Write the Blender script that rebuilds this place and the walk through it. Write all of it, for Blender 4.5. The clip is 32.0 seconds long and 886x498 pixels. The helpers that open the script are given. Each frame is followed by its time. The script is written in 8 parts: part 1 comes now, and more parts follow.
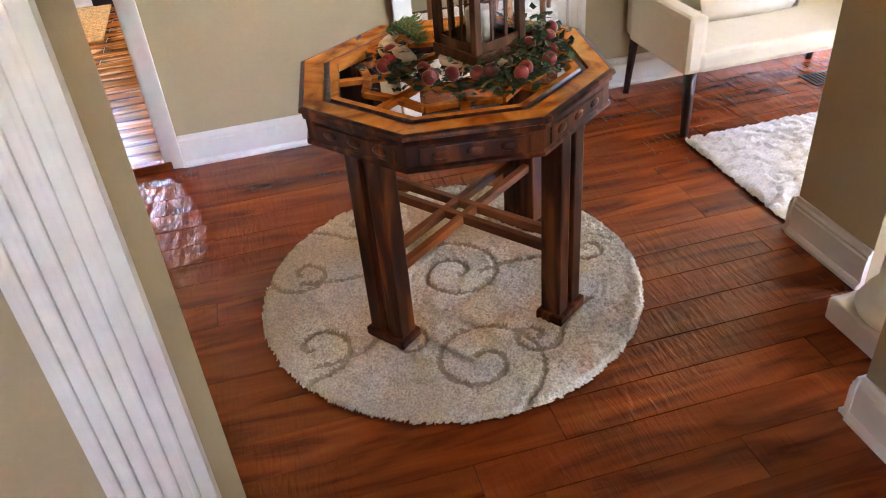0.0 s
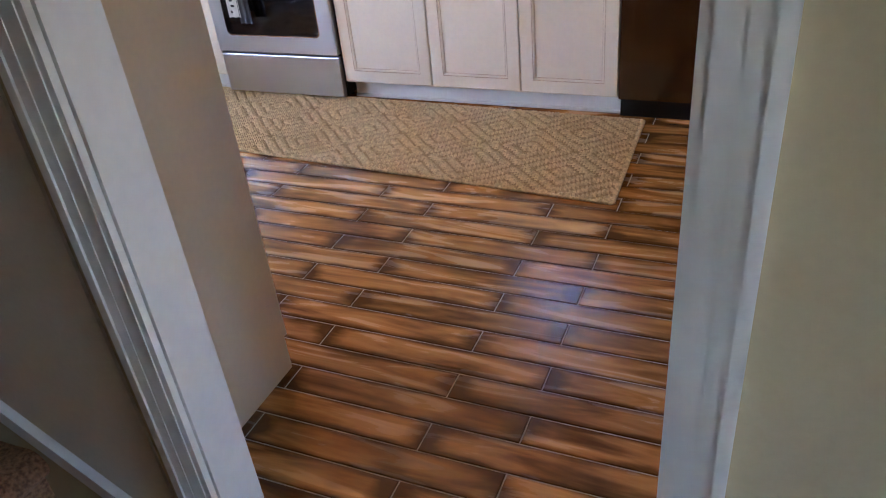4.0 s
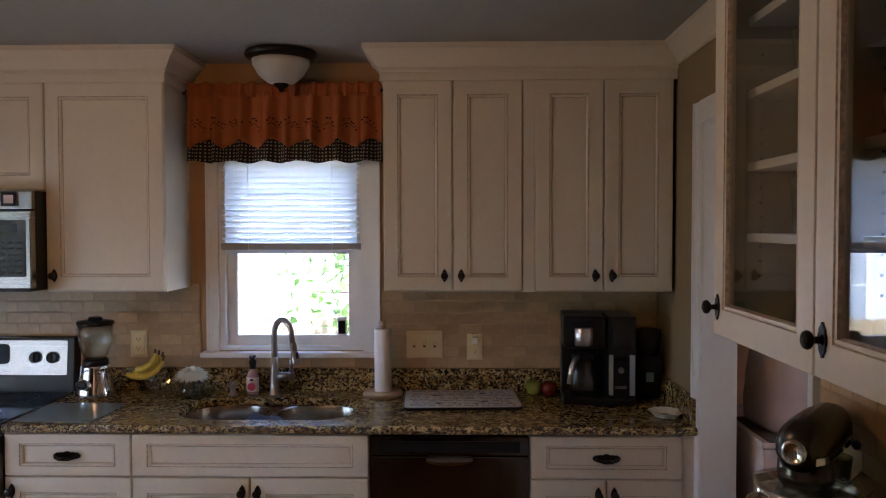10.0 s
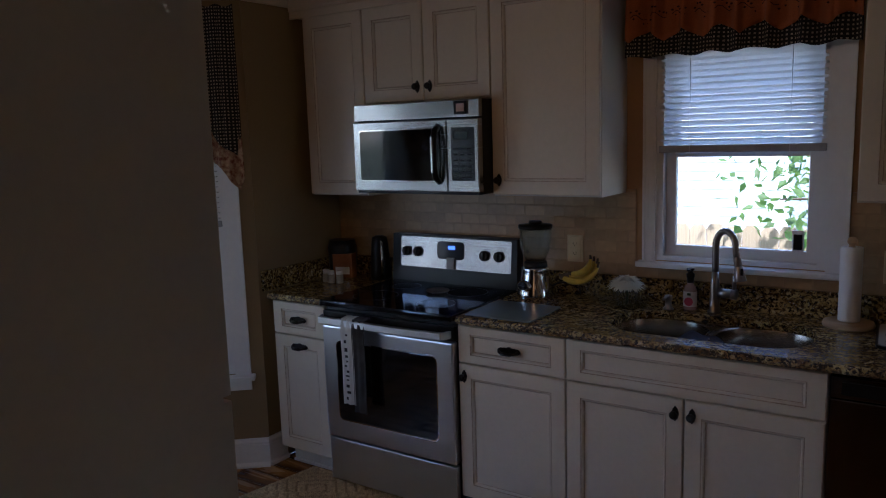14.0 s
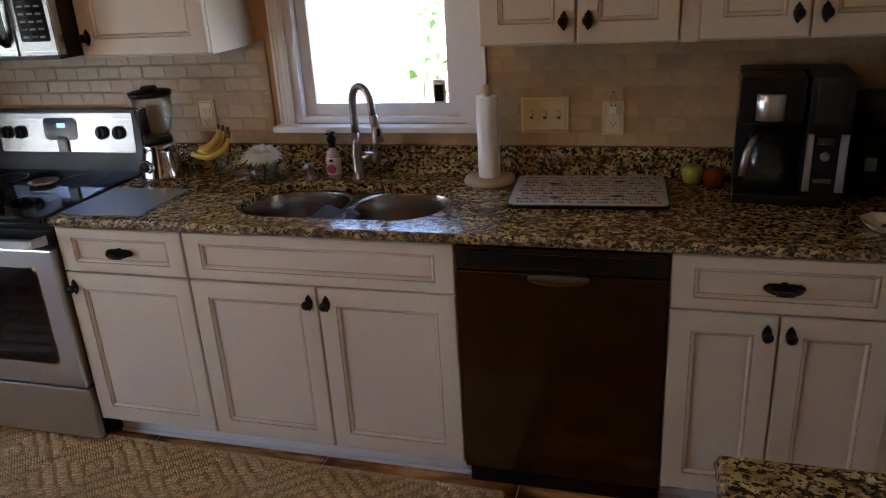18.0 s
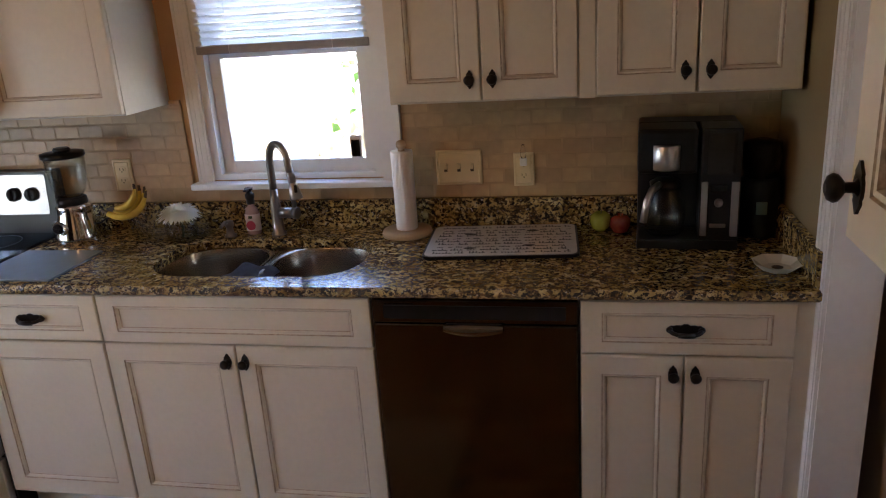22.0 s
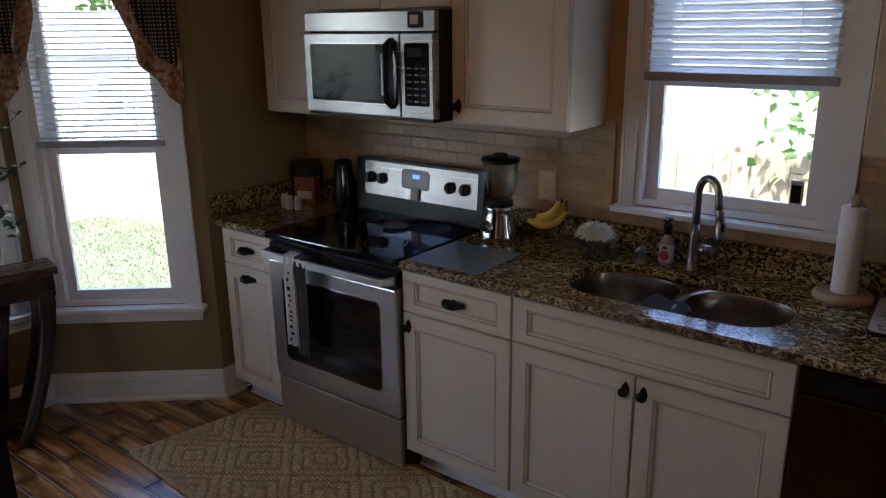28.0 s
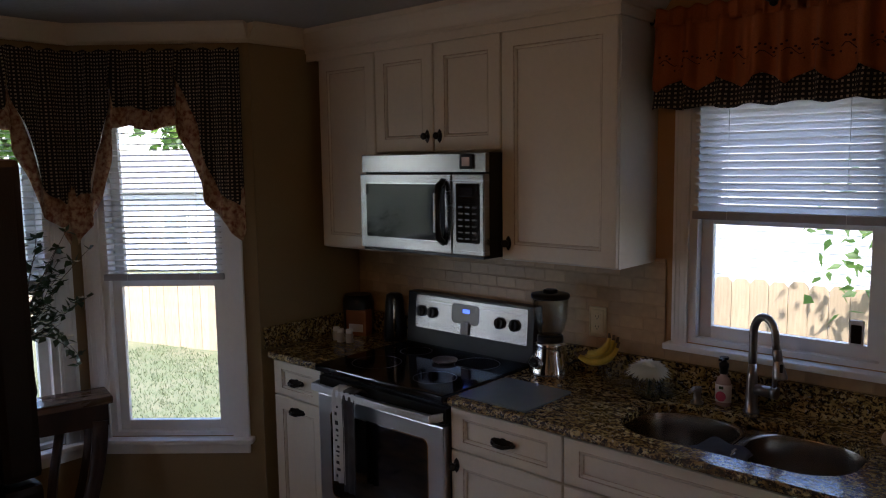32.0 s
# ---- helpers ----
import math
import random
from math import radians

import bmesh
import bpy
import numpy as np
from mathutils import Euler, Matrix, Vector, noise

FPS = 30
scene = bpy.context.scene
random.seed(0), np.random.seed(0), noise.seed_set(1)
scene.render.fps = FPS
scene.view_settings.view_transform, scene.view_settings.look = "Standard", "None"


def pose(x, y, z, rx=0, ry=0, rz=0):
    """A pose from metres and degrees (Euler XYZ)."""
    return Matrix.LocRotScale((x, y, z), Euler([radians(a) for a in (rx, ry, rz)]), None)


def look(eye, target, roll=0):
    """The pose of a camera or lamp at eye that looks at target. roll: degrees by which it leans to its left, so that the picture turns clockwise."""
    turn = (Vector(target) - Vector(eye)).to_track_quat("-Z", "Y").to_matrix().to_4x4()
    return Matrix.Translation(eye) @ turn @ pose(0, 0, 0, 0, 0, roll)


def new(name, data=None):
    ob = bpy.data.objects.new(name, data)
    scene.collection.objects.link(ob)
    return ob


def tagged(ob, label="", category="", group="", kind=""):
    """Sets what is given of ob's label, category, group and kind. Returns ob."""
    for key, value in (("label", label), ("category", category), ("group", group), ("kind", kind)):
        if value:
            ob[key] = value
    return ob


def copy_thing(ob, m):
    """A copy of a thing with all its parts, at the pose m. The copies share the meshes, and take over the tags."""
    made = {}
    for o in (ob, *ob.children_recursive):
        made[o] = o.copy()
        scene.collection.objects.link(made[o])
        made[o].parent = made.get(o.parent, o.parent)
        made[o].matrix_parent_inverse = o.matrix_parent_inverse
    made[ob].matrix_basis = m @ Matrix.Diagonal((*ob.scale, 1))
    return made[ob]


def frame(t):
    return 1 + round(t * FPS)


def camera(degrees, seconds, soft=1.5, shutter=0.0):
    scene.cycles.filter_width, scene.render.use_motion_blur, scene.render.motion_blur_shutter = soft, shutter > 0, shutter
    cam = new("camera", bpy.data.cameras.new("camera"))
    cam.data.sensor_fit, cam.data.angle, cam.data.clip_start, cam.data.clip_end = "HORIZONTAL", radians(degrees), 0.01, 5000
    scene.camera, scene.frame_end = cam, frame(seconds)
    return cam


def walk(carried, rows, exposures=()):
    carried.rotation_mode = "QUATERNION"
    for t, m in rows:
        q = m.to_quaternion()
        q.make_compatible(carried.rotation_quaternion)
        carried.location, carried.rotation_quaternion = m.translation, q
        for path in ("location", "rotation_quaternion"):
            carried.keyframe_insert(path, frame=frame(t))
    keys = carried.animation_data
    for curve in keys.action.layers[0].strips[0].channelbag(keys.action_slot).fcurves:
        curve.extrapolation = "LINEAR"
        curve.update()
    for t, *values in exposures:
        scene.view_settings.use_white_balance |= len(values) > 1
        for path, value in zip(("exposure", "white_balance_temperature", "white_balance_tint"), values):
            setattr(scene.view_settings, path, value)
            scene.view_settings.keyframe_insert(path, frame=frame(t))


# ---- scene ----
cam = camera(60.5, 32.0, 1.1)
PATH = [
    (0, (0.165, -0.439, 1.421), (0.518, 1.171, 0.288), -5.2),
    (0.5, (0.345, -0.063, 1.409), (0.415, 1.578, 0.268), -3.7),
    (1, (0.423, 0.26, 1.421), (-0.031, 1.879, 0.338), -0.9),
    (1.5, (0.397, 0.56, 1.434), (-0.396, 2.049, 0.359), -0.4),
    (2, (0.286, 0.786, 1.448), (-0.605, 2.244, 0.41), -3.6),
    (2.5, (0.153, 1.11, 1.469), (-0.788, 2.543, 0.439), -6.6),
    (3, (-0.024, 1.424, 1.458), (-0.929, 2.901, 0.459), -6.2),
    (3.5, (-0.148, 1.705, 1.452), (-0.969, 3.196, 0.403), -6.1),
    (5.5, (-0.563, 2.456, 1.502), (-0.965, 4.083, 0.412), -7.2),
    (6, (-0.617, 2.451, 1.521), (-0.848, 4.144, 0.481), -6.1),
    (6.5, (-0.63, 2.41, 1.542), (-0.715, 4.208, 0.671), -5.2),
    (7, (-0.63, 2.403, 1.559), (-0.634, 4.245, 0.78), -4.3),
    (7.5, (-0.63, 2.387, 1.594), (-0.608, 4.279, 0.948), -3.5),
    (8, (-0.623, 2.384, 1.617), (-0.58, 4.322, 1.124), -2.7),
    (8.5, (-0.604, 2.393, 1.636), (-0.553, 4.364, 1.298), -1.7),
    (9, (-0.572, 2.398, 1.659), (-0.587, 4.391, 1.484), -1.1),
    (9.5, (-0.541, 2.4, 1.675), (-0.607, 4.398, 1.639), -0.2),
    (10, (-0.535, 2.406, 1.672), (-0.583, 4.404, 1.612), -0.1),
    (10.5, (-0.554, 2.398, 1.674), (-0.373, 4.389, 1.616), -0.1),
    (11, (-0.572, 2.401, 1.678), (-0.248, 4.374, 1.632), 1.0),
    (11.5, (-0.581, 2.436, 1.672), (-0.373, 4.424, 1.613), 1.1),
    (12, (-0.559, 2.497, 1.674), (-0.683, 4.492, 1.604), 0.8),
    (12.5, (-0.545, 2.577, 1.677), (-1.048, 4.511, 1.607), 0.6),
    (13, (-0.562, 2.621, 1.668), (-1.425, 4.423, 1.577), -0.1),
    (13.5, (-0.584, 2.641, 1.688), (-1.686, 4.297, 1.482), -1.3),
    (14, (-0.598, 2.644, 1.672), (-1.7, 4.286, 1.374), -1.8),
    (14.5, (-0.605, 2.634, 1.62), (-1.572, 4.343, 1.245), -1.4),
    (15, (-0.636, 2.567, 1.619), (-1.205, 4.399, 1.056), -2.7),
    (15.5, (-0.63, 2.587, 1.625), (-0.931, 4.447, 0.956), -4.3),
    (17.5, (-0.501, 3.129, 1.677), (-0.819, 4.985, 1.002), -3.4),
    (18, (-0.326, 3.272, 1.664), (-0.858, 5.06, 0.943), -3.5),
    (18.5, (-0.282, 3.274, 1.666), (-0.809, 5.064, 0.948), -3.4),
    (19, (-0.269, 3.27, 1.671), (-0.782, 5.083, 1.001), -3.9),
    (19.5, (-0.251, 3.264, 1.679), (-0.706, 5.105, 1.043), -4.0),
    (20, (-0.243, 3.257, 1.675), (-0.663, 5.103, 1.03), -3.8),
    (20.5, (-0.243, 3.26, 1.675), (-0.655, 5.102, 1.015), -3.8),
    (21, (-0.243, 3.264, 1.679), (-0.646, 5.104, 1.009), -4.4),
    (21.5, (-0.243, 3.261, 1.687), (-0.627, 5.115, 1.046), -4.4),
    (22, (-0.243, 3.26, 1.703), (-0.626, 5.119, 1.079), -3.8),
    (22.5, (-0.243, 3.253, 1.716), (-0.657, 5.123, 1.142), -3.5),
    (23, (-0.25, 3.247, 1.72), (-0.709, 5.118, 1.184), -3.2),
    (23.5, (-0.273, 3.251, 1.723), (-0.817, 5.1, 1.188), -3.0),
    (24, (-0.296, 3.251, 1.732), (-0.917, 5.076, 1.196), -3.1),
    (24.5, (-0.331, 3.24, 1.73), (-1.048, 5.035, 1.218), -2.2),
    (25, (-0.357, 3.227, 1.74), (-1.153, 4.989, 1.229), -1.8),
    (25.5, (-0.355, 3.255, 1.701), (-1.249, 4.976, 1.212), -1.8),
    (26, (-0.448, 3.18, 1.779), (-1.378, 4.866, 1.239), -1.3),
    (26.5, (-0.471, 3.189, 1.775), (-1.487, 4.822, 1.226), -1.8),
    (28.5, (-0.507, 3.204, 1.761), (-1.75, 4.66, 1.182), -0.5),
    (29, (-0.524, 3.211, 1.757), (-1.862, 4.574, 1.164), -1.1),
    (29.5, (-0.531, 3.213, 1.751), (-1.94, 4.499, 1.149), -1.6),
    (30, (-0.522, 3.211, 1.753), (-1.884, 4.557, 1.177), -1.3),
    (30.5, (-0.508, 3.203, 1.764), (-1.843, 4.613, 1.286), -1.4),
    (31, (-0.5, 3.201, 1.77), (-1.812, 4.657, 1.374), -1.1),
    (31.5, (-0.486, 3.195, 1.774), (-1.806, 4.67, 1.484), -1.2),
    (32, (-0.479, 3.187, 1.782), (-1.798, 4.673, 1.557), -0.8),
]
EXPOSURES = [(0.0, 6.8, 7100, 24), (1.0, 7.0, 8600, 28), (2.2, 6.42, 8100, 26), (3.0, 6.45, 5600, 14), (3.5, 5.9, 5500, 15), (4.5, 5.25, 5200, 18), (6.0, 5.3, 4650, 8), (7.0, 5.4, 4900, 8), (8.0, 5.4, 5150, 10), (9.0, 4.7, 5750, 19), (10.0, 4.0, 5650, 19), (11.0, 3.55, 5500, 18), (12.0, 3.35, 5350, 17), (13.0, 2.15, 4900, 19), (14.0, 2.55, 5150, 19), (15.0, 3.0, 5450, 19), (18.0, 4.0, 6000, 19), (19.0, 3.9, 6000, 19), (22.0, 4.2, 6100, 19), (24.0, 3.5, 5900, 19), (26.0, 3.12, 5700, 18), (30.0, 3.1, 5800, 19), (32.0, 2.5, 5900, 21)]
walk(cam, [(t, look(eye, target, roll)) for t, eye, target, roll in PATH], EXPOSURES)

# ---- world, sun, sky ----
world = bpy.data.worlds.new("sky")
scene.world = world
world.use_nodes = True
wn = world.node_tree.nodes
sky = wn.new("ShaderNodeTexSky")
sky.sky_type = "NISHITA"
sky.sun_disc = False
sky.sun_elevation = radians(52)
sky.sun_rotation = radians(160)
world.node_tree.links.new(sky.outputs[0], wn["Background"].inputs[0])
wn["Background"].inputs[1].default_value = 0.15
sun_lamp = new("sun", bpy.data.lights.new("sun", "SUN"))
sun_lamp.data.energy, sun_lamp.data.angle, sun_lamp.data.color = 2.2, radians(0.6), (1.0, 0.95, 0.87)
sun_lamp.matrix_world = look((0, 0, 20), (-3.0, 8.2, 8.0))


def window_light(name, m, w, h, watts, color=(0.86, 0.93, 1.0)):
    """The sky's light in a window's opening."""
    ob = new(name, bpy.data.lights.new(name, "AREA"))
    ob.data.shape, ob.data.size, ob.data.size_y = "RECTANGLE", w, h
    ob.data.energy, ob.data.color = watts, color
    ob.matrix_world = m
    return ob


# ---- materials ----
MATS = {}


def material(name, color, rough=0.5, metal=0.0, spots=None, scale=20.0, amount=0.15, bump=0.0, bump_scale=80.0,
             stretch=(1, 1, 1), piece=0.0, coat=0.0, big=0.05, ior=1.5):
    """A painted or raw surface: base colour, a fine and a broad variation, relief and gloss that varies."""
    if name in MATS:
        return MATS[name]
    m = bpy.data.materials.new(name)
    m.use_nodes = True
    nt = m.node_tree
    N, L = nt.nodes, nt.links
    p = N["Principled BSDF"]
    p.inputs["Roughness"].default_value = rough
    p.inputs["Metallic"].default_value = metal
    p.inputs["IOR"].default_value = ior
    p.inputs["Coat Weight"].default_value = coat
    p.inputs["Coat Roughness"].default_value = 0.12
    tc = N.new("ShaderNodeTexCoord")
    mp = N.new("ShaderNodeMapping")
    mp.inputs["Scale"].default_value = stretch
    L.new(tc.outputs["Object"], mp.inputs[0])
    fine = N.new("ShaderNodeTexNoise")
    fine.inputs["Scale"].default_value = scale
    fine.inputs["Detail"].default_value = 6
    L.new(mp.outputs[0], fine.inputs["Vector"])
    broad = N.new("ShaderNodeTexNoise")
    broad.inputs["Scale"].default_value = scale * 0.12
    L.new(mp.outputs[0], broad.inputs["Vector"])
    dark = spots or tuple(c * (1 - amount) for c in color)
    ramp = N.new("ShaderNodeValToRGB")
    ramp.color_ramp.elements[0].position, ramp.color_ramp.elements[1].position = 0.35, 0.62
    ramp.color_ramp.elements[0].color = (*dark, 1)
    ramp.color_ramp.elements[1].color = (*color, 1)
    L.new(fine.outputs["Fac"], ramp.inputs[0])
    hsv = N.new("ShaderNodeHueSaturation")
    L.new(ramp.outputs[0], hsv.inputs["Color"])
    val = N.new("ShaderNodeMapRange")
    val.inputs["To Min"].default_value, val.inputs["To Max"].default_value = 1 - big, 1 + big
    L.new(broad.outputs["Fac"], val.inputs[0])
    out = val.outputs[0]
    if piece:
        info = N.new("ShaderNodeObjectInfo")
        mr = N.new("ShaderNodeMapRange")
        mr.inputs["To Min"].default_value, mr.inputs["To Max"].default_value = 1 - piece, 1 + piece
        L.new(info.outputs["Random"], mr.inputs[0])
        mul = N.new("ShaderNodeMath")
        mul.operation = "MULTIPLY"
        L.new(out, mul.inputs[0])
        L.new(mr.outputs[0], mul.inputs[1])
        out = mul.outputs[0]
    L.new(out, hsv.inputs["Value"])
    L.new(hsv.outputs[0], p.inputs["Base Color"])
    rr = N.new("ShaderNodeMapRange")
    rr.inputs["To Min"].default_value, rr.inputs["To Max"].default_value = max(rough - 0.06, 0.02), min(rough + 0.08, 1)
    L.new(broad.outputs["Fac"], rr.inputs[0])
    L.new(rr.outputs[0], p.inputs["Roughness"])
    if bump:
        bn = N.new("ShaderNodeTexNoise")
        bn.inputs["Scale"].default_value = bump_scale
        bn.inputs["Detail"].default_value = 4
        L.new(mp.outputs[0], bn.inputs["Vector"])
        b = N.new("ShaderNodeBump")
        b.inputs["Strength"].default_value = bump
        b.inputs["Distance"].default_value = 0.004
        L.new(bn.outputs["Fac"], b.inputs["Height"])
        L.new(b.outputs[0], p.inputs["Normal"])
    MATS[name] = m
    return m


def wood_material(name, dark, mid, light, rough=0.3, grain=(2.0, 30.0, 30.0), bump=0.2, coat=0.0, edge=0.0, spec=0.5, ripple=0.0):
    """Stained wood: grain along x that differs from piece to piece, and darker hand-worn ends."""
    if name in MATS:
        return MATS[name]
    m = bpy.data.materials.new(name)
    m.use_nodes = True
    N, L = m.node_tree.nodes, m.node_tree.links
    p = N["Principled BSDF"]
    tc = N.new("ShaderNodeTexCoord")
    info = N.new("ShaderNodeObjectInfo")
    off = N.new("ShaderNodeVectorMath")
    off.operation = "ADD"
    sc = N.new("ShaderNodeMath")
    sc.operation = "MULTIPLY"
    sc.inputs[1].default_value = 57.0
    L.new(info.outputs["Random"], sc.inputs[0])
    L.new(tc.outputs["Object"], off.inputs[0])
    L.new(sc.outputs[0], off.inputs[1])
    mp = N.new("ShaderNodeMapping")
    mp.inputs["Scale"].default_value = grain
    L.new(off.outputs[0], mp.inputs[0])
    n1 = N.new("ShaderNodeTexNoise")
    n1.inputs["Scale"].default_value, n1.inputs["Detail"].default_value = 1.0, 8
    n1.inputs["Distortion"].default_value = 1.2
    L.new(mp.outputs[0], n1.inputs["Vector"])
    ramp = N.new("ShaderNodeValToRGB")
    e = ramp.color_ramp.elements
    e[0].position, e[0].color = 0.3, (*dark, 1)
    e[1].position, e[1].color = 0.72, (*light, 1)
    mid_e = e.new(0.5)
    mid_e.color = (*mid, 1)
    L.new(n1.outputs["Fac"], ramp.inputs[0])
    hsv = N.new("ShaderNodeHueSaturation")
    L.new(ramp.outputs[0], hsv.inputs["Color"])
    mr = N.new("ShaderNodeMapRange")
    mr.inputs["To Min"].default_value, mr.inputs["To Max"].default_value = 0.78, 1.22
    L.new(info.outputs["Random"], mr.inputs[0])
    L.new(mr.outputs[0], hsv.inputs["Value"])
    color = hsv.outputs[0]
    if edge:
        # burnt stain towards the plank's rim, broken up by noise
        sep = N.new("ShaderNodeSeparateXYZ")
        L.new(tc.outputs["Generated"], sep.inputs[0])
        dist = []
        for axis, reach in (("X", 0.10), ("Y", 0.20)):
            a = N.new("ShaderNodeMath")
            a.operation = "SUBTRACT"
            a.inputs[1].default_value = 0.5
            L.new(sep.outputs[axis], a.inputs[0])
            ab = N.new("ShaderNodeMath")
            ab.operation = "ABSOLUTE"
            L.new(a.outputs[0], ab.inputs[0])
            r = N.new("ShaderNodeMapRange")
            r.inputs["From Min"].default_value, r.inputs["From Max"].default_value = 0.5 - reach, 0.5
            L.new(ab.outputs[0], r.inputs[0])
            dist.append(r.outputs[0])
        mx = N.new("ShaderNodeMath")
        mx.operation = "MAXIMUM"
        L.new(dist[0], mx.inputs[0])
        L.new(dist[1], mx.inputs[1])
        nz = N.new("ShaderNodeTexNoise")
        nz.inputs["Scale"].default_value, nz.inputs["Detail"].default_value = 1.0, 5
        mp2 = N.new("ShaderNodeMapping")
        mp2.inputs["Scale"].default_value = (4, 16, 5)
        L.new(off.outputs[0], mp2.inputs[0])
        L.new(mp2.outputs[0], nz.inputs["Vector"])
        ad = N.new("ShaderNodeMath")
        ad.operation = "MULTIPLY_ADD"
        ad.inputs[1].default_value = 3.0
        L.new(nz.outputs["Fac"], ad.inputs[0])
        L.new(mx.outputs[0], ad.inputs[2])
        r2 = N.new("ShaderNodeMapRange")
        r2.inputs["From Min"].default_value, r2.inputs["From Max"].default_value = 1.48, 2.30
        r2.inputs["To Max"].default_value = edge
        L.new(ad.outputs[0], r2.inputs[0])
        mix = N.new("ShaderNodeMix")
        mix.data_type = "RGBA"
        L.new(r2.outputs[0], mix.inputs["Factor"])
        L.new(color, mix.inputs["A"])
        mix.inputs["B"].default_value = (*(c * 0.5 for c in dark), 1)
        color = mix.outputs["Result"]
    L.new(color, p.inputs["Base Color"])
    rr = N.new("ShaderNodeMapRange")
    rr.inputs["To Min"].default_value, rr.inputs["To Max"].default_value = max(rough - 0.08, 0.05), rough + 0.12
    L.new(n1.outputs["Fac"], rr.inputs[0])
    L.new(rr.outputs[0], p.inputs["Roughness"])
    p.inputs["Coat Weight"].default_value = coat
    p.inputs["Specular IOR Level"].default_value = spec
    p.inputs["Coat Roughness"].default_value = 0.15
    if bump:
        b = N.new("ShaderNodeBump")
        b.inputs["Strength"].default_value, b.inputs["Distance"].default_value = bump, 0.003
        L.new(n1.outputs["Fac"], b.inputs["Height"])
        L.new(b.outputs[0], p.inputs["Normal"])
        if ripple:
            # scraper marks across the board
            mp3 = N.new("ShaderNodeMapping")
            mp3.inputs["Scale"].default_value = (46, 9, 9)
            L.new(off.outputs[0], mp3.inputs[0])
            n3 = N.new("ShaderNodeTexNoise")
            n3.inputs["Scale"].default_value, n3.inputs["Detail"].default_value, n3.inputs["Distortion"].default_value = 1.0, 3, 0.6
            L.new(mp3.outputs[0], n3.inputs["Vector"])
            b3 = N.new("ShaderNodeBump")
            b3.inputs["Strength"].default_value, b3.inputs["Distance"].default_value = ripple, 0.006
            L.new(n3.outputs["Fac"], b3.inputs["Height"])
            L.new(b3.outputs[0], b.inputs["Normal"])
    MATS[name] = m
    return m


def granite_material(name, rough):
    """Polished gold granite: tan ground, brown and black grains a centimetre across, pale quartz between."""
    m = bpy.data.materials.new(name)
    m.use_nodes = True
    N, L = m.node_tree.nodes, m.node_tree.links
    p = N["Principled BSDF"]
    p.inputs["Roughness"].default_value = rough
    tc = N.new("ShaderNodeTexCoord")
    warp = N.new("ShaderNodeTexNoise")
    warp.inputs["Scale"].default_value, warp.inputs["Detail"].default_value = 55, 4
    L.new(tc.outputs["Object"], warp.inputs["Vector"])
    add = N.new("ShaderNodeVectorMath")
    add.operation = "MULTIPLY_ADD"
    add.inputs[1].default_value = (0.022, 0.022, 0.022)
    L.new(warp.outputs["Color"], add.inputs[0])
    L.new(tc.outputs["Object"], add.inputs[2])
    mp = N.new("ShaderNodeMapping")
    mp.inputs["Scale"].default_value = (0.8, 1.1, 1.0)
    L.new(add.outputs[0], mp.inputs[0])

    def noise(scale, detail, rough=0.55):
        n = N.new("ShaderNodeTexNoise")
        n.inputs["Scale"].default_value, n.inputs["Detail"].default_value, n.inputs["Roughness"].default_value = scale, detail, rough
        L.new(mp.outputs[0], n.inputs["Vector"])
        return n.outputs["Fac"]

    def ramp(fac, stops):
        r = N.new("ShaderNodeValToRGB")
        e = r.color_ramp.elements
        e[0].position, e[0].color = stops[0][0], (*stops[0][1], 1)
        e[1].position, e[1].color = stops[-1][0], (*stops[-1][1], 1)
        for pos, col in stops[1:-1]:
            e.new(pos).color = (*col, 1)
        L.new(fac, r.inputs[0])
        return r.outputs[0]

    def over(a, b, fac):
        x = N.new("ShaderNodeMix")
        x.data_type = "RGBA"
        L.new(fac, x.inputs["Factor"])
        L.new(a, x.inputs["A"])
        L.new(b, x.inputs["B"])
        return x.outputs["Result"]

    ground = ramp(noise(26, 5), [(0.32, (0.20, 0.130, 0.040)), (0.46, (0.36, 0.250, 0.080)), (0.56, (0.48, 0.355, 0.140)), (0.70, (0.58, 0.48, 0.26))])
    brown = ramp(noise(75, 5, 0.6), [(0.40, (0.040, 0.026, 0.013)), (0.60, (0.16, 0.092, 0.034))])
    mask = ramp(noise(60, 4, 0.6), [(0.50, (0, 0, 0)), (0.55, (1, 1, 1))])
    out = over(ground, brown, mask)
    black = ramp(noise(150, 3), [(0.3, (0.006, 0.006, 0.006)), (0.7, (0.03, 0.025, 0.02))])
    mask = ramp(noise(95, 4, 0.62), [(0.520, (0, 0, 0)), (0.545, (1, 1, 1))])
    out = over(out, black, mask)
    quartz = ramp(noise(200, 3), [(0.3, (0.42, 0.36, 0.27)), (0.7, (0.62, 0.58, 0.50))])
    mask = ramp(noise(110, 3), [(0.64, (0, 0, 0)), (0.68, (1, 1, 1))])
    L.new(over(out, quartz, mask), p.inputs["Base Color"])
    return m


def glass_material(name, color=(1, 1, 1), rough=0.0, ior=1.45):
    m = bpy.data.materials.new(name)
    m.use_nodes = True
    p = m.node_tree.nodes["Principled BSDF"]
    p.inputs["Base Color"].default_value = (*color, 1)
    p.inputs["Roughness"].default_value = rough
    p.inputs["IOR"].default_value = ior
    p.inputs["Transmission Weight"].default_value = 1.0
    return m


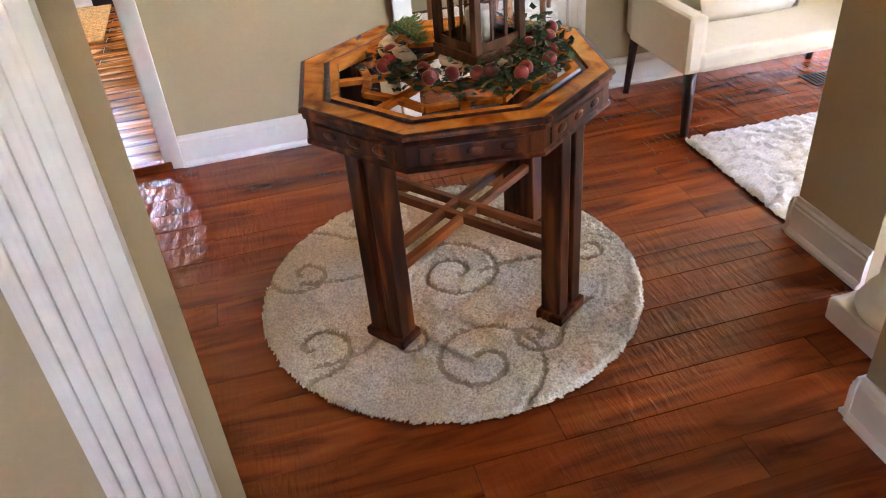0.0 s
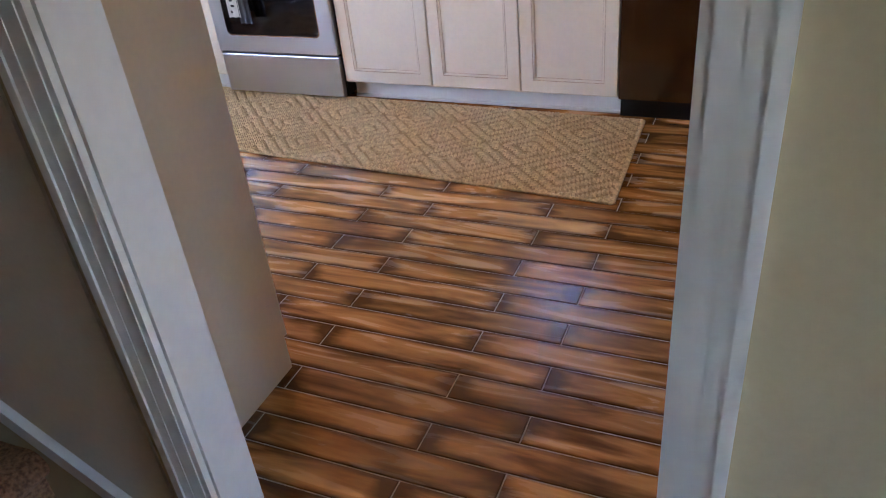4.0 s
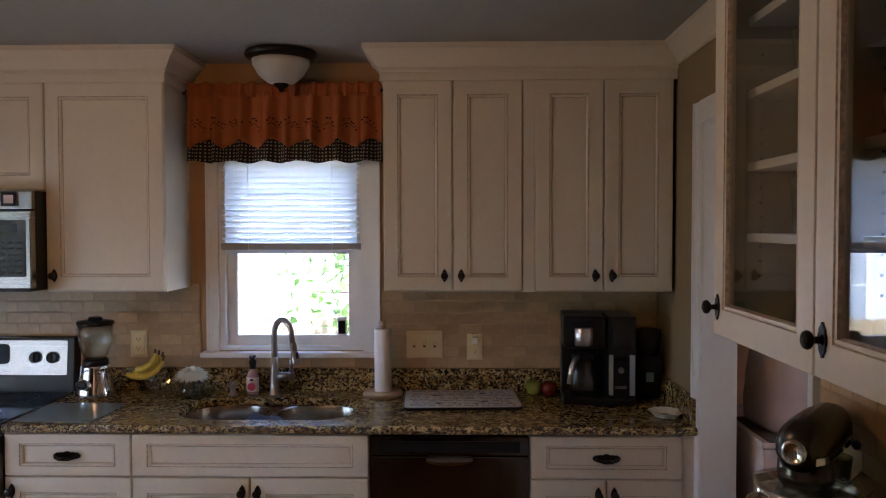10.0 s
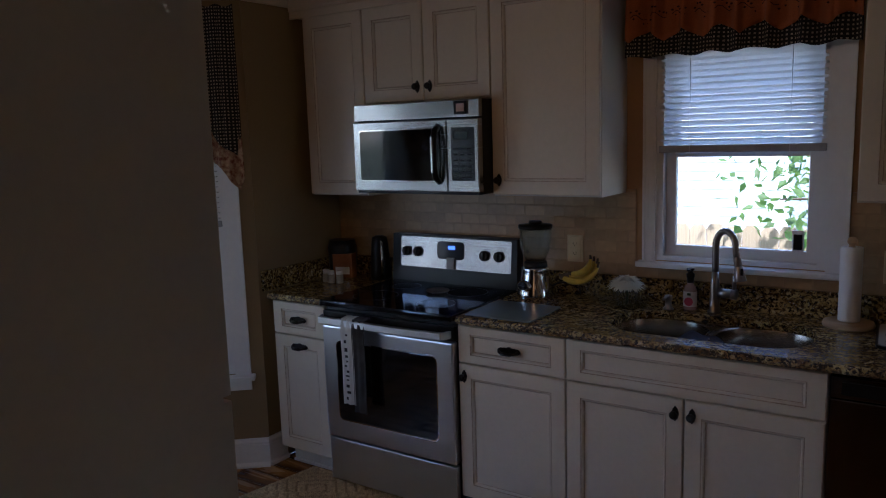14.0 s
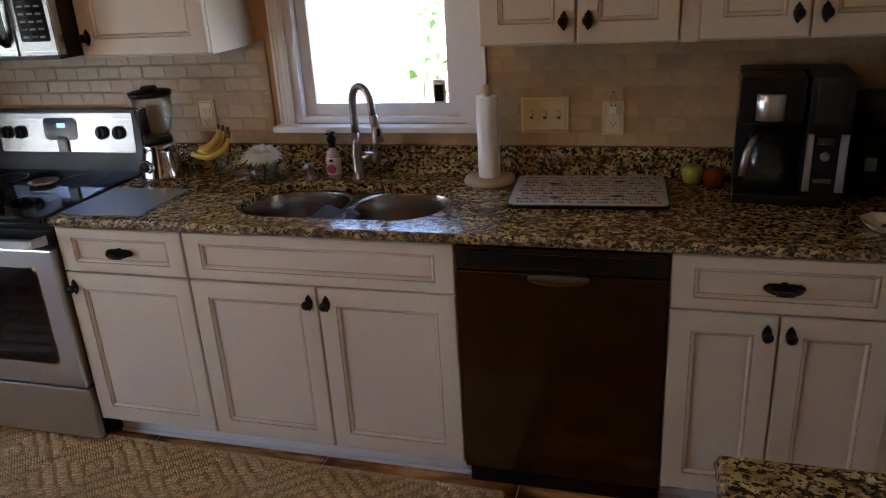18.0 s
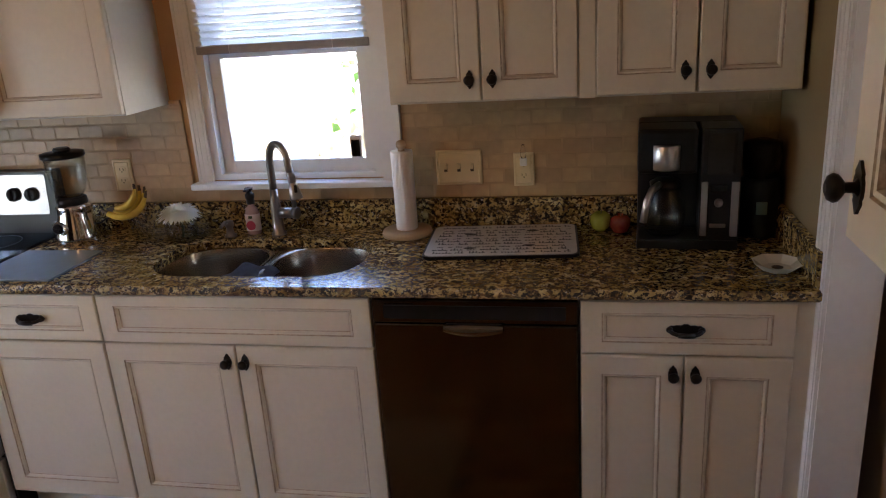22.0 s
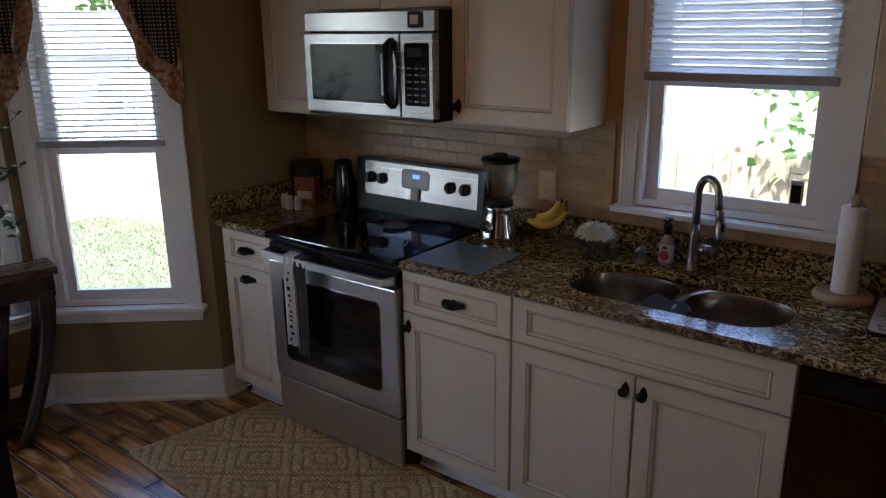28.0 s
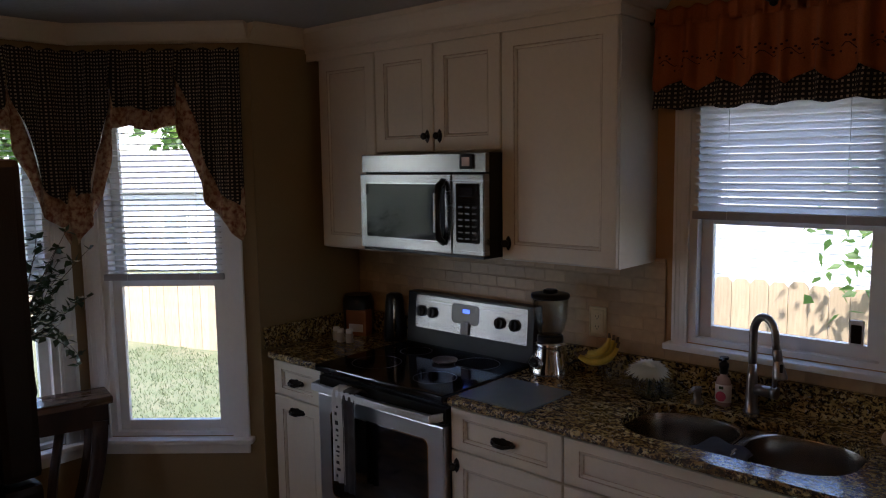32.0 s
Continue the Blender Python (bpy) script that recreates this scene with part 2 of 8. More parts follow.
def gingham_material(name, cream, black, size=0.016):
    """Woven check: two crossing sets of bands."""
    m = bpy.data.materials.new(name)
    m.use_nodes = True
    N, L = m.node_tree.nodes, m.node_tree.links
    p = N["Principled BSDF"]
    p.inputs["Roughness"].default_value = 0.9
    uv = N.new("ShaderNodeUVMap")
    sep = N.new("ShaderNodeSeparateXYZ")
    L.new(uv.outputs[0], sep.inputs[0])
    bands = []
    for axis in "XY":
        d = N.new("ShaderNodeMath")
        d.operation = "DIVIDE"
        d.inputs[1].default_value = size
        L.new(sep.outputs[axis], d.inputs[0])
        f = N.new("ShaderNodeMath")
        f.operation = "FRACT"
        L.new(d.outputs[0], f.inputs[0])
        g = N.new("ShaderNodeMath")
        g.operation = "GREATER_THAN"
        g.inputs[1].default_value = 0.42
        L.new(f.outputs[0], g.inputs[0])
        bands.append(g.outputs[0])
    mx = N.new("ShaderNodeMath")
    mx.operation = "MAXIMUM"
    L.new(bands[0], mx.inputs[0])
    L.new(bands[1], mx.inputs[1])
    mix = N.new("ShaderNodeMix")
    mix.data_type = "RGBA"
    L.new(mx.outputs[0], mix.inputs["Factor"])
    mix.inputs["A"].default_value = (*cream, 1)
    mix.inputs["B"].default_value = (*black, 1)
    L.new(mix.outputs["Result"], p.inputs["Base Color"])
    return m


PAINT = material("cream_cabinet_paint", (0.68, 0.615, 0.49), 0.38, amount=0.03, scale=60, bump=0.03, bump_scale=200, big=0.02)
GLAZE = material("brown_glaze", (0.58, 0.47, 0.35), 0.5, amount=0.4, scale=90)
TRIM = material("white_trim_paint", (0.82, 0.82, 0.80), 0.35, amount=0.03, scale=40, bump=0.02, big=0.02)
WALL = material("tan_wall_paint", (0.46, 0.37, 0.22), 0.75, amount=0.03, scale=90, bump=0.08, bump_scale=260, big=0.03)
# WALL's tan, darkened: the kitchen's shade is put into the colour
SHADEWALL = material("shaded_tan_wall_paint", (0.27, 0.195, 0.095), 0.75, amount=0.03, scale=90, bump=0.08, bump_scale=260, big=0.03)
OCHRE = material("ochre_wall_paint", (0.42, 0.25, 0.11), 0.75, amount=0.03, scale=90, bump=0.08, bump_scale=260)
# the tan wall paint again, paler and cooler to stand for the stairs' light
STAIRLIT = material("lit_tan_stair_paint", (0.66, 0.60, 0.48), 0.75, amount=0.03, scale=90, bump=0.08, bump_scale=260)
PEACH = material("peach_wall_paint", (0.62, 0.36, 0.22), 0.75, amount=0.1, scale=14, bump=0.08, bump_scale=200)
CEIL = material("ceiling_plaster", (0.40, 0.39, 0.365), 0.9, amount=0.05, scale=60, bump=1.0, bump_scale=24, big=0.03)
GRANITE, ROUGHSTONE = granite_material("granite", 0.19), granite_material("chiselled_granite", 0.5)
STEEL = material("brushed_steel", (0.66, 0.67, 0.69), 0.30, 1.0, amount=0.02, scale=4, stretch=(1, 1, 600))
BOWLSTEEL = material("satin_bowl_steel", (0.45, 0.38, 0.30), 0.22, 1.0, amount=0.10, scale=6, stretch=(30, 30, 1))
STEEL_H = material("brushed_steel_across", (0.42, 0.425, 0.435), 0.24, 1.0, amount=0.04, scale=4, stretch=(1, 1, 600), bump=0.0)
CHROME = material("chrome", (0.8, 0.8, 0.8), 0.06, 1.0, amount=0.02)
NICKEL = material("satin_nickel", (0.30, 0.27, 0.245), 0.28, 1.0, amount=0.05)
BRONZE = material("black_bronze", (0.018, 0.014, 0.012), 0.35, 0.6, amount=0.3, scale=70)
BLACK = material("black_plastic", (0.009, 0.009, 0.010), 0.32, amount=0.2, ior=1.38)
BLACKGLASS = material("black_glass", (0.006, 0.006, 0.007), 0.05, amount=0.1)
GLASS = glass_material("clear_glass", ior=1.36)
PANE = glass_material("window_pane", ior=1.1)


def thin_glass(name, least=0.045, power=4.0):
    """A clear sheet too thin to bend the view: it mirrors at its own gloss and lets the rest through."""
    m = bpy.data.materials.new(name)
    m.use_nodes = True
    N, L = m.node_tree.nodes, m.node_tree.links
    lw = N.new("ShaderNodeLayerWeight")
    lw.inputs["Blend"].default_value = 0.5
    pw = N.new("ShaderNodeMath")
    pw.operation = "POWER"
    pw.inputs[1].default_value = power
    L.new(lw.outputs["Facing"], pw.inputs[0])
    fr = N.new("ShaderNodeMath")
    fr.operation = "MULTIPLY_ADD"
    fr.inputs[1].default_value, fr.inputs[2].default_value = 0.8, least
    L.new(pw.outputs[0], fr.inputs[0])
    tr, gl, mix = N.new("ShaderNodeBsdfTransparent"), N.new("ShaderNodeBsdfGlossy"), N.new("ShaderNodeMixShader")
    tr.inputs[0].default_value = (0.93, 0.95, 0.94, 1)
    gl.inputs["Roughness"].default_value = 0.01
    L.new(fr.outputs[0], mix.inputs[0])
    L.new(tr.outputs[0], mix.inputs[1])
    L.new(gl.outputs[0], mix.inputs[2])
    L.new(mix.outputs[0], N["Material Output"].inputs[0])
    return m


SHEET = thin_glass("cabinet_glass")
CRYSTAL = thin_glass("clear_crystal", 0.12, 1.6)
DECANTER = thin_glass("blown_glass", 0.035, 3.2)
TILE = material("travertine_tile", (0.48, 0.325, 0.165), 0.30, amount=0.25, scale=14, bump=0.1, bump_scale=60, piece=0.14, big=0.2)
GROUT = material("tan_grout", (0.45, 0.31, 0.165), 0.8, amount=0.1)
WHITE = material("white_plastic", (0.8, 0.8, 0.78), 0.4, amount=0.02)
ALMOND = material("almond_plastic", (0.74, 0.63, 0.38), 0.4, amount=0.03)
PAPER = material("white_paper", (0.85, 0.84, 0.82), 0.9, amount=0.03, bump=0.2, bump_scale=120)
BEECH = material("pale_wood", (0.55, 0.40, 0.24), 0.45, amount=0.2, scale=6, stretch=(1, 1, 20))
PLANK = wood_material("burnt_plank_tile", (0.150, 0.066, 0.020), (0.42, 0.200, 0.054), (0.63, 0.37, 0.132), 0.24, (2.0, 15.0, 15.0), 0.06, 0.0, edge=0.92, spec=0.5)
HARDWOOD = wood_material("scraped_red_hardwood", (0.090, 0.014, 0.0035), (0.225, 0.040, 0.0085), (0.31, 0.066, 0.0135), 0.17, (2.0, 13.0, 13.0), 0.4, 0.0, spec=0.42, ripple=1.0)
FLOORGROUT = material("floor_grout", (0.52, 0.47, 0.40), 0.85, amount=0.2)
DARKGAP = material("dark_joint", (0.03, 0.012, 0.006), 0.7, amount=0.2)
HONEY = wood_material("honey_table_wood", (0.24, 0.050, 0.005), (0.66, 0.195, 0.020), (0.80, 0.30, 0.045), 0.20, (9.0, 9.0, 9.0), 0.05, 0.0, spec=0.3)
STRETCH = wood_material("brown_stretcher_wood", (0.05, 0.012, 0.003), (0.17, 0.045, 0.009), (0.30, 0.085, 0.015), 0.3, (3.0, 12.0, 12.0), 0.08, 0.0, spec=0.3)
DARKWOOD = wood_material("worn_dark_wood", (0.012, 0.003, 0.0015), (0.058, 0.012, 0.0035), (0.21, 0.058, 0.011), 0.30, (16.0, 16.0, 2.5), 0.2, 0.0, spec=0.22)
ESPRESSO = wood_material("espresso_wood", (0.014, 0.006, 0.004), (0.028, 0.011, 0.006), (0.05, 0.02, 0.010), 0.34, (8.0, 8.0, 2.0), 0.05, 0.0, spec=0.4)
# glossier espresso, also lightened to paint in the window's reflection
TABLETOP = wood_material("polished_lightened_espresso", (0.030, 0.014, 0.008), (0.055, 0.026, 0.014), (0.09, 0.045, 0.024), 0.26, (3.0, 14.0, 14.0), 0.05, 0.0, spec=0.6)
SEAT = material("cream_upholstery", (0.68, 0.60, 0.44), 0.9, amount=0.08, scale=300, bump=0.25, bump_scale=500)
SHAG = material("cream_shag", (0.80, 0.73, 0.61), 0.95, amount=0.35, scale=160, bump=0.9, bump_scale=230)
# darker pile that paints the shade in the round rug's carved lines
SHAGSHADE = material("cream_groove_shade", (0.56, 0.47, 0.34), 0.95, amount=0.25, scale=160, bump=0.6, bump_scale=230)
JUTE = material("jute_braid", (0.70, 0.545, 0.30), 0.95, amount=0.38, scale=55, bump=0.8, bump_scale=140, big=0.12)
# the same jute darkened: shade of the gaps and low rows
JUTESHADE = material("jute_braid_shade", (0.45, 0.33, 0.175), 0.95, amount=0.35, scale=120, bump=0.8, bump_scale=140)
CARPET = material("rose_brown_carpet", (0.52, 0.255, 0.115), 0.95, spots=(0.19, 0.075, 0.03), scale=110, bump=0.9, bump_scale=300)
CARPET.node_tree.nodes["Principled BSDF"].inputs["Sheen Weight"].default_value = 0.2
CARPET.node_tree.nodes["Principled BSDF"].inputs["Sheen Tint"].default_value = (1.0, 0.75, 0.5, 1)
RUST = material("rust_curtain_cloth", (0.40, 0.112, 0.028), 0.9, amount=0.15, scale=200, bump=0.2, bump_scale=400)
VINE = material("dark_red_stitching", (0.07, 0.015, 0.01), 0.9, amount=0.2)
GINGHAM = gingham_material("black_cream_check", (0.45, 0.37, 0.25), (0.015, 0.013, 0.013))
TANPRINT = material("tan_vine_print", (0.50, 0.36, 0.22), 0.9, spots=(0.20, 0.06, 0.03), scale=48, bump=0.2)
GRASS = material("lawn", (0.115, 0.135, 0.058), 0.9, spots=(0.155, 0.155, 0.08), scale=3.0, bump=0.8, bump_scale=40)
FENCE = material("yellow_pine_boards", (0.36, 0.28, 0.165), 0.8, amount=0.2, scale=5, stretch=(8, 8, 1), piece=0.1)
SIDING = material("white_siding", (0.58, 0.58, 0.58), 0.6, amount=0.03)
def leaf_material(name, color, share=0.5, amount=0.5):
    """A thin leaf: daylight shines through it."""
    m = material(name, color, 0.55, amount=amount, scale=9, piece=0.1 if amount > 0.2 else 0.0, big=amount * 0.2)
    N, L = m.node_tree.nodes, m.node_tree.links
    tr = N.new("ShaderNodeBsdfTranslucent")
    tr.inputs["Color"].default_value = (color[0] * 1.9, color[1] * 1.9, color[2] * 1.2, 1)
    mix = N.new("ShaderNodeMixShader")
    mix.inputs[0].default_value = share
    L.new(N["Principled BSDF"].outputs[0], mix.inputs[1])
    L.new(tr.outputs[0], mix.inputs[2])
    L.new(mix.outputs[0], N["Material Output"].inputs[0])
    return m


LEAF = leaf_material("sunlit_leaf", (0.10, 0.17, 0.05))
BLIND = leaf_material("white_blind_slat", (0.86, 0.85, 0.83), 0.75, 0.04)
BLIND.node_tree.nodes["Translucent BSDF"].inputs["Color"].default_value = (0.79, 0.79, 0.78, 1)
LEAFDARK = material("ivy_green", (0.022, 0.062, 0.012), 0.45, amount=0.5, scale=30)
FERN = material("fern_green", (0.13, 0.22, 0.04), 0.6, amount=0.4, scale=30)
BARK = material("bark", (0.12, 0.09, 0.06), 0.9, amount=0.4, scale=12, bump=0.5)
ROOF = material("grey_shingles", (0.22, 0.21, 0.20), 0.9, amount=0.3, scale=6)
APPLE = material("red_apple_skin", (0.15, 0.009, 0.008), 0.22, spots=(0.20, 0.03, 0.010), scale=25)
RIPE = material("garland_apple_skin", (0.20, 0.010, 0.008), 0.34, spots=(0.26, 0.035, 0.015), scale=40)
GREENAPPLE = material("green_apple_skin", (0.27, 0.28, 0.03), 0.25, amount=0.2, scale=20)
BANANA = material("banana_skin", (0.62, 0.42, 0.04), 0.5, amount=0.2, scale=20)
PETAL = leaf_material("white_petals", (0.93, 0.89, 0.72), 0.5, 0.05)
PETAL.node_tree.nodes["Translucent BSDF"].inputs["Color"].default_value = (0.85, 0.85, 0.75, 1)
BRASS = material("aged_brass", (0.33, 0.30, 0.17), 0.4, 0.7, amount=0.3, scale=30, bump=0.1)
WAX = material("ivory_wax", (0.75, 0.68, 0.52), 0.5, amount=0.05)
MIXER = material("pewter_enamel", (0.085, 0.078, 0.070), 0.22, 0.75, amount=0.1, scale=200)
PEARL = material("pale_pink_plastic", (0.72, 0.60, 0.56), 0.4, amount=0.08, scale=6)


# ---- mesh helpers ----
def box(bm, x0, x1, y0, y1, z0, z1, mi=0, bevel=0.0):
    vs = [bm.verts.new((x, y, z)) for x in (x0, x1) for y in (y0, y1) for z in (z0, z1)]
    fs = [bm.faces.new([vs[i] for i in q]) for q in ((0, 1, 3, 2), (4, 6, 7, 5), (0, 4, 5, 1), (2, 3, 7, 6), (0, 2, 6, 4), (1, 5, 7, 3))]
    for f in fs:
        f.material_index = mi
    if bevel:
        es = list({e for f in fs for e in f.edges})
        r = bmesh.ops.bevel(bm, geom=es, offset=bevel, segments=2, affect="EDGES", profile=0.6)
        for f in r["faces"]:
            f.material_index = mi
    return vs


def boxed(*a, **k):
    bm = bmesh.new()
    box(bm, *a, **k)
    return bm


def lathe(bm, profile, seg=24, at=(0, 0, 0), turn=None, mi=0, sx=1.0, sy=1.0, cap=True):
    """A turned body about z from (radius, height) pairs, moved to at."""
    m = Matrix.Translation(at) @ (turn or Matrix())
    rings = []
    for r, z in profile:
        rings.append([bm.verts.new(m @ Vector((r * sx * math.cos(2 * math.pi * k / seg), r * sy * math.sin(2 * math.pi * k / seg), z))) for k in range(seg)])
    for a, b in zip(rings, rings[1:]):
        for k in range(seg):
            f = bm.faces.new((a[k], a[(k + 1) % seg], b[(k + 1) % seg], b[k]))
            f.material_index, f.smooth = mi, True
    if cap:
        for ring, flip in ((rings[0], True), (rings[-1], False)):
            f = bm.faces.new(ring[::-1] if flip else ring)
            f.material_index = mi
    return bm


def tube(bm, pts, r, seg=10, mi=0, taper=None):
    """A round bar along points."""
    pts = [Vector(p) for p in pts]
    rings = []
    side = None
    for i, p in enumerate(pts):
        d = (pts[min(i + 1, len(pts) - 1)] - pts[max(i - 1, 0)]).normalized()
        if side is None:
            side = d.cross(Vector((0, 0, 1)))
            if side.length < 0.05:
                side = d.cross(Vector((1, 0, 0)))
        side = (side - d * side.dot(d)).normalized()
        v = side.cross(d)
        rad = r if taper is None else r + (taper - r) * i / (len(pts) - 1)
        rings.append([bm.verts.new(p + rad * (math.cos(2 * math.pi * k / seg) * side + math.sin(2 * math.pi * k / seg) * v)) for k in range(seg)])
    for a, b in zip(rings, rings[1:]):
        for k in range(seg):
            f = bm.faces.new((a[k], a[(k + 1) % seg], b[(k + 1) % seg], b[k]))
            f.material_index, f.smooth = mi, True
    for ring in (rings[0][::-1], rings[-1]):
        bm.faces.new(ring).material_index = mi
    return bm


def ball(bm, at, rx, ry=None, rz=None, seg=14, rows=9, mi=0):
    ry, rz = ry or rx, rz or rx
    prof = [(max(math.sin(math.pi * k / rows), 0.02), -math.cos(math.pi * k / rows)) for k in range(rows + 1)]
    return lathe(bm, [(r, z * rz) for r, z in prof], seg, at, None, mi, rx, ry)


def prism(bm, outline, z0, z1, mi=0):
    """A flat outline in x, y raised from z0 to z1."""
    lo = [bm.verts.new((x, y, z0)) for x, y in outline]
    hi = [bm.verts.new((x, y, z1)) for x, y in outline]
    n = len(outline)
    bm.faces.new(lo[::-1]).material_index = mi
    bm.faces.new(hi).material_index = mi
    for k in range(n):
        bm.faces.new((lo[k], lo[(k + 1) % n], hi[(k + 1) % n], hi[k])).material_index = mi
    return bm


def rects(bm, x0, x1, z0, z1, levels, fill=True):
    """Nested rectangles in the plane x, z; each level is (inset, y, material index)."""
    prev = None
    for ins, y, mi in levels:
        ring = [bm.verts.new(c) for c in ((x0 + ins, y, z0 + ins), (x1 - ins, y, z0 + ins), (x1 - ins, y, z1 - ins), (x0 + ins, y, z1 - ins))]
        if prev:
            for k in range(4):
                bm.faces.new((prev[k], prev[(k + 1) % 4], ring[(k + 1) % 4], ring[k])).material_index = mi
        prev = ring
    if fill:
        bm.faces.new(prev).material_index = levels[-1][2]
    return prev


def mesh_of(name, bm, mats):
    bmesh.ops.recalc_face_normals(bm, faces=bm.faces)
    me = bpy.data.meshes.new(name)
    bm.to_mesh(me)
    bm.free()
    for m in mats if isinstance(mats, (list, tuple)) else [mats]:
        me.materials.append(m)
    return me


def part(name, bm, mats, parent, label="", m=None):
    ob = new(name, mesh_of(name, bm, mats))
    ob.parent = parent
    if m is not None:
        ob.matrix_basis = m
    if label:
        tagged(ob, label)
    return ob


def thing(name, m, label, category, group=""):
    e = new(name)
    e.empty_display_size = 0.1
    e.matrix_basis = m
    return tagged(e, label, category, group)


def solid(name, bm, mats, label, category, group="", m=None, kind=""):
    ob = new(name, mesh_of(name, bm, mats))
    if m is not None:
        ob.matrix_basis = m
    return tagged(ob, label, category, group, kind)


def structure(name, bm, mats, label="", category="", m=None):
    return solid(name, bm, mats, label or name.replace("_", " "), category or name.split("_")[0], "", m, "structure")

# ---- the large structure ----
WY, CEILZ, FZ = 5.89, 2.42, -0.03   # sink wall, ceiling, foyer floor
S0, S1 = 2.63, 2.72                  # wall between foyer and kitchen
RX = 0.36                            # kitchen's right wall
LX = -3.47                           # kitchen's left wall
BAY = Vector((-3.462, 5.242, 0))     # where the bay turns off
BU = Vector((-0.7606, -0.6492, 0))   # along the first bay wall
BLEN = 0.83


def wall_x(bm, x0, x1, y0, y1, z0, z1, holes=(), mi=0):
    """A wall along x with openings (x0, x1, z0, z1)."""
    cuts = sorted({x0, x1, *(h[0] for h in holes), *(h[1] for h in holes)})
    for a, b in zip(cuts, cuts[1:]):
        inside = [h for h in holes if h[0] <= a + 1e-6 and h[1] >= b - 1e-6]
        spans, z = [], z0
        for h in sorted(inside, key=lambda q: q[2]):
            if h[2] > z + 1e-6:
                spans.append((z, h[2]))
            z = h[3]
        if z < z1 - 1e-6:
            spans.append((z, z1))
        for s, e in spans:
            box(bm, a, b, y0, y1, s, e, mi)
    return bm


def wall_y(bm, y0, y1, x0, x1, z0, z1, holes=(), mi=0):
    before = set(bm.verts)
    wall_x(bm, y0, y1, x0, x1, z0, z1, holes, mi)
    for v in bm.verts:
        if v not in before:
            v.co = (v.co.y, v.co.x, v.co.z)
    return bm


WIN = (-1.655, -0.985, 1.10, 2.06)   # sink window opening
bm = wall_x(bmesh.new(), LX - 0.12, RX + 2.1, WY, WY + 0.14, -0.3, CEILZ, [WIN])
structure("wall_north", bm, OCHRE, "ochre painted kitchen wall behind the sink", "wall")
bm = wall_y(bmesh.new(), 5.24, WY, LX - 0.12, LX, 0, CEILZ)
structure("wall_west", bm, SHADEWALL, "tan painted kitchen side wall, darkened for shade", "wall")
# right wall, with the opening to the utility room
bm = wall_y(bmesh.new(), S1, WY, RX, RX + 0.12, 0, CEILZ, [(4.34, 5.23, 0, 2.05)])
structure("wall_east", bm, SHADEWALL, "tan painted kitchen wall with a cased doorway, darkened for shade", "wall")
bm = wall_x(bmesh.new(), -3.9, 4.0, S0, S1, FZ, CEILZ, [(-1.09, -0.27, FZ, 2.06), (0.78, 1.50, FZ, 2.06)])
structure("wall_south", bm, WALL, "tan painted wall between foyer and kitchen with two doorways", "wall")
bay_corner = BAY + BU * BLEN


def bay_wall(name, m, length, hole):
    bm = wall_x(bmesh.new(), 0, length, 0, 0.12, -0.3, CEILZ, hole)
    return structure(name, bm, SHADEWALL, "tan painted wall of the bay, darkened for shade", "wall", m)


def facing(p, q):
    """A pose at p with x towards q and y away from the room on the left of q to p."""
    u = (q - p).normalized()
    n = Vector((-u.y, u.x, 0))
    return Matrix(((u.x, n.x, 0, p.x), (u.y, n.y, 0, p.y), (0, 0, 1, 0), (0, 0, 0, 1)))


B1, B0 = bay_corner, BAY
B2 = B1 + Vector((0, -1.25, 0))
B3 = Vector((-3.47, B2.y - 0.55, 0))
M1, M2, M3 = facing(B1, B0), facing(B2, B1), facing(B3, B2)
bay_wall("wall_bay_1", M1, (B0 - B1).length, [(0.095, 0.685, 0.50, 2.06)])
bay_wall("wall_bay_2", M2, (B1 - B2).length, [(0.20, 1.12, 0.50, 2.06)])
bay_wall("wall_bay_3", M3, (B2 - B3).length, [(0.12, 0.71, 0.50, 2.06)])
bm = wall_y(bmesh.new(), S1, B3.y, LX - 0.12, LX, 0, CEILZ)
structure("wall_west_2", bm, SHADEWALL, "tan painted kitchen side wall, darkened for shade", "wall")

# floors
prismk = [(LX, S0 + 0.026), (RX + 0.12, S0 + 0.026), (RX + 0.12, WY), (LX, WY), (LX, 5.24), (B1.x, B1.y), (B2.x, B2.y), (B3.x, B3.y)]
bm = prism(bmesh.new(), prismk, -0.30, -0.0035)
kitchen_floor = structure("floor_kitchen", bm, FLOORGROUT, "burnt-brown wood-look plank tile kitchen floor with pale grout", "floor")
foyer_floor = structure("floor_foyer", boxed(-4.2, 5.0, -3.0, S0 + 0.07, -0.30, FZ - 0.006), DARKGAP, "dark red hand-scraped hardwood foyer floor", "floor")
structure("floor_utility", boxed(RX + 0.12, 2.6, 4.2, WY, -0.3, 0.0), FLOORGROUT, "tiled utility room floor", "floor")
structure("floor_dining", boxed(0.53, 5.0, S0 + 0.07, 4.2, -0.3, FZ), HARDWOOD, "dark red hardwood dining room floor", "floor")
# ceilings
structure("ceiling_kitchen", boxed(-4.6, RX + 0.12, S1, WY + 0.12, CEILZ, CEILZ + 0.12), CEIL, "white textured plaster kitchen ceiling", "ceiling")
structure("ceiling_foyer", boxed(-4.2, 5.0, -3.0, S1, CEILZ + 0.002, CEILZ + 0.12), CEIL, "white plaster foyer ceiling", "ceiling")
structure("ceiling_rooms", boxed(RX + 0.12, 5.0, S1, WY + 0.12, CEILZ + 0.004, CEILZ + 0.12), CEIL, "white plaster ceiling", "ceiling")
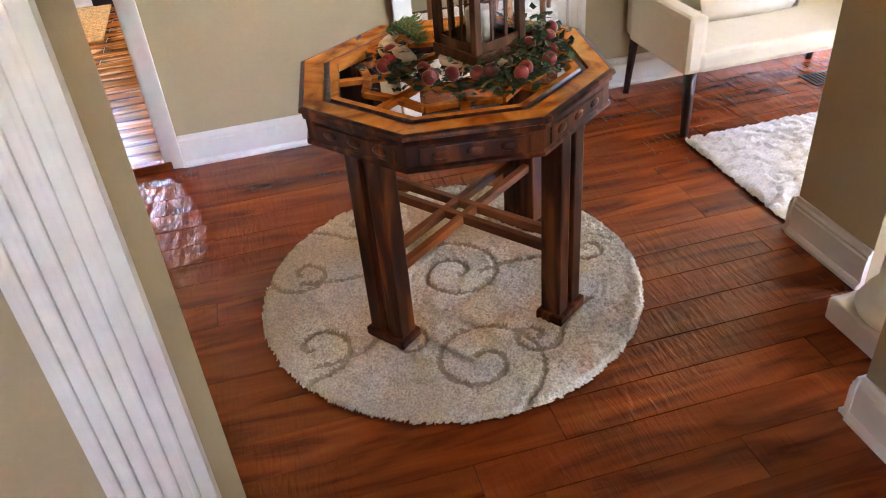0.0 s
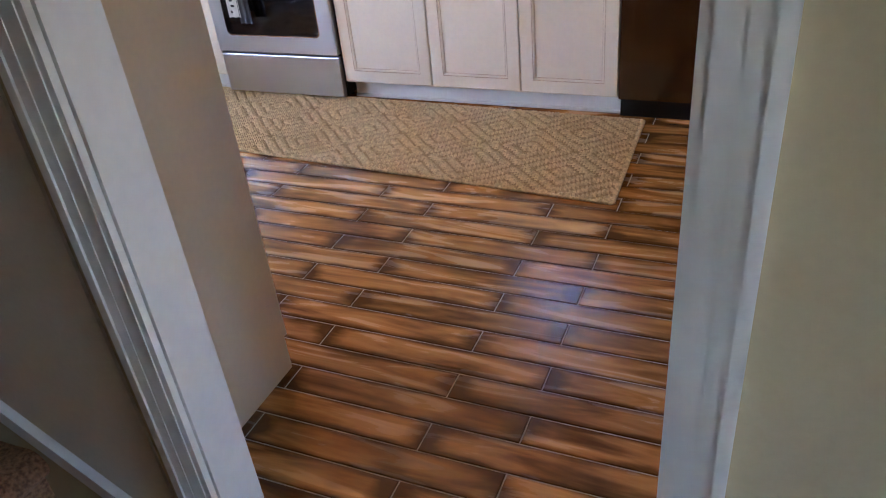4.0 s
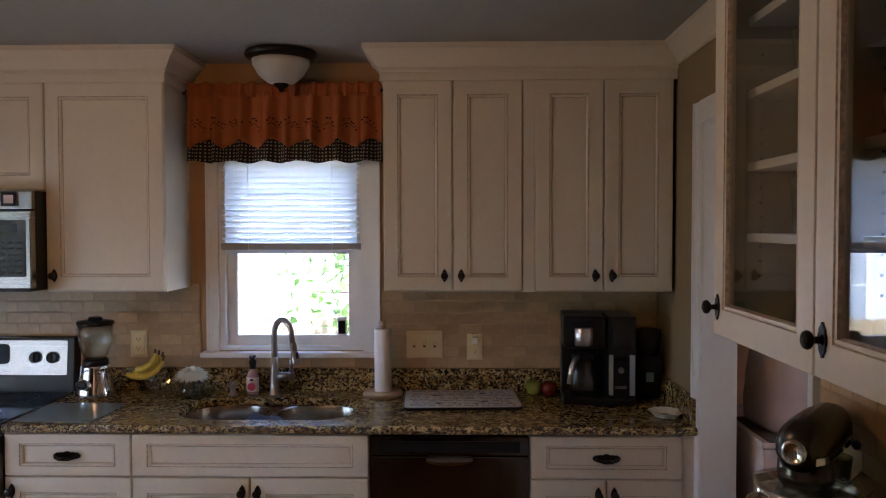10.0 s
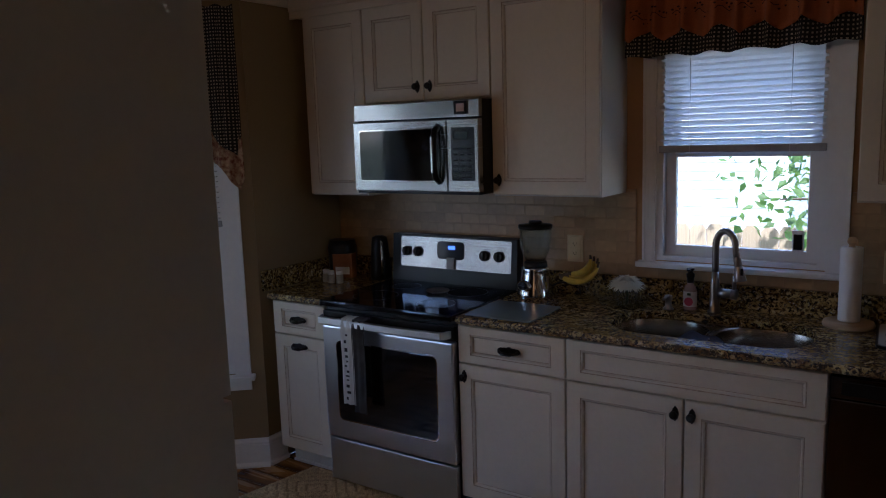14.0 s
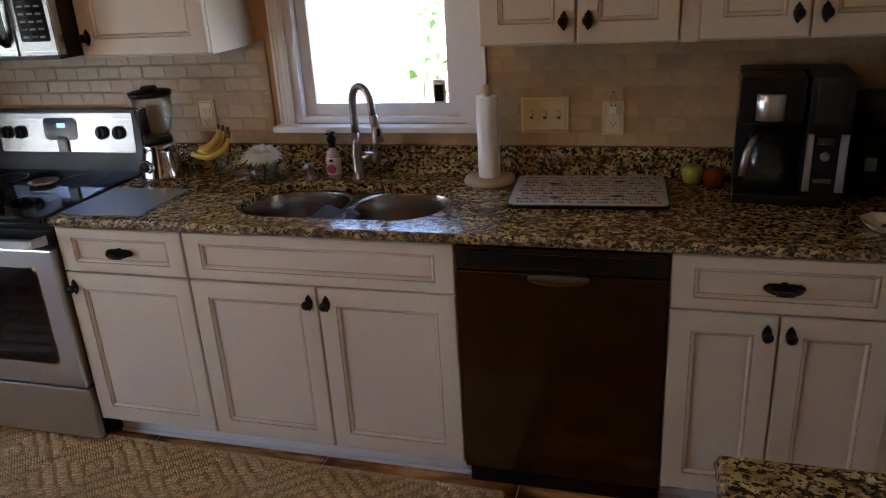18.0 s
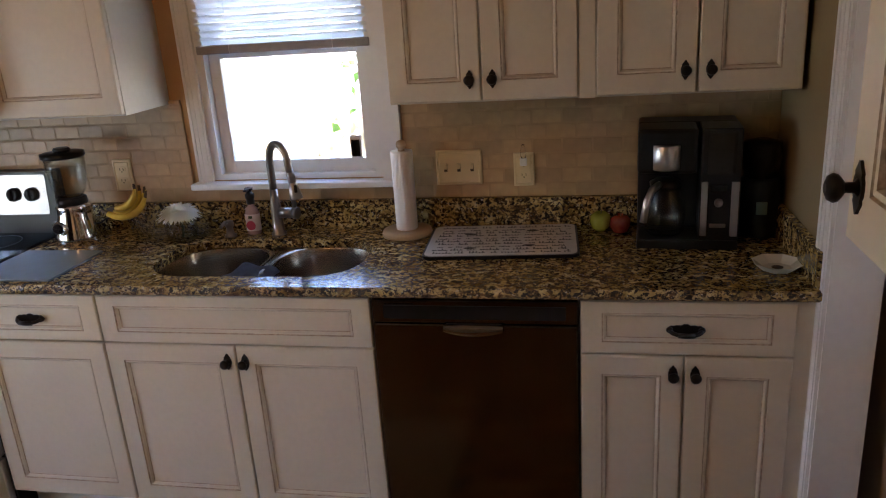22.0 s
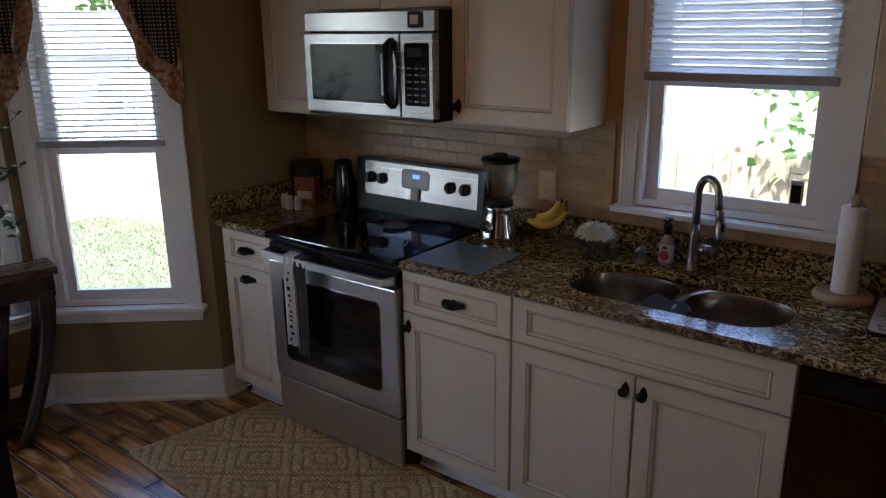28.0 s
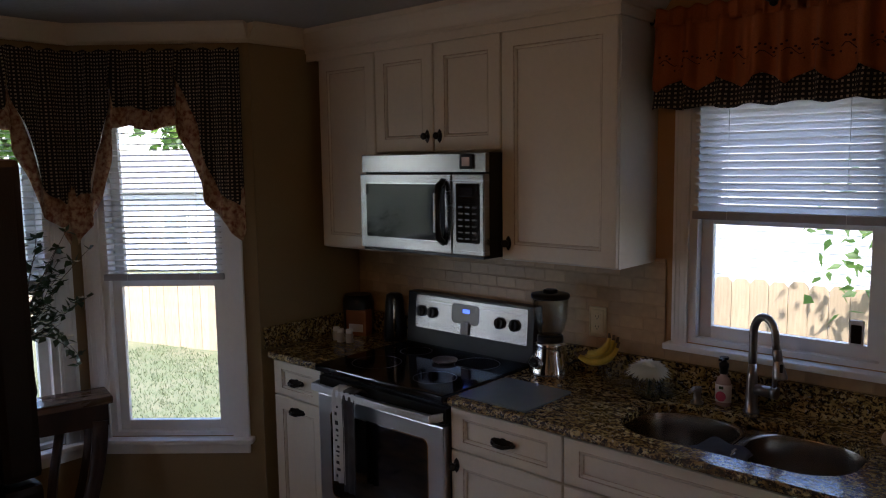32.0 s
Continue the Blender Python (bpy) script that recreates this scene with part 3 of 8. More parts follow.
# utility room and dining room shells
structure("wall_utility_south", boxed(RX + 0.12, 2.6, 4.2, 4.3, 0, CEILZ), PEACH, "peach painted utility room wall", "wall")
structure("wall_dining_north", boxed(RX + 0.14, 4.99, 4.188, 4.198, FZ, CEILZ), WALL, "tan painted dining room wall", "wall")
# the opening is assumed and out of view, there for the fill lamp
structure("wall_utility_east", wall_y(bmesh.new(), 4.3, WY, 1.55, 1.67, 0, CEILZ, [(4.55, 5.25, 1.0, 1.95)]), PEACH, "peach painted utility room wall", "wall")
structure("wall_utility_north", boxed(RX + 0.13, 1.55, 5.80, 5.885, 0, CEILZ), PEACH, "peach painted utility room wall", "wall")
bm = wall_y(bmesh.new(), S1, 4.2, 5.0, 5.12, FZ, CEILZ, [(3.0, 4.0, 0.5, 2.1)])
structure("wall_dining_east", bm, WALL, "tan painted dining room wall", "wall")
# foyer shell
structure("wall_front_room", boxed(-1.5, -0.012, 0.29, 0.44, FZ, CEILZ - 0.001), WALL, "tan painted wall end at the cased opening", "wall")
bm = bmesh.new()
box(bm, -0.135, -0.012, 0.268, 0.29, FZ, 2.15)
for k in range(5):
    box(bm, -0.122 + k * 0.021, -0.113 + k * 0.021, 0.260, 0.268, FZ + 0.15, 2.1, bevel=0.003)
structure("door_frame_front_room", bm, TRIM, "white fluted opening casing", "door frame")
bm = wall_y(bmesh.new(), 0.44, 1.58, -0.66, -0.54, FZ, CEILZ, [(0.55, 1.36, FZ, 2.04)])
structure("wall_closet", bm, WALL, "tan painted closet wall beside the stairs", "wall")
structure("wall_stair_side", boxed(-4.2, -0.66, 1.465, 1.575, FZ, CEILZ), STAIRLIT, "tan wall beside the stairs, paled to stand for light", "wall")
structure("wall_stair_end", boxed(-4.3, -4.2, 1.3, S0, FZ, CEILZ), STAIRLIT, "tan wall at the stair head, paled to stand for light", "wall")
structure("wall_stair_face", boxed(-4.2, -1.19, S0 - 0.006, S0, FZ, CEILZ), STAIRLIT, "tan stair wall, paled to stand for light", "wall")
structure("wall_closet_back", boxed(-1.6, -1.5, -3.0, 1.465, FZ, CEILZ), WALL, "closet back wall", "wall")
# the small opening is made up, to let in light on the foyer casing
bm = wall_x(bmesh.new(), -1.6, 5.12, -3.12, -3.0, FZ, CEILZ, [(0.3, 0.7, 1.35, 1.85)])
structure("wall_front", bm, WALL, "tan painted front wall, unseen, with one opening for added light", "wall")
bm = wall_y(bmesh.new(), -3.0, S0, 5.0, 5.12, FZ, CEILZ, [(-1.0, 0.0, 0.9, 2.0), (1.2, 1.9, 0.9, 2.0)])
structure("wall_living_east", bm, WALL, "tan painted living room wall with windows", "wall")
bm = boxed(1.72, 1.86, 0.97, 1.30, FZ, CEILZ)
structure("wall_foyer_east", bm, WALL, "tan painted wall end beside the column", "wall")
bm = boxed(1.36, 1.50, -3.0, 0.565, FZ, CEILZ)
structure("wall_foyer_east_2", bm, WALL, "tan painted foyer wall", "wall")
structure("lintel_foyer_east", boxed(1.37, 1.85, 0.565, 1.30, 2.15, CEILZ - 0.002), WALL, "tan painted beam over the column", "wall")


# ---- trim ----
def baseboard(name, p, q, z=0.0, h=0.135, t=0.016):
    """A stepped baseboard with a shoe moulding, from p to q, room on the right of the way."""
    p, q = Vector((*p, 0)), Vector((*q, 0))
    m = facing(p, q)
    m.translation.z = z
    w = (q - p).length
    bm = bmesh.new()
    prof = [(0, 0), (-t - 0.012, 0), (-t - 0.012, 0.012), (-t - 0.004, 0.022), (-t, 0.024), (-t, h - 0.035), (-t + 0.004, h - 0.03),
            (-t + 0.002, h - 0.02), (-t + 0.008, h - 0.012), (-t + 0.010, h), (0, h)]
    ends = [[bm.verts.new((x, y, zz)) for y, zz in prof] for x in (0, w)]
    for k in range(len(prof)):
        bm.faces.new((ends[0][k], ends[0][(k + 1) % len(prof)], ends[1][(k + 1) % len(prof)], ends[1][k]))
    bm.faces.new(ends[0])
    bm.faces.new(ends[1][::-1])
    return structure(name, bm, TRIM, "white moulded baseboard", "baseboard", m)


def crown(name, p, q, z=CEILZ, h=0.085, t=0.075, mats=None):
    p, q = Vector((*p, 0)), Vector((*q, 0))
    m = facing(p, q)
    m.translation.z = z
    w = (q - p).length
    bm = bmesh.new()
    prof = [(0, 0), (-t, 0), (-t, -0.012), (-t + 0.008, -0.018), (-t * 0.62, -h * 0.45), (-t * 0.35, -h * 0.72), (-0.018, -h * 0.84),
            (-0.016, -h * 0.92), (-0.008, -h), (0, -h)]
    ends = [[bm.verts.new((x, y, zz)) for y, zz in prof] for x in (0, w)]
    for k in range(len(prof)):
        bm.faces.new((ends[0][k], ends[0][(k + 1) % len(prof)], ends[1][(k + 1) % len(prof)], ends[1][k]))
    bm.faces.new(ends[0])
    bm.faces.new(ends[1][::-1])
    return structure(name, bm, mats or PAINT, "cream crown moulding", "moulding", m)


baseboard("baseboard_bay_1", B1.xy, B0.xy, h=0.15)
baseboard("baseboard_west", (LX, 5.235), (LX, 5.36), h=0.15)
baseboard("baseboard_bay_2", B2.xy, B1.xy, h=0.15)
baseboard("baseboard_bay_3", B3.xy, B2.xy, h=0.15)
baseboard("baseboard_foyer_1", (-0.243, S0), (0.705, S0), FZ)
baseboard("baseboard_foyer_2", (1.575, S0), (4.2, S0), FZ)
baseboard("baseboard_stair", (-1.30, S0 - 0.006), (-1.155, S0 - 0.006), FZ)
baseboard("baseboard_closet", (-0.54, 1.44), (-0.54, 1.575), FZ)
baseboard("baseboard_closet_end", (-0.52, 1.575), (-0.66, 1.575), FZ)
baseboard("baseboard_column_wall", (1.72, 1.30), (1.72, 0.97), FZ)
baseboard("baseboard_column_wall_end", (1.86, 1.30), (1.70, 1.30), FZ)
baseboard("baseboard_foyer_east", (1.36, 0.565), (1.36, -2.9), FZ)
baseboard("baseboard_foyer_east_end", (1.50, 0.565), (1.34, 0.565), FZ)
crown("crown_bay_1", B1.xy, B0.xy)
crown("crown_west", (LX, 5.235), (LX, 5.585))
crown("crown_bay_2", B2.xy, B1.xy)
crown("crown_bay_3", B3.xy, B2.xy)
crown("crown_east", (RX, 5.57), (RX, 4.19))


def casing(bm, x0, x1, z0, z1, w=0.075, d=0.018, y=0.0, sides=("l", "r", "t")):
    """Moulded boards round an opening in the plane x, z; y is the wall's face, the room towards -y."""
    def board(a0, a1, b0, b1, flat):
        if flat:      # lies along x
            for k, (s, e, dd) in enumerate(((0, 0.16, d * 0.72), (0.16, 0.52, d * 0.85), (0.52, 0.80, d * 0.95), (0.8, 1, d * 1.18))):
                box(bm, a0, a1, y - dd, y, b0 + (b1 - b0) * s, b0 + (b1 - b0) * e)
        else:
            lo, hi = a0, a1
            for s, e, dd in ((0, 0.16, d * 0.72), (0.16, 0.52, d * 0.85), (0.52, 0.80, d * 0.95), (0.8, 1, d * 1.18)):
                box(bm, *sorted((lo + (hi - lo) * s, lo + (hi - lo) * e)), y - dd, y, b0, b1)
    if "l" in sides:
        board(x0, x0 - w, z0, z1 + (w if "t" in sides else 0), False)
    if "r" in sides:
        board(x1, x1 + w, z0, z1 + (w if "t" in sides else 0), False)
    if "t" in sides:
        board(x0, x1, z1, z1 + w, True)
    return bm


def jamb(bm, x0, x1, y0, y1, z0, z1, t=0.018):
    box(bm, x0, x0 + t, y0, y1, z0, z1)
    box(bm, x1 - t, x1, y0, y1, z0, z1)
    box(bm, x0 + t, x1 - t, y0, y1, z1 - t, z1)


# kitchen doorway and dining doorway in the south wall
for name, x0, x1 in (("door_frame_kitchen", -1.09, -0.308), ("door_frame_dining", 0.78, 1.50)):
    bm = casing(bmesh.new(), x0 + 0.012, x1 - 0.012, FZ, 2.05, y=S0)
    deep = 0.038 if x0 < 0 else 0.0      # the kitchen doorway is rebated on one side
    jamb(bm, x0, x1 + deep, S0 + 0.001, S1 + 0.004, FZ, 2.06)
    if deep:
        box(bm, x1 - 0.006, x1 + deep - 0.019, S0 + 0.0005, S0 + 0.018, FZ, 2.041)
    structure(name, bm, TRIM, "white painted moulded door casing", "door frame")
bm = casing(bmesh.new(), -1.182, -0.362, 0, 2.05, y=0)
structure("door_frame_kitchen_inside", bm, TRIM, "white painted moulded door casing", "door frame", pose(-1.44, S1, 0, 0, 0, 180))
bm = bmesh.new()
box(bm, -1.07, -0.29, S0 - 0.022, S0 + 0.026, FZ - 0.005, 0.005, bevel=0.006)
structure("threshold", bm, HARDWOOD, "dark red wooden threshold strip", "threshold")
# utility doorway in the right wall; local x runs towards -y
bm = casing(bmesh.new(), 0, 0.878, 0, 2.05, w=0.08, sides=("l", "t"))
casing(bm, 0, 0.878, 0, 2.13, w=0.045, sides=("r",))
jamb(bm, -0.012, 0.89, -0.004, 0.124, 0, 2.062)
structure("door_frame_utility", bm, TRIM, "white painted moulded door casing", "door frame", pose(RX, 5.23, 0, 0, 0, -90))


# ---- windows ----
def sash_window(name, m, w, z0, z1, rail, depth, label, group, apron=True, cl=0.078):
    """A double-hung window: x from 0 to w, inner wall face at y = 0, outwards +y."""
    e = thing(name, m, label, "window", group)
    e["kind"] = "structure"
    bm = bmesh.new()
    for a, b in ((0, 0.03), (w - 0.03, w)):
        box(bm, a, b, 0.0, depth, z0, z1)
    box(bm, 0.03, w - 0.03, 0.0, depth, z1 - 0.03, z1)
    box(bm, 0.03, w - 0.03, 0.0, depth, z0, z0 + 0.02)
    part("window_frame", bm, TRIM, e)
    for nm, a, b, y in (("lower_sash", z0 + 0.02, rail + 0.02, 0.035), ("upper_sash", rail - 0.02, z1 - 0.03, 0.075)):
        bm = bmesh.new()
        s = 0.045
        x0, x1 = 0.03, w - 0.03
        box(bm, x0, x0 + s, y, y + 0.03, a, b, bevel=0.004)
        box(bm, x1 - s, x1, y, y + 0.03, a, b, bevel=0.004)
        box(bm, x0 + s, x1 - s, y + 0.001, y + 0.029, a, a + s)
        box(bm, x0 + s, x1 - s, y + 0.001, y + 0.029, b - s, b)
        sash = part(nm, bm, TRIM, e)
        pane = part("pane", boxed(x0 + s - 0.003, x1 - s + 0.003, y + 0.012, y + 0.016, a + s - 0.003, b - s + 0.003), PANE, sash)
        pane.visible_shadow = False
    bm = casing(bmesh.new(), 0.0, w, z0 - 0.004, z1, w=0.078, d=0.02, sides=("r", "t"))
    casing(bm, 0.0, w, z0 - 0.004, z1 + 0.078, w=cl, d=0.02, sides=("l",))
    part("casing", bm, TRIM, e)
    bm = boxed(-cl - 0.022, w + 0.10, -0.055, 0.03, z0 - 0.028, z0 - 0.004, bevel=0.006)
    part("window_sill", bm, TRIM, e)
    if apron:
        part("apron", boxed(-0.078, w + 0.078, -0.016, 0, z0 - 0.085, z0 - 0.029, bevel=0.004), TRIM, e)
    return e


def blinds(name, m, w, z0, z1, tilt, label, group, pitch=0.0255):
    e = thing(name, m, label, "window blind", group)
    bm = boxed(0.0, w, 0.0, 0.03, z1 - 0.03, z1, bevel=0.003)
    part("headrail", bm, BLIND, e)
    part("bottom_rail", boxed(0.0, w, 0.002, 0.03, z0, z0 + 0.03, bevel=0.004), material("blind_rail", (0.42, 0.42, 0.43), 0.5), e)
    n = int((z1 - z0 - 0.07) / pitch)
    me = None
    for k in range(n):
        z = z0 + 0.045 + k * pitch
        if me is None:
            bm = bmesh.new()
            c, s = math.cos(tilt) * 0.0152, math.sin(tilt) * 0.0152
            prof = ((-c, -s), (0, 0.0018), (c, s))
            rows = [[bm.verts.new((x, 0.015 + y, zz)) for y, zz in prof] for x in (0.004, w - 0.004)]
            rows2 = [[bm.verts.new((x, 0.015 + y, zz - 0.0012)) for y, zz in prof] for x in (0.004, w - 0.004)]
            for i in range(2):
                bm.faces.new((rows[0][i], rows[1][i], rows[1][i + 1], rows[0][i + 1]))
                bm.faces.new((rows2[0][i], rows2[0][i + 1], rows2[1][i + 1], rows2[1][i]))
            me = mesh_of("slat", bm, BLIND)
        ob = new("slat", me)
        ob.parent = e
        ob.matrix_basis = pose(0, 0, z)
    for x in (w * 0.2, w * 0.8):
        part("cord", tube(bmesh.new(), [(x, 0.0, z0), (x, 0.0, z1)], 0.001, 5), BLIND, e)
    return e


sash_window("window_1", pose(WIN[0], WY, 0), WIN[1] - WIN[0], WIN[2], WIN[3], 1.57, 0.12, "white double-hung window over the sink", "windows", False, 0.054)
blinds("sink_window_blind", pose(WIN[0] + 0.012, WY - 0.014, 0), WIN[1] - WIN[0] - 0.024, 1.565, 2.05, -0.86, "white slatted blind pulled half down over the sink window", "blinds")
for k, (m, x0, x1) in enumerate(((M1, 0.095, 0.685), (M2, 0.20, 1.12), (M3, 0.12, 0.71))):
    mm = m @ pose(x0, 0, 0)
    sash_window("window_%d" % (k + 2), mm, x1 - x0, 0.50, 2.06, 1.245, 0.11, "tall white double-hung bay window", "windows")
    blinds("bay_window_blind", mm @ pose(0.012, -0.014, 0), x1 - x0 - 0.024, 1.255, 2.05, 0.14, "white slatted blind half down in the bay window", "blinds")

# ---- kitchen cabinets ----
FACE, UFACE = 5.28, 5.583


def scalloped(bm, half, x, z, y0, y1, upright):
    """A flat plate of the outline half: (distance along, half width), mirrored on both axes."""
    side = [(a, h) for a, h in half] + [(a, -h) for a, h in half[::-1]]
    full = side + [(-a, h) for a, h in side[::-1] if a > 1e-6]
    out = []
    for a, h in sorted(set(full), key=lambda q: math.atan2(q[1], q[0])):
        out.append((x + h, z + a) if upright else (x + a, z + h))
    rings = [[bm.verts.new((u, y, v)) for u, v in out] for y in (y0, y1)]
    n = len(out)
    for k in range(n):
        bm.faces.new((rings[0][k], rings[0][(k + 1) % n], rings[1][(k + 1) % n], rings[1][k]))
    bm.faces.new(rings[0])
    bm.faces.new(rings[1][::-1])


def knob_on(parent, x, z):
    """A mushroom knob on a pointed, scalloped back plate."""
    bm = bmesh.new()
    t = Matrix.Rotation(radians(90), 4, "X")
    scalloped(bm, [(0.0, 0.0135), (0.008, 0.0125), (0.012, 0.0095), (0.016, 0.0105), (0.020, 0.007), (0.023, 0.0045), (0.028, 0.0015)], x, z, 0.0005, -0.0035, True)
    lathe(bm, [(0.0105, 0.003), (0.006, 0.006), (0.0055, 0.015), (0.010, 0.018), (0.0145, 0.022), (0.0155, 0.026), (0.013, 0.031), (0.006, 0.034)], 16, (x, 0, z), t)
    return part("knob", bm, BRONZE, parent, "black bronze knob on a scalloped plate")


def pull_on(parent, x, z, w=0.10):
    """A bail pull: a scalloped back plate and a bowed grip that stands off it."""
    bm = bmesh.new()
    scalloped(bm, [(0.0, 0.0175), (0.007, 0.0165), (0.012, 0.0125), (0.024, 0.0135), (0.032, 0.0115), (0.040, 0.0125), (0.046, 0.008), (0.052, 0.0025)], x, z, 0.0005, -0.0035, False)
    pts = [(x + 0.043 * math.cos(a), -0.002 - 0.026 * math.sin(a) ** 0.7, z - 0.006 * math.sin(a)) for a in [math.pi * k / 14 for k in range(15)]]
    tube(bm, pts, 0.0058, 10)
    tube(bm, [(x - 0.022, -0.0275, z - 0.006), (x, -0.029, z - 0.0065), (x + 0.022, -0.0275, z - 0.006)], 0.0072, 10)
    t = Matrix.Rotation(radians(90), 4, "X")
    for s in (-1, 1):
        lathe(bm, [(0.010, 0.002), (0.009, 0.006), (0.006, 0.010)], 12, (x + s * 0.043, 0, z), t)
    return part("pull", bm, BRONZE, parent, "black bronze bail pull")


def front(name, e, x0, x1, z0, z1, rail=0.058, stile=0.058, gl=0.003, gr=0.003):
    """A framed cabinet front, its face at y = -0.02; gl and gr are the gaps at its sides."""
    g = 0.002
    bm = bmesh.new()
    w = min(rail, (z1 - z0) * 0.28)
    prev = None
    for ins, y, mi in ((0, 0, 0), (0, -0.0165, 0), (0.0035, -0.020, 0), (w, -0.020, 0), (w + 0.0015, -0.0172, 1), (w + 0.0035, -0.0172, 1),
                       (w + 0.005, -0.0190, 0), (w + 0.008, -0.0182, 0), (w + 0.0125, -0.0120, 0), (w + 0.0145, -0.0098, 1), (w + 0.017, -0.0105, 0)):
        ix = ins + (stile - w if ins >= w else 0)
        ring = [bm.verts.new(c) for c in ((x0 + gl + ix, y, z0 + g + ins), (x1 - gr - ix, y, z0 + g + ins), (x1 - gr - ix, y, z1 - g - ins), (x0 + gl + ix, y, z1 - g - ins))]
        if prev:
            for k in range(4):
                bm.faces.new((prev[k], prev[(k + 1) % 4], ring[(k + 1) % 4], ring[k])).material_index = mi
        prev = ring
    bm.faces.new(prev)
    return part(name, bm, [PAINT, GLAZE], e)


def base_body(e, w, depth=0.585, h=0.885, left=True, right=True):
    bm = bmesh.new()
    box(bm, 0, w, 0.0, depth, 0.105, h)
    part("body", bm, PAINT, e)
    bm = bmesh.new()
    box(bm, 0, w, 0.075, depth, 0.0, 0.104)
    box(bm, 0, w, 0.063, 0.075, 0.0, 0.014, bevel=0.003)
    part("toe_kick", bm, TRIM, e)


def base_cabinet(m, w, label, doors=1, drawer=True, knob="l", pulls=True, h=0.885, depth=0.585):
    e = thing("base_cabinet", m, label, "cabinet", "kitchen base cabinets")
    base_body(e, w, depth, h)
    if h < 0.8:
        part("front_rail", boxed(0, w, 0, 0.02, h + 0.001, 0.885), PAINT, e)
    if drawer:
        d = front("drawer_front", e, 0, w, 0.715, 0.88, 0.035)
        if pulls:
            o = pull_on(d, w / 2, 0.795)
            o.matrix_basis = pose(0, -0.02, 0)
    top = 0.712 if drawer else 0.88
    for k in range(doors):
        x0, x1 = w * k / doors, w * (k + 1) / doors
        d = front("door", e, x0, x1, 0.112, top)
        if knob:
            side = knob if doors == 1 else ("r" if k == 0 else "l")
            o = knob_on(d, x1 - 0.03 if side == "r" else x0 + 0.03, top - 0.055)
            o.matrix_basis = pose(0, -0.02, 0)
    return e


X0, X1, X2, X3, X4, X5, X6 = -3.395, -3.045, -2.295, -1.80, -0.886, -0.276, 0.30
e = thing("base_cabinet", pose(X0, FACE, 0), "narrow cream base cabinet with one drawer and a pull-out door", "cabinet", "kitchen base cabinets")
base_body(e, X1 - X0)
d = front("drawer_front", e, 0, X1 - X0, 0.715, 0.88, 0.035)
pull_on(d, (X1 - X0) / 2, 0.795).matrix_basis = pose(0, -0.02, 0)
d = front("door", e, 0, X1 - X0, 0.112, 0.712)
pull_on(d, (X1 - X0) / 2, 0.66).matrix_basis = pose(0, -0.02, 0)
base_cabinet(pose(X2, FACE, 0), X3 - X2, "cream base cabinet with a drawer over a single door")
base_cabinet(pose(X3, FACE, 0), X4 - X3, "wide cream sink base cabinet with false drawer front and two doors", 2, True, "l", False, 0.67)
base_cabinet(pose(X5, FACE, 0), X6 - X5, "cream base cabinet with one drawer and two doors", 2)
bm = boxed(X6, 0.350, FACE - 0.006, FACE + 0.5, 0.0, 0.885)
solid("cabinet_filler", bm, PAINT, "cream filler panel beside the end base cabinet", "panel")
# peninsula
PSKEW = 0.0305                       # the peninsula runs slightly out of square
for y1, y0, kn in ((4.285, 3.79, "r"), (3.79, 3.305, "r"), (3.305, 2.79, "l")):
    base_cabinet(pose(-0.185 + PSKEW * (4.285 - y1), y1, 0, 0, 0, -88.25), y1 - y0, "cream peninsula base cabinet with drawer over a door", 1, True, kn, depth=0.485)


CT, CB = 0.917, 0.886
CY = 5.247


def chiselled(parent, p, q, out, seed):
    """A rock-faced stone edge from p to q, proud of the slab by a few millimetres."""
    rnd = random.Random(seed)
    p, q, out = Vector((*p, 0)), Vector((*q, 0)), Vector((*out, 0))
    n = int((q - p).length / 0.011)
    bm = bmesh.new()
    g = []
    for k in range(n + 1):
        c = p + (q - p) * k / n
        col = []
        for z, o in ((CB + 0.001, 0.001), (CB + 0.007, 0.006), (CB + 0.016, 0.008), (CT - 0.005, 0.005), (CT - 0.0005, 0.0)):
            d = o + rnd.uniform(-0.0025, 0.003) * (o > 0.002)
            col.append(bm.verts.new(c + out * d + Vector((0, 0, z + rnd.uniform(-0.0008, 0.0008)))))
        g.append(col)
    for a, b in zip(g, g[1:]):
        for r in range(4):
            bm.faces.new((a[r], b[r], b[r + 1], a[r + 1]))
    return part("chiselled_edge", bm, ROUGHSTONE, parent, "rough chiselled stone edge")


e = thing("countertop", pose(0, 0, 0), "speckled gold and black granite counter beside the stove", "countertop")
part("slab", prism(bmesh.new(), [(-3.405, CY), (-3.05, CY), (-3.05, 5.885), (-3.455, 5.885)], CB, CT), GRANITE, e)
chiselled(e, (-3.405, CY), (-3.05, CY), (0, -1), 1)
# main slab, cut out round the sink
SX0, SX1, SY0, SY1 = -1.69, -0.965, 5.335, 5.715
hole, r = [], 0.15
for cx, cy, a0 in ((SX1 - r, SY1 - r, 90), (SX1 - r, SY0 + r, 0), (SX0 + r, SY0 + r, -90), (SX0 + r, SY1 - r, 180)):
    hole += [(cx + r * math.cos(radians(a0 - 90 * k / 8)), cy + r * math.sin(radians(a0 - 90 * k / 8))) for k in range(9)]
XS = (SX0 + SX1) / 2
outline = [(-2.29, CY), (0.352, CY), (0.355, 5.885), (XS + 2e-5, 5.885), (XS + 2e-5, SY1)] + hole + [(XS - 2e-5, SY1), (XS - 2e-5, 5.885), (-2.29, 5.885)]
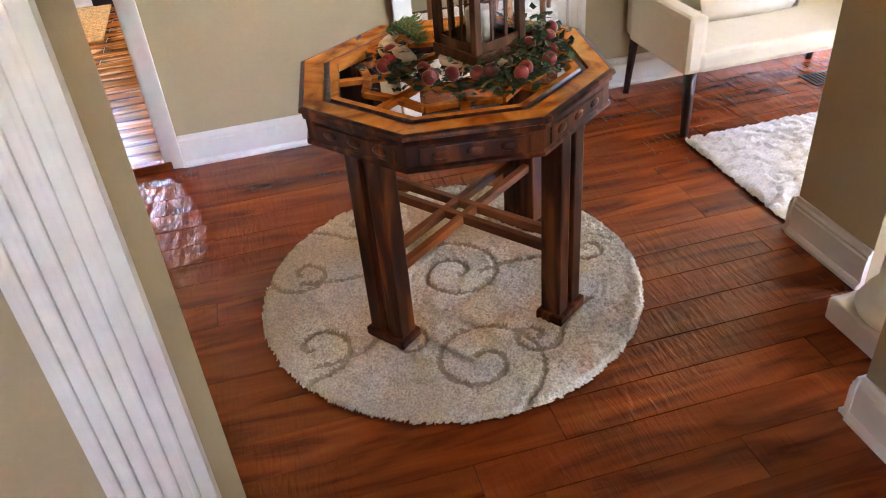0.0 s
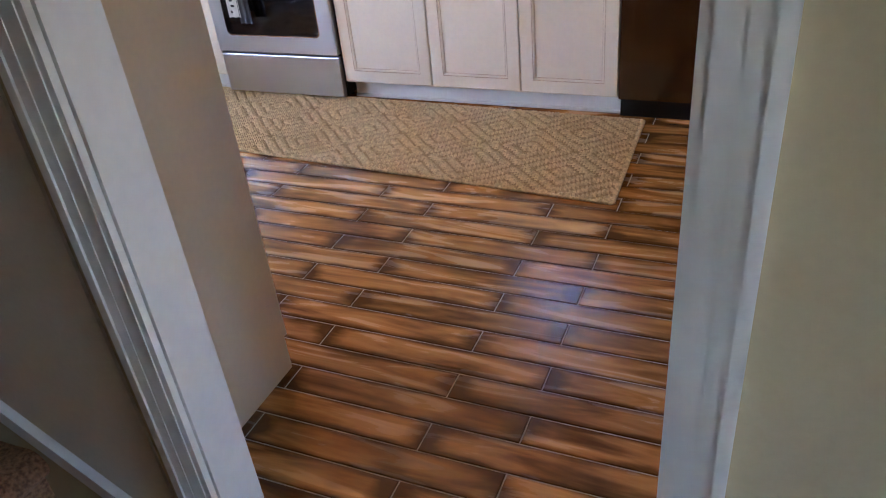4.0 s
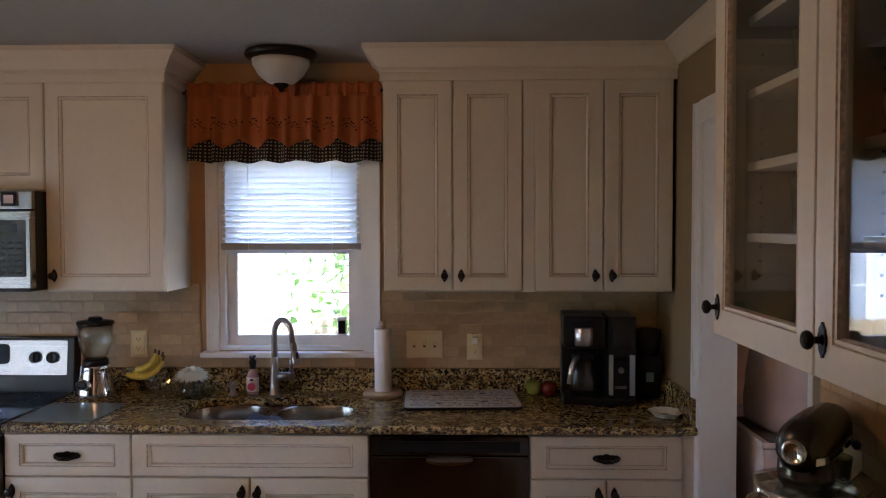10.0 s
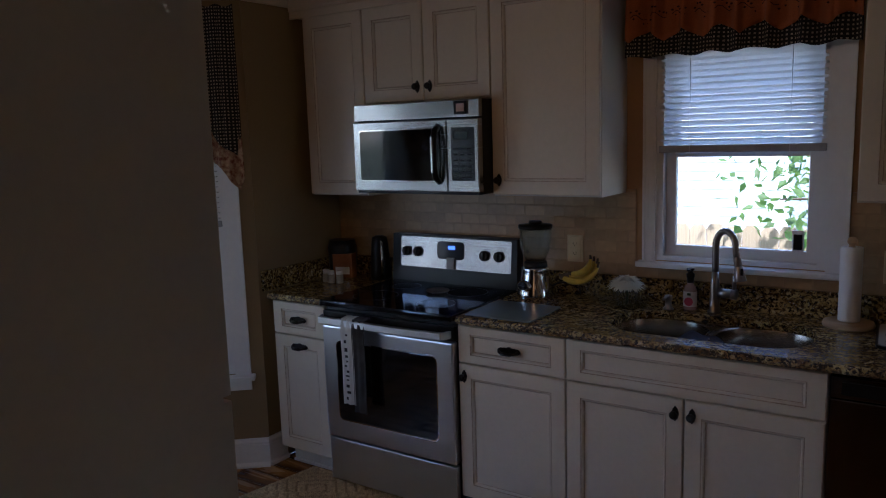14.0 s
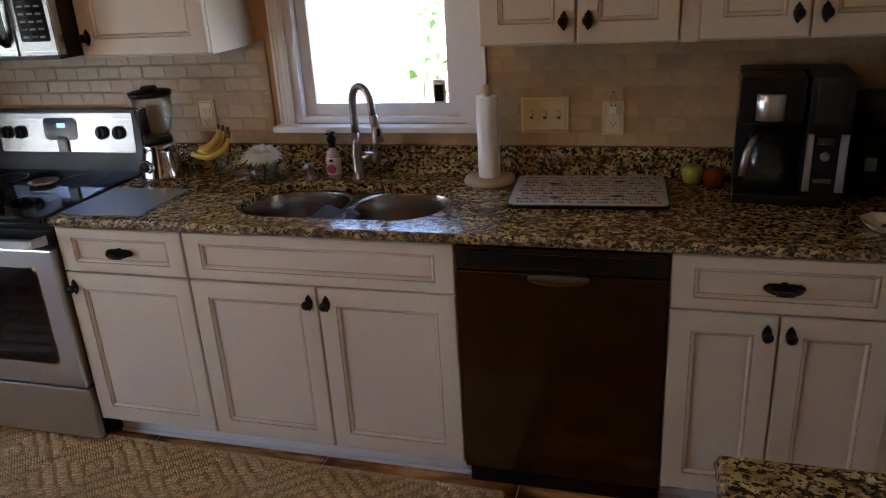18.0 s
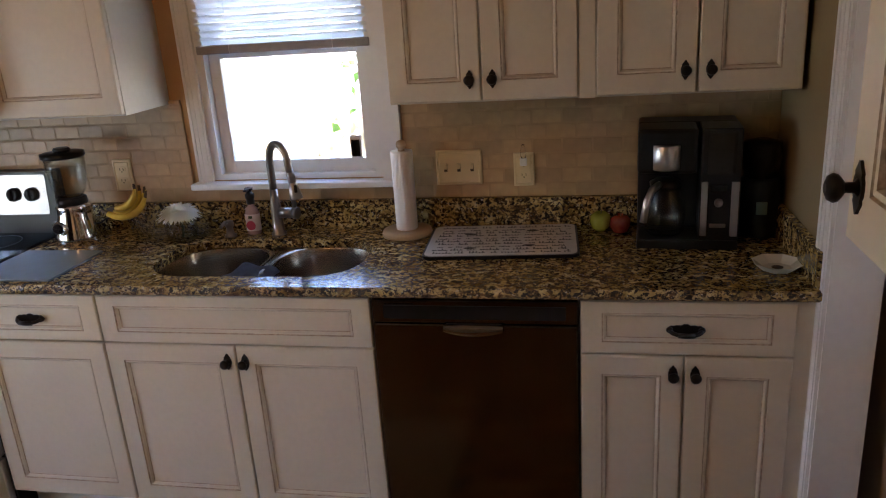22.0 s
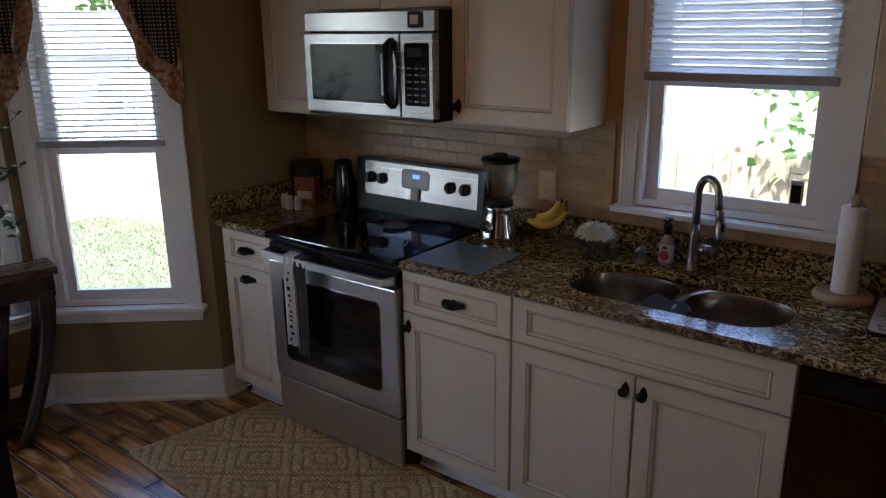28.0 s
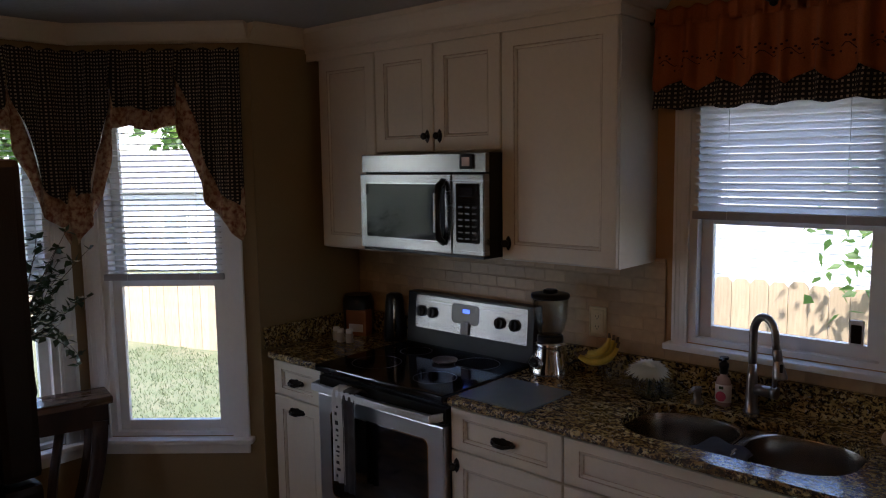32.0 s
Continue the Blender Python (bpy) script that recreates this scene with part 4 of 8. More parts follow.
counter = thing("countertop", pose(0, 0, 0), "speckled gold and black granite counter with sink cut-out", "countertop")
part("slab", prism(bmesh.new(), outline, CB, CT), GRANITE, counter)
chiselled(counter, (-2.29, CY), (0.352, CY), (0, -1), 2)
bm = bmesh.new()
box(bm, -2.29, 0.356, 5.862, 5.886, CT, 1.02, bevel=0.003)
solid("backsplash_upstand", bm, GRANITE, "low granite upstand behind the counter", "backsplash")
solid("backsplash_upstand", boxed(0.333, 0.357, 5.26, 5.86, CT, 1.02, bevel=0.003), GRANITE, "low granite upstand along the side wall", "backsplash")
solid("backsplash_upstand", boxed(-3.465, -3.06, 5.862, 5.886, CT, 1.02, bevel=0.003), GRANITE, "low granite upstand behind the short counter", "backsplash")
solid("backsplash_upstand", boxed(-3.465, -3.443, 5.26, 5.86, CT, 1.02, bevel=0.003), GRANITE, "low granite upstand along the side wall", "backsplash")
e = thing("peninsula_top", pose(0, 0, 0), "speckled gold and black granite peninsula top with a chiselled edge", "countertop")
part("slab", prism(bmesh.new(), [(-0.212, 4.322), (-0.165, 2.77), (0.355, 2.77), (0.355, 4.322)], CB, CT), GRANITE, e)
chiselled(e, (-0.212, 4.322), (-0.165, 2.77), (-1, 0), 7)
chiselled(e, (0.355, 4.322), (-0.212, 4.322), (0, 1), 8)

# undermount double sink
e = thing("kitchen_sink", pose(0, 0, 0), "stainless steel double-bowl undermount sink", "sink")
for x0, x1 in ((-1.70, -1.345), (-1.315, -0.955)):
    bm = bmesh.new()
    def ring(ins, z, r):
        pts = []
        for cx, cy, a0 in ((x1 - ins - r, 5.725 - ins - r, 0), (x0 + ins + r, 5.725 - ins - r, 90), (x0 + ins + r, 5.325 + ins + r, 180), (x1 - ins - r, 5.325 + ins + r, 270)):
            for k in range(7):
                a = radians(a0 + 15 * k)
                pts.append(bm.verts.new((cx + r * math.cos(a), cy + r * math.sin(a), z)))
        return pts
    rings = [ring(-0.006, 0.8845, 0.09), ring(0.001, 0.884, 0.14), ring(0.003, 0.878, 0.14), ring(0.006, 0.80, 0.138), ring(0.012, 0.72, 0.132), ring(0.022, 0.70, 0.12), ring(0.045, 0.688, 0.10), ring(0.10, 0.685, 0.04)]
    for a, b in zip(rings, rings[1:]):
        for k in range(len(a)):
            f = bm.faces.new((a[k], a[(k + 1) % len(a)], b[(k + 1) % len(a)], b[k]))
            f.smooth = True
    bm.faces.new(rings[-1])
    part("bowl", bm, BOWLSTEEL, e)
part("divider", boxed(-1.352, -1.308, 5.335, 5.715, 0.85, 0.882, bevel=0.008), BOWLSTEEL, e)

# ---- upper cabinets ----
def upper_body(e, w, z0, z1, depth=0.30):
    part("body", boxed(0, w, 0, depth, z0, z1), PAINT, e)


def upper_cabinet(m, w, z0, z1, label, doors=1, knob="l", depth=0.30):
    e = thing("wall_cabinet", m, label, "cabinet", "kitchen wall cabinets")
    upper_body(e, w, z0, z1, depth)
    for k in range(doors):
        x0, x1 = w * k / doors, w * (k + 1) / doors
        d = front("door", e, x0, x1, z0 + 0.004, z1 - 0.004)
        if knob:
            side = knob if doors == 1 else ("r" if k == 0 else "l")
            knob_on(d, x1 - 0.035 if side == "r" else x0 + 0.035, z0 + 0.07).matrix_basis = pose(0, -0.02, 0)
    return e


UZ0, UZ1 = 1.395, 2.285
upper_cabinet(pose(X0, UFACE + 0.02, 0), 0.39, UZ0 - 0.015, UZ1, "narrow cream wall cabinet beside the microwave", 1, "")
upper_cabinet(pose(-3.005, UFACE + 0.02, 0), 0.71, 1.825, UZ1, "short cream wall cabinet over the microwave with two doors", 2)
upper_cabinet(pose(-2.295, UFACE + 0.02, 0), 0.507, UZ0, UZ1, "tall cream wall cabinet beside the sink window", 1, "l")
upper_cabinet(pose(-0.862, UFACE + 0.02, 0), 0.584, UZ0, UZ1, "tall cream wall cabinet with two doors", 2)
upper_cabinet(pose(-0.229, UFACE + 0.02, 0), 0.575, UZ0, UZ1, "tall cream wall cabinet with two doors", 2)
solid("cabinet_filler", boxed(-0.277, -0.230, UFACE + 0.006, WY - 0.003, UZ0, UZ1), PAINT, "cream filler strip between two wall cabinets", "panel")


def cabinet_crown(name, x0, x1, left, right):
    """Crown on a run of wall cabinets, mitred round the open ends."""
    bm = bmesh.new()
    yf = UFACE + 0.002
    prof = [(0.0, UZ1 - 0.008), (0.012, UZ1 - 0.008), (0.012, UZ1 + 0.028), (0.018, UZ1 + 0.032), (0.018, UZ1 + 0.045), (0.026, UZ1 + 0.052),
            (0.050, UZ1 + 0.088), (0.072, UZ1 + 0.110), (0.078, UZ1 + 0.112), (0.078, CEILZ - 0.001), (0.0, CEILZ - 0.001)]
    paths = []
    for o, z in prof:
        pts = []
        if left:
            pts += [(x0 - o, WY - 0.002), (x0 - o, yf - o)]
        else:
            pts += [(x0, yf - o)]
        if right:
            pts += [(x1 + o, yf - o), (x1 + o, WY - 0.002)]
        else:
            pts += [(x1, yf - o)]
        paths.append([bm.verts.new((x, y, z)) for x, y in pts])
    for a, b in zip(paths, paths[1:]):
        for k in range(len(a) - 1):
            bm.faces.new((a[k], a[k + 1], b[k + 1], b[k]))
    structure(name, bm, PAINT, "cream crown moulding over the wall cabinets", "moulding")
    structure(name + "_soffit", boxed(x0 + 0.002, x1 - 0.002, yf + 0.004, WY - 0.003, UZ1 + 0.001, CEILZ - 0.003), PAINT, "cream soffit board", "moulding")


cabinet_crown("crown_cabinets_left", LX + 0.002, -1.788, False, True)
cabinet_crown("crown_cabinets_right", -0.862, RX - 0.002, True, False)

# ---- lamps of the sky in the openings; all but the bay's are assumed, out of view ----
# added cool fill behind the start; no front door is built
window_light("sky_front_door", look((0.5, -3.06, 1.6), (0.5, 0, 1.6)), 0.4, 0.5, 0.043, (0.80, 0.90, 1.0))
window_light("sky_living_1", look((5.06, -0.5, 1.45), (0, -0.5, 1.45)), 1.0, 1.1, 0.33, (1.0, 0.97, 0.94))
window_light("sky_living_2", look((5.06, 1.55, 1.45), (0, 1.55, 1.45)), 0.7, 1.1, 0.25, (1.0, 0.97, 0.94))
window_light("sky_dining", look((5.06, 3.5, 1.3), (0, 3.5, 1.3)), 1.0, 1.6, 0.13)
window_light("sky_bay_1", M3 @ pose(0.415, 0.11, 0.92, -90), 0.50, 0.72, 0.12, (1.0, 0.98, 0.95))
window_light("sky_bay_2", M2 @ pose(0.57, 0.11, 0.92, -90), 0.70, 0.72, 0.38, (1.0, 0.98, 0.95))
# fill added to brighten the utility room, in an assumed window
window_light("sky_utility", look((1.60, 4.9, 1.47), (0.6, 5.1, 1.2)), 0.68, 0.9, 0.045, (1.0, 0.97, 0.93))
bulb = new("ceiling_bulb", bpy.data.lights.new("ceiling_bulb", "POINT"))
bulb.data.energy, bulb.data.color, bulb.data.shadow_soft_size = 0.5, (1.0, 0.45, 0.12), 0.07
bulb.location = (-1.75, 3.75, CEILZ - 0.27)

# ---- appliances ----
def rounded(bm, x0, x1, z0, z1, y, r, mi=0, n=5):
    vs = []
    for cx, cz, a0 in ((x1 - r, z1 - r, 0), (x0 + r, z1 - r, 90), (x0 + r, z0 + r, 180), (x1 - r, z0 + r, 270)):
        for k in range(n + 1):
            a = radians(a0 + 90 * k / n)
            vs.append(bm.verts.new((cx + r * math.cos(a), y, cz + r * math.sin(a))))
    f = bm.faces.new(vs)
    f.material_index = mi
    return vs


def rounded_plate(bm, x0, x1, z0, z1, y0, y1, r, mi=0):
    """A plate in the plane x, z with round corners, from y0 (front) to y1."""
    a, b = rounded(bm, x0, x1, z0, z1, y0, r, mi), rounded(bm, x0, x1, z0, z1, y1, r, mi)
    for k in range(len(a)):
        bm.faces.new((a[k], a[(k + 1) % len(a)], b[(k + 1) % len(a)], b[k])).material_index = mi
    return bm


SW = 0.742
e = thing("electric_range", pose(-3.042, 5.245, 0), "stainless steel electric range with black glass cooktop", "stove")
part("body", boxed(0, SW, 0.03, 0.60, 0.03, 0.895), BLACK, e)
part("drawer", boxed(0.006, SW - 0.006, -0.002, 0.029, 0.03, 0.243, bevel=0.006), STEEL, e, "stainless storage drawer")
door = part("oven_door", boxed(0.004, SW - 0.004, -0.012, 0.029, 0.255, 0.80, bevel=0.008), STEEL, e)
bm = bmesh.new()
rounded_plate(bm, 0.085, SW - 0.085, 0.345, 0.735, -0.0135, -0.004, 0.03)
part("window_trim", bm, CHROME, door)
bm = bmesh.new()
rounded_plate(bm, 0.091, SW - 0.091, 0.352, 0.729, -0.0150, -0.005, 0.026)
part("oven_window", bm, BLACKGLASS, door, "black oven window")
part("vent_strip", boxed(0.004, SW - 0.004, 0.0, 0.03, 0.806, 0.868), BLACK, e)
bm = bmesh.new()
pts = [(0.012, -0.012, 0.838), (0.03, -0.045, 0.838)] + [(0.03 + (SW - 0.06) * k / 8, -0.055 - 0.008 * math.sin(math.pi * k / 8), 0.838) for k in range(9)] + [(SW - 0.03, -0.045, 0.838), (SW - 0.012, -0.012, 0.838)]
va = [[bm.verts.new((p[0], p[1] + dy, p[2] + dz)) for dy, dz in ((-0.012, -0.013), (-0.009, -0.016), (0.006, -0.016), (0.006, 0.016), (-0.009, 0.016), (-0.012, 0.013))] for p in pts]
for a, b in zip(va, va[1:]):
    for k in range(6):
        bm.faces.new((a[k], a[(k + 1) % 6], b[(k + 1) % 6], b[k]))
bm.faces.new(va[0])
bm.faces.new(va[-1][::-1])
# paler than the other steel: the light on the handle is in its colour
part("oven_handle", bm, material("lit_handle_steel", (0.82, 0.83, 0.84), 0.30, 1.0, amount=0.04), door, "broad stainless bar handle")
part("cooktop", boxed(-0.002, SW + 0.002, -0.022, 0.565, 0.893, 0.922, bevel=0.008), BLACKGLASS, e, "black glass cooktop")
bm = bmesh.new()
vs = [(0, 0.555, 0.922), (SW, 0.555, 0.922), (SW, 0.63, 0.922), (0, 0.63, 0.922), (0, 0.575, 1.165), (SW, 0.575, 1.165), (SW, 0.63, 1.165), (0, 0.63, 1.165)]
v = [bm.verts.new(c) for c in vs]
for q in ((0, 1, 5, 4), (1, 2, 6, 5), (2, 3, 7, 6), (3, 0, 4, 7), (4, 5, 6, 7), (0, 3, 2, 1)):
    bm.faces.new([v[i] for i in q])
guard = part("backguard", bm, BLACK, e)
GT = pose(0, 0.558, 0.922, -4.7)
bm = bmesh.new()
rounded_plate(bm, 0.055, SW - 0.03, 0.075, 0.232, -0.006, 0.004, 0.008)
panel = part("control_panel", bm, STEEL_H, guard, "stainless control panel", GT)
bm = bmesh.new()
rounded_plate(bm, 0.285, 0.445, 0.125, 0.215, -0.009, -0.004, 0.02)
part("display", bm, material("dark_display", (0.02, 0.025, 0.035), 0.1), panel)
bm = boxed(0.352, 0.392, -0.0105, -0.0085, 0.175, 0.193)
clock = bpy.data.materials.new("blue_digits")
clock.use_nodes = True
clock.node_tree.nodes["Principled BSDF"].inputs["Emission Color"].default_value = (0.1, 0.2, 1, 1)
clock.node_tree.nodes["Principled BSDF"].inputs["Emission Strength"].default_value = 0.35
clock.node_tree.nodes["Principled BSDF"].inputs["Base Color"].default_value = (0.02, 0.03, 0.1, 1)
part("clock_digits", bm, clock, panel, "small glowing blue clock digits")
bm = boxed(0.345, 0.395, -0.016, -0.004, 0.075, 0.135, bevel=0.006)
part("timer_clip", bm, material("smoky_plastic", (0.25, 0.25, 0.26), 0.2), panel)
for x in (0.095, 0.165, 0.565, 0.645):
    bm = bmesh.new()
    t = Matrix.Rotation(radians(90), 4, "X")
    lathe(bm, [(0.027, 0.0), (0.027, 0.012), (0.022, 0.02)], 18, (x, -0.004, 0.155), t)
    box(bm, x - 0.006, x + 0.006, -0.034, -0.02, 0.133, 0.177, bevel=0.003)
    part("control_knob", bm, BLACK, panel)
for x, y, r in ((0.19, 0.17, 0.11), (0.55, 0.15, 0.09), (0.19, 0.42, 0.075), (0.55, 0.42, 0.10)):
    bm = bmesh.new()
    lathe(bm, [(r - 0.003, 0.9222), (r - 0.003, 0.9226), (r, 0.9226), (r, 0.9222)], 32, (x, y, 0), cap=False)
    part("burner_ring", bm, material("grey_print", (0.035, 0.035, 0.038), 0.3), e)
bm = bmesh.new()
lathe(bm, [(0.0, 0.002), (0.045, 0.002), (0.058, 0.012), (0.056, 0.014), (0.044, 0.005), (0.0, 0.005)], 20, (0, 0, 0), cap=False)
solid("spoon_rest", bm, material("grey_glaze", (0.25, 0.24, 0.23), 0.25), "small grey spoon rest on the cooktop", "dish", m=pose(-2.62, 5.60, 0.922))
# towel over the oven handle
e = thing("dish_towel", pose(-2.865, 5.185, 0.862), "white and grey script-printed dish towel hung over the oven handle", "towel")
TOWELW = material("white_towel", (0.62, 0.60, 0.57), 0.95, amount=0.1, bump=0.4, bump_scale=300)
TOWELG = material("grey_towel", (0.055, 0.055, 0.06), 0.95, amount=0.3, bump=0.4, bump_scale=300)
for nm, x0, x1, z, mt in (("white_half", 0.0, 0.072, -0.40, TOWELW), ("grey_half", 0.064, 0.135, -0.43, TOWELG)):
    bm = bmesh.new()
    cols = 8
    rows = [(0.062, -0.12), (0.060, -0.02), (0.030, 0.002), (-0.004, -0.003), (-0.014, -0.05), (-0.010, -0.2), (-0.012, z * 0.75), (-0.013, z)]
    g = [[bm.verts.new((x0 + (x1 - x0) * c / cols, y - 0.005 * math.sin(c * 1.6 + r * 0.2), zz)) for c in range(cols + 1)] for r, (y, zz) in enumerate(rows)]
    for r in range(len(rows) - 1):
        for c in range(cols):
            bm.faces.new((g[r][c], g[r][c + 1], g[r + 1][c + 1], g[r + 1][c])).smooth = True
    ob = part(nm, bm, mt, e)
    ob.modifiers.new("thick", "SOLIDIFY").thickness = 0.004
bm = bmesh.new()
rnd = random.Random(8)
z = -0.06
while z > -0.36:
    h = rnd.uniform(0.012, 0.035)
    x = 0.024 + rnd.uniform(-0.006, 0.006)
    box(bm, x, x + rnd.uniform(0.010, 0.022), -0.0225, -0.0215, z - h, z - h * 0.5)
    z -= h + 0.005
part("printed_script", bm, BLACK, e, "unreadable black script print")

# microwave
e = thing("microwave", pose(-2.998, 5.485, 1.405), "stainless over-the-range microwave with black window", "microwave")
MW = 0.700
part("body", boxed(0, MW, 0.03, 0.395, 0.012, 0.416), BLACK, e)
part("underside", boxed(0.01, MW - 0.01, 0.0, 0.39, 0.0, 0.012), BLACK, e)
part("vent_grille", boxed(0, MW, 0.004, 0.03, 0.34, 0.416, bevel=0.004), STEEL_H, e, "stainless top grille")
door = part("door", boxed(0, 0.535, -0.008, 0.03, 0.012, 0.334, bevel=0.005), STEEL_H, e)
bm = bmesh.new()
rounded_plate(bm, 0.040, 0.500, 0.062, 0.292, -0.0105, 0.0, 0.012)
part("window", bm, BLACKGLASS, door, "black glass window")
bm = bmesh.new()
rounded_plate(bm, 0.036, 0.504, 0.058, 0.296, -0.009, 0.0, 0.014)
part("window_trim", bm, CHROME, door)
bm = bmesh.new()
tube(bm, [(0.492, -0.008, 0.055), (0.490, -0.035, 0.075), (0.490, -0.046, 0.13), (0.490, -0.048, 0.18), (0.490, -0.046, 0.23), (0.490, -0.035, 0.285), (0.492, -0.008, 0.305)], 0.014, 12)
part("handle", bm, BLACK, door, "bowed black handle with chrome inlay")
part("handle_inlay", boxed(0.484, 0.496, -0.064, -0.058, 0.10, 0.26, bevel=0.003), CHROME, door)
cp = part("control_panel", boxed(0.537, MW, -0.008, 0.03, 0.012, 0.334, bevel=0.005), STEEL_H, e)
bm = bmesh.new()
rounded_plate(bm, 0.560, MW - 0.022, 0.062, 0.296, -0.0105, 0.0, 0.008)
part("keypad", bm, BLACKGLASS, cp)
bm = bmesh.new()
for r in range(6):
    for c in range(3):
        box(bm, 0.572 + c * 0.035, 0.594 + c * 0.035, -0.0112, -0.0106, 0.075 + r * 0.025, 0.081 + r * 0.025)
part("key_marks", bm, material("grey_print", (0.035, 0.035, 0.038), 0.3), cp)
part("clock_window", boxed(0.575, 0.645, -0.0112, -0.0106, 0.245, 0.28), material("dark_display", (0.02, 0.025, 0.035), 0.1), cp)
bm = bmesh.new()
rounded_plate(bm, 0.575, 0.64, 0.352, 0.41, -0.004, 0.005, 0.006)
part("magnet_frame", bm, BLACK, e, "small ornate magnet")
part("magnet_picture", boxed(0.588, 0.627, -0.006, -0.0042, 0.364, 0.398), material("pink_card", (0.6, 0.45, 0.42), 0.6), e)

# dishwasher
e = thing("dishwasher", pose(-0.883, 5.262, 0), "dark stainless steel dishwasher with a pocket handle", "dishwasher")
DW = 0.604
DARKSTEEL = material("dark_stainless", (0.14, 0.115, 0.102), 0.15, 1.0, amount=0.05, scale=4, stretch=(60, 1, 1))
part("body", boxed(0.004, DW - 0.004, 0.03, 0.58, 0.10, 0.872), BLACK, e)
part("toe_panel", boxed(0, DW, 0.06, 0.075, 0.0, 0.10), BLACK, e)
door = part("door", boxed(0, DW, -0.004, 0.03, 0.105, 0.800, bevel=0.006), DARKSTEEL, e)
bm = bmesh.new()
box(bm, 0, DW, 0.0, 0.03, 0.801, 0.874, bevel=0.004)
part("control_strip", bm, DARKSTEEL, e)
bm = bmesh.new()
rounded_plate(bm, 0.035, DW - 0.035, 0.815, 0.857, -0.0025, 0.004, 0.004)
strip = part("control_window", bm, BLACK, e, "glossy black control window")
bm = bmesh.new()
for k in range(10):
    box(bm, 0.04 + k * 0.009, 0.046 + k * 0.009, -0.0032, -0.0026, 0.858, 0.862)
part("control_marks", bm, BLACK, strip)
bm = bmesh.new()
g = []
for k in range(9):
    x = 0.215 + 0.175 * k / 8
    d = 0.03 * math.sin(math.pi * (0.08 + 0.84 * k / 8)) ** 0.5
    g.append([bm.verts.new((x, y, z)) for y, z in ((-0.005, 0.798), (-0.014, 0.799 - d * 0.3), (-0.016, 0.798 - d), (-0.010, 0.792 - d), (-0.004, 0.79 - d))])
for a, b in zip(g, g[1:]):
    for k in range(4):
        bm.faces.new((a[k], b[k], b[k + 1], a[k + 1])).smooth = True
part("handle", bm, material("smoked_steel", (0.30, 0.285, 0.275), 0.16, 1.0, amount=0.03), door, "shallow smoked steel scoop handle")
bm = bmesh.new()
rounded_plate(bm, 0.222, 0.384, 0.797, 0.8005, -0.0052, 0.004, 0.001)
part("handle_slot", bm, BLACK, door, "dark slot above the handle")

# refrigerator and pantry
ENAMEL = material("black_textured_enamel", (0.010, 0.006, 0.004), 0.5, amount=0.2, scale=300, bump=0.1, bump_scale=500, ior=1.28)
e = thing("refrigerator", pose(-1.915, 3.70, 0, 0, 0, 180), "tall black refrigerator beside the pantry", "refrigerator")
part("body", boxed(0, 0.88, 0.075, 0.93, 0.03, 1.79, bevel=0.01), ENAMEL, e)
part("freezer_door", boxed(0.003, 0.877, 0.0, 0.07, 1.22, 1.80, bevel=0.015), ENAMEL, e)
part("fridge_door", boxed(0.003, 0.877, 0.0, 0.07, 0.06, 1.21, bevel=0.015), ENAMEL, e)
for z0, z1 in ((0.75, 1.17), (1.26, 1.55)):
    part("handle", tube(bmesh.new(), [(0.82, 0.0, z0), (0.82, -0.04, z0 + 0.03), (0.82, -0.045, (z0 + z1) / 2), (0.82, -0.04, z1 - 0.03), (0.82, 0.0, z1)], 0.012, 8), ENAMEL, e)
part("base_grille", boxed(0.02, 0.86, 0.05, 0.2, 0.0, 0.058), ENAMEL, e)
bm = bmesh.new()
lathe(bm, [(0.045, 0), (0.06, 0.02), (0.062, 0.06), (0.045, 0.075), (0.04, 0.07)], 18)
solid("dark_bowl", bm, BLACK, "small dark bowl on top of the refrigerator", "bowl", m=pose(-2.02, 3.52, 1.791))
e = thing("pantry_cabinet", pose(-1.45, 3.335, 0, 0, 0, 180), "tall cream pantry cabinet beside the kitchen doorway", "cabinet")
part("body", boxed(0, 0.455, 0.0, 0.57, 0.0, 2.285), PAINT, e)
d = front("door", e, 0, 0.455, 0.11, 1.30)
knob_on(d, 0.42, 1.2).matrix_basis = pose(0, -0.02, 0)
d = front("door", e, 0, 0.455, 1.305, 2.28)
knob_on(d, 0.42, 1.38).matrix_basis = pose(0, -0.02, 0)
crown("crown_pantry", (-1.905, 3.315), (-1.45, 3.315), CEILZ, 0.14, 0.08).rotation_euler = (0, 0, math.pi)
bpy.data.objects["crown_pantry"].location = (-1.45, 3.315, CEILZ)

# ---- glazed wall cabinets over the peninsula ----
GZ0, GZ1, GX = 1.43, 2.285, 0.045
SHELVES = (1.655, 1.808, 1.965, 2.122)
# the cream interior darkened to tan: its dimness is in the colour
LINING = material("dimmed_cabinet_lining", (0.36, 0.285, 0.18), 0.5, amount=0.12, scale=5, stretch=(8, 8, 1))


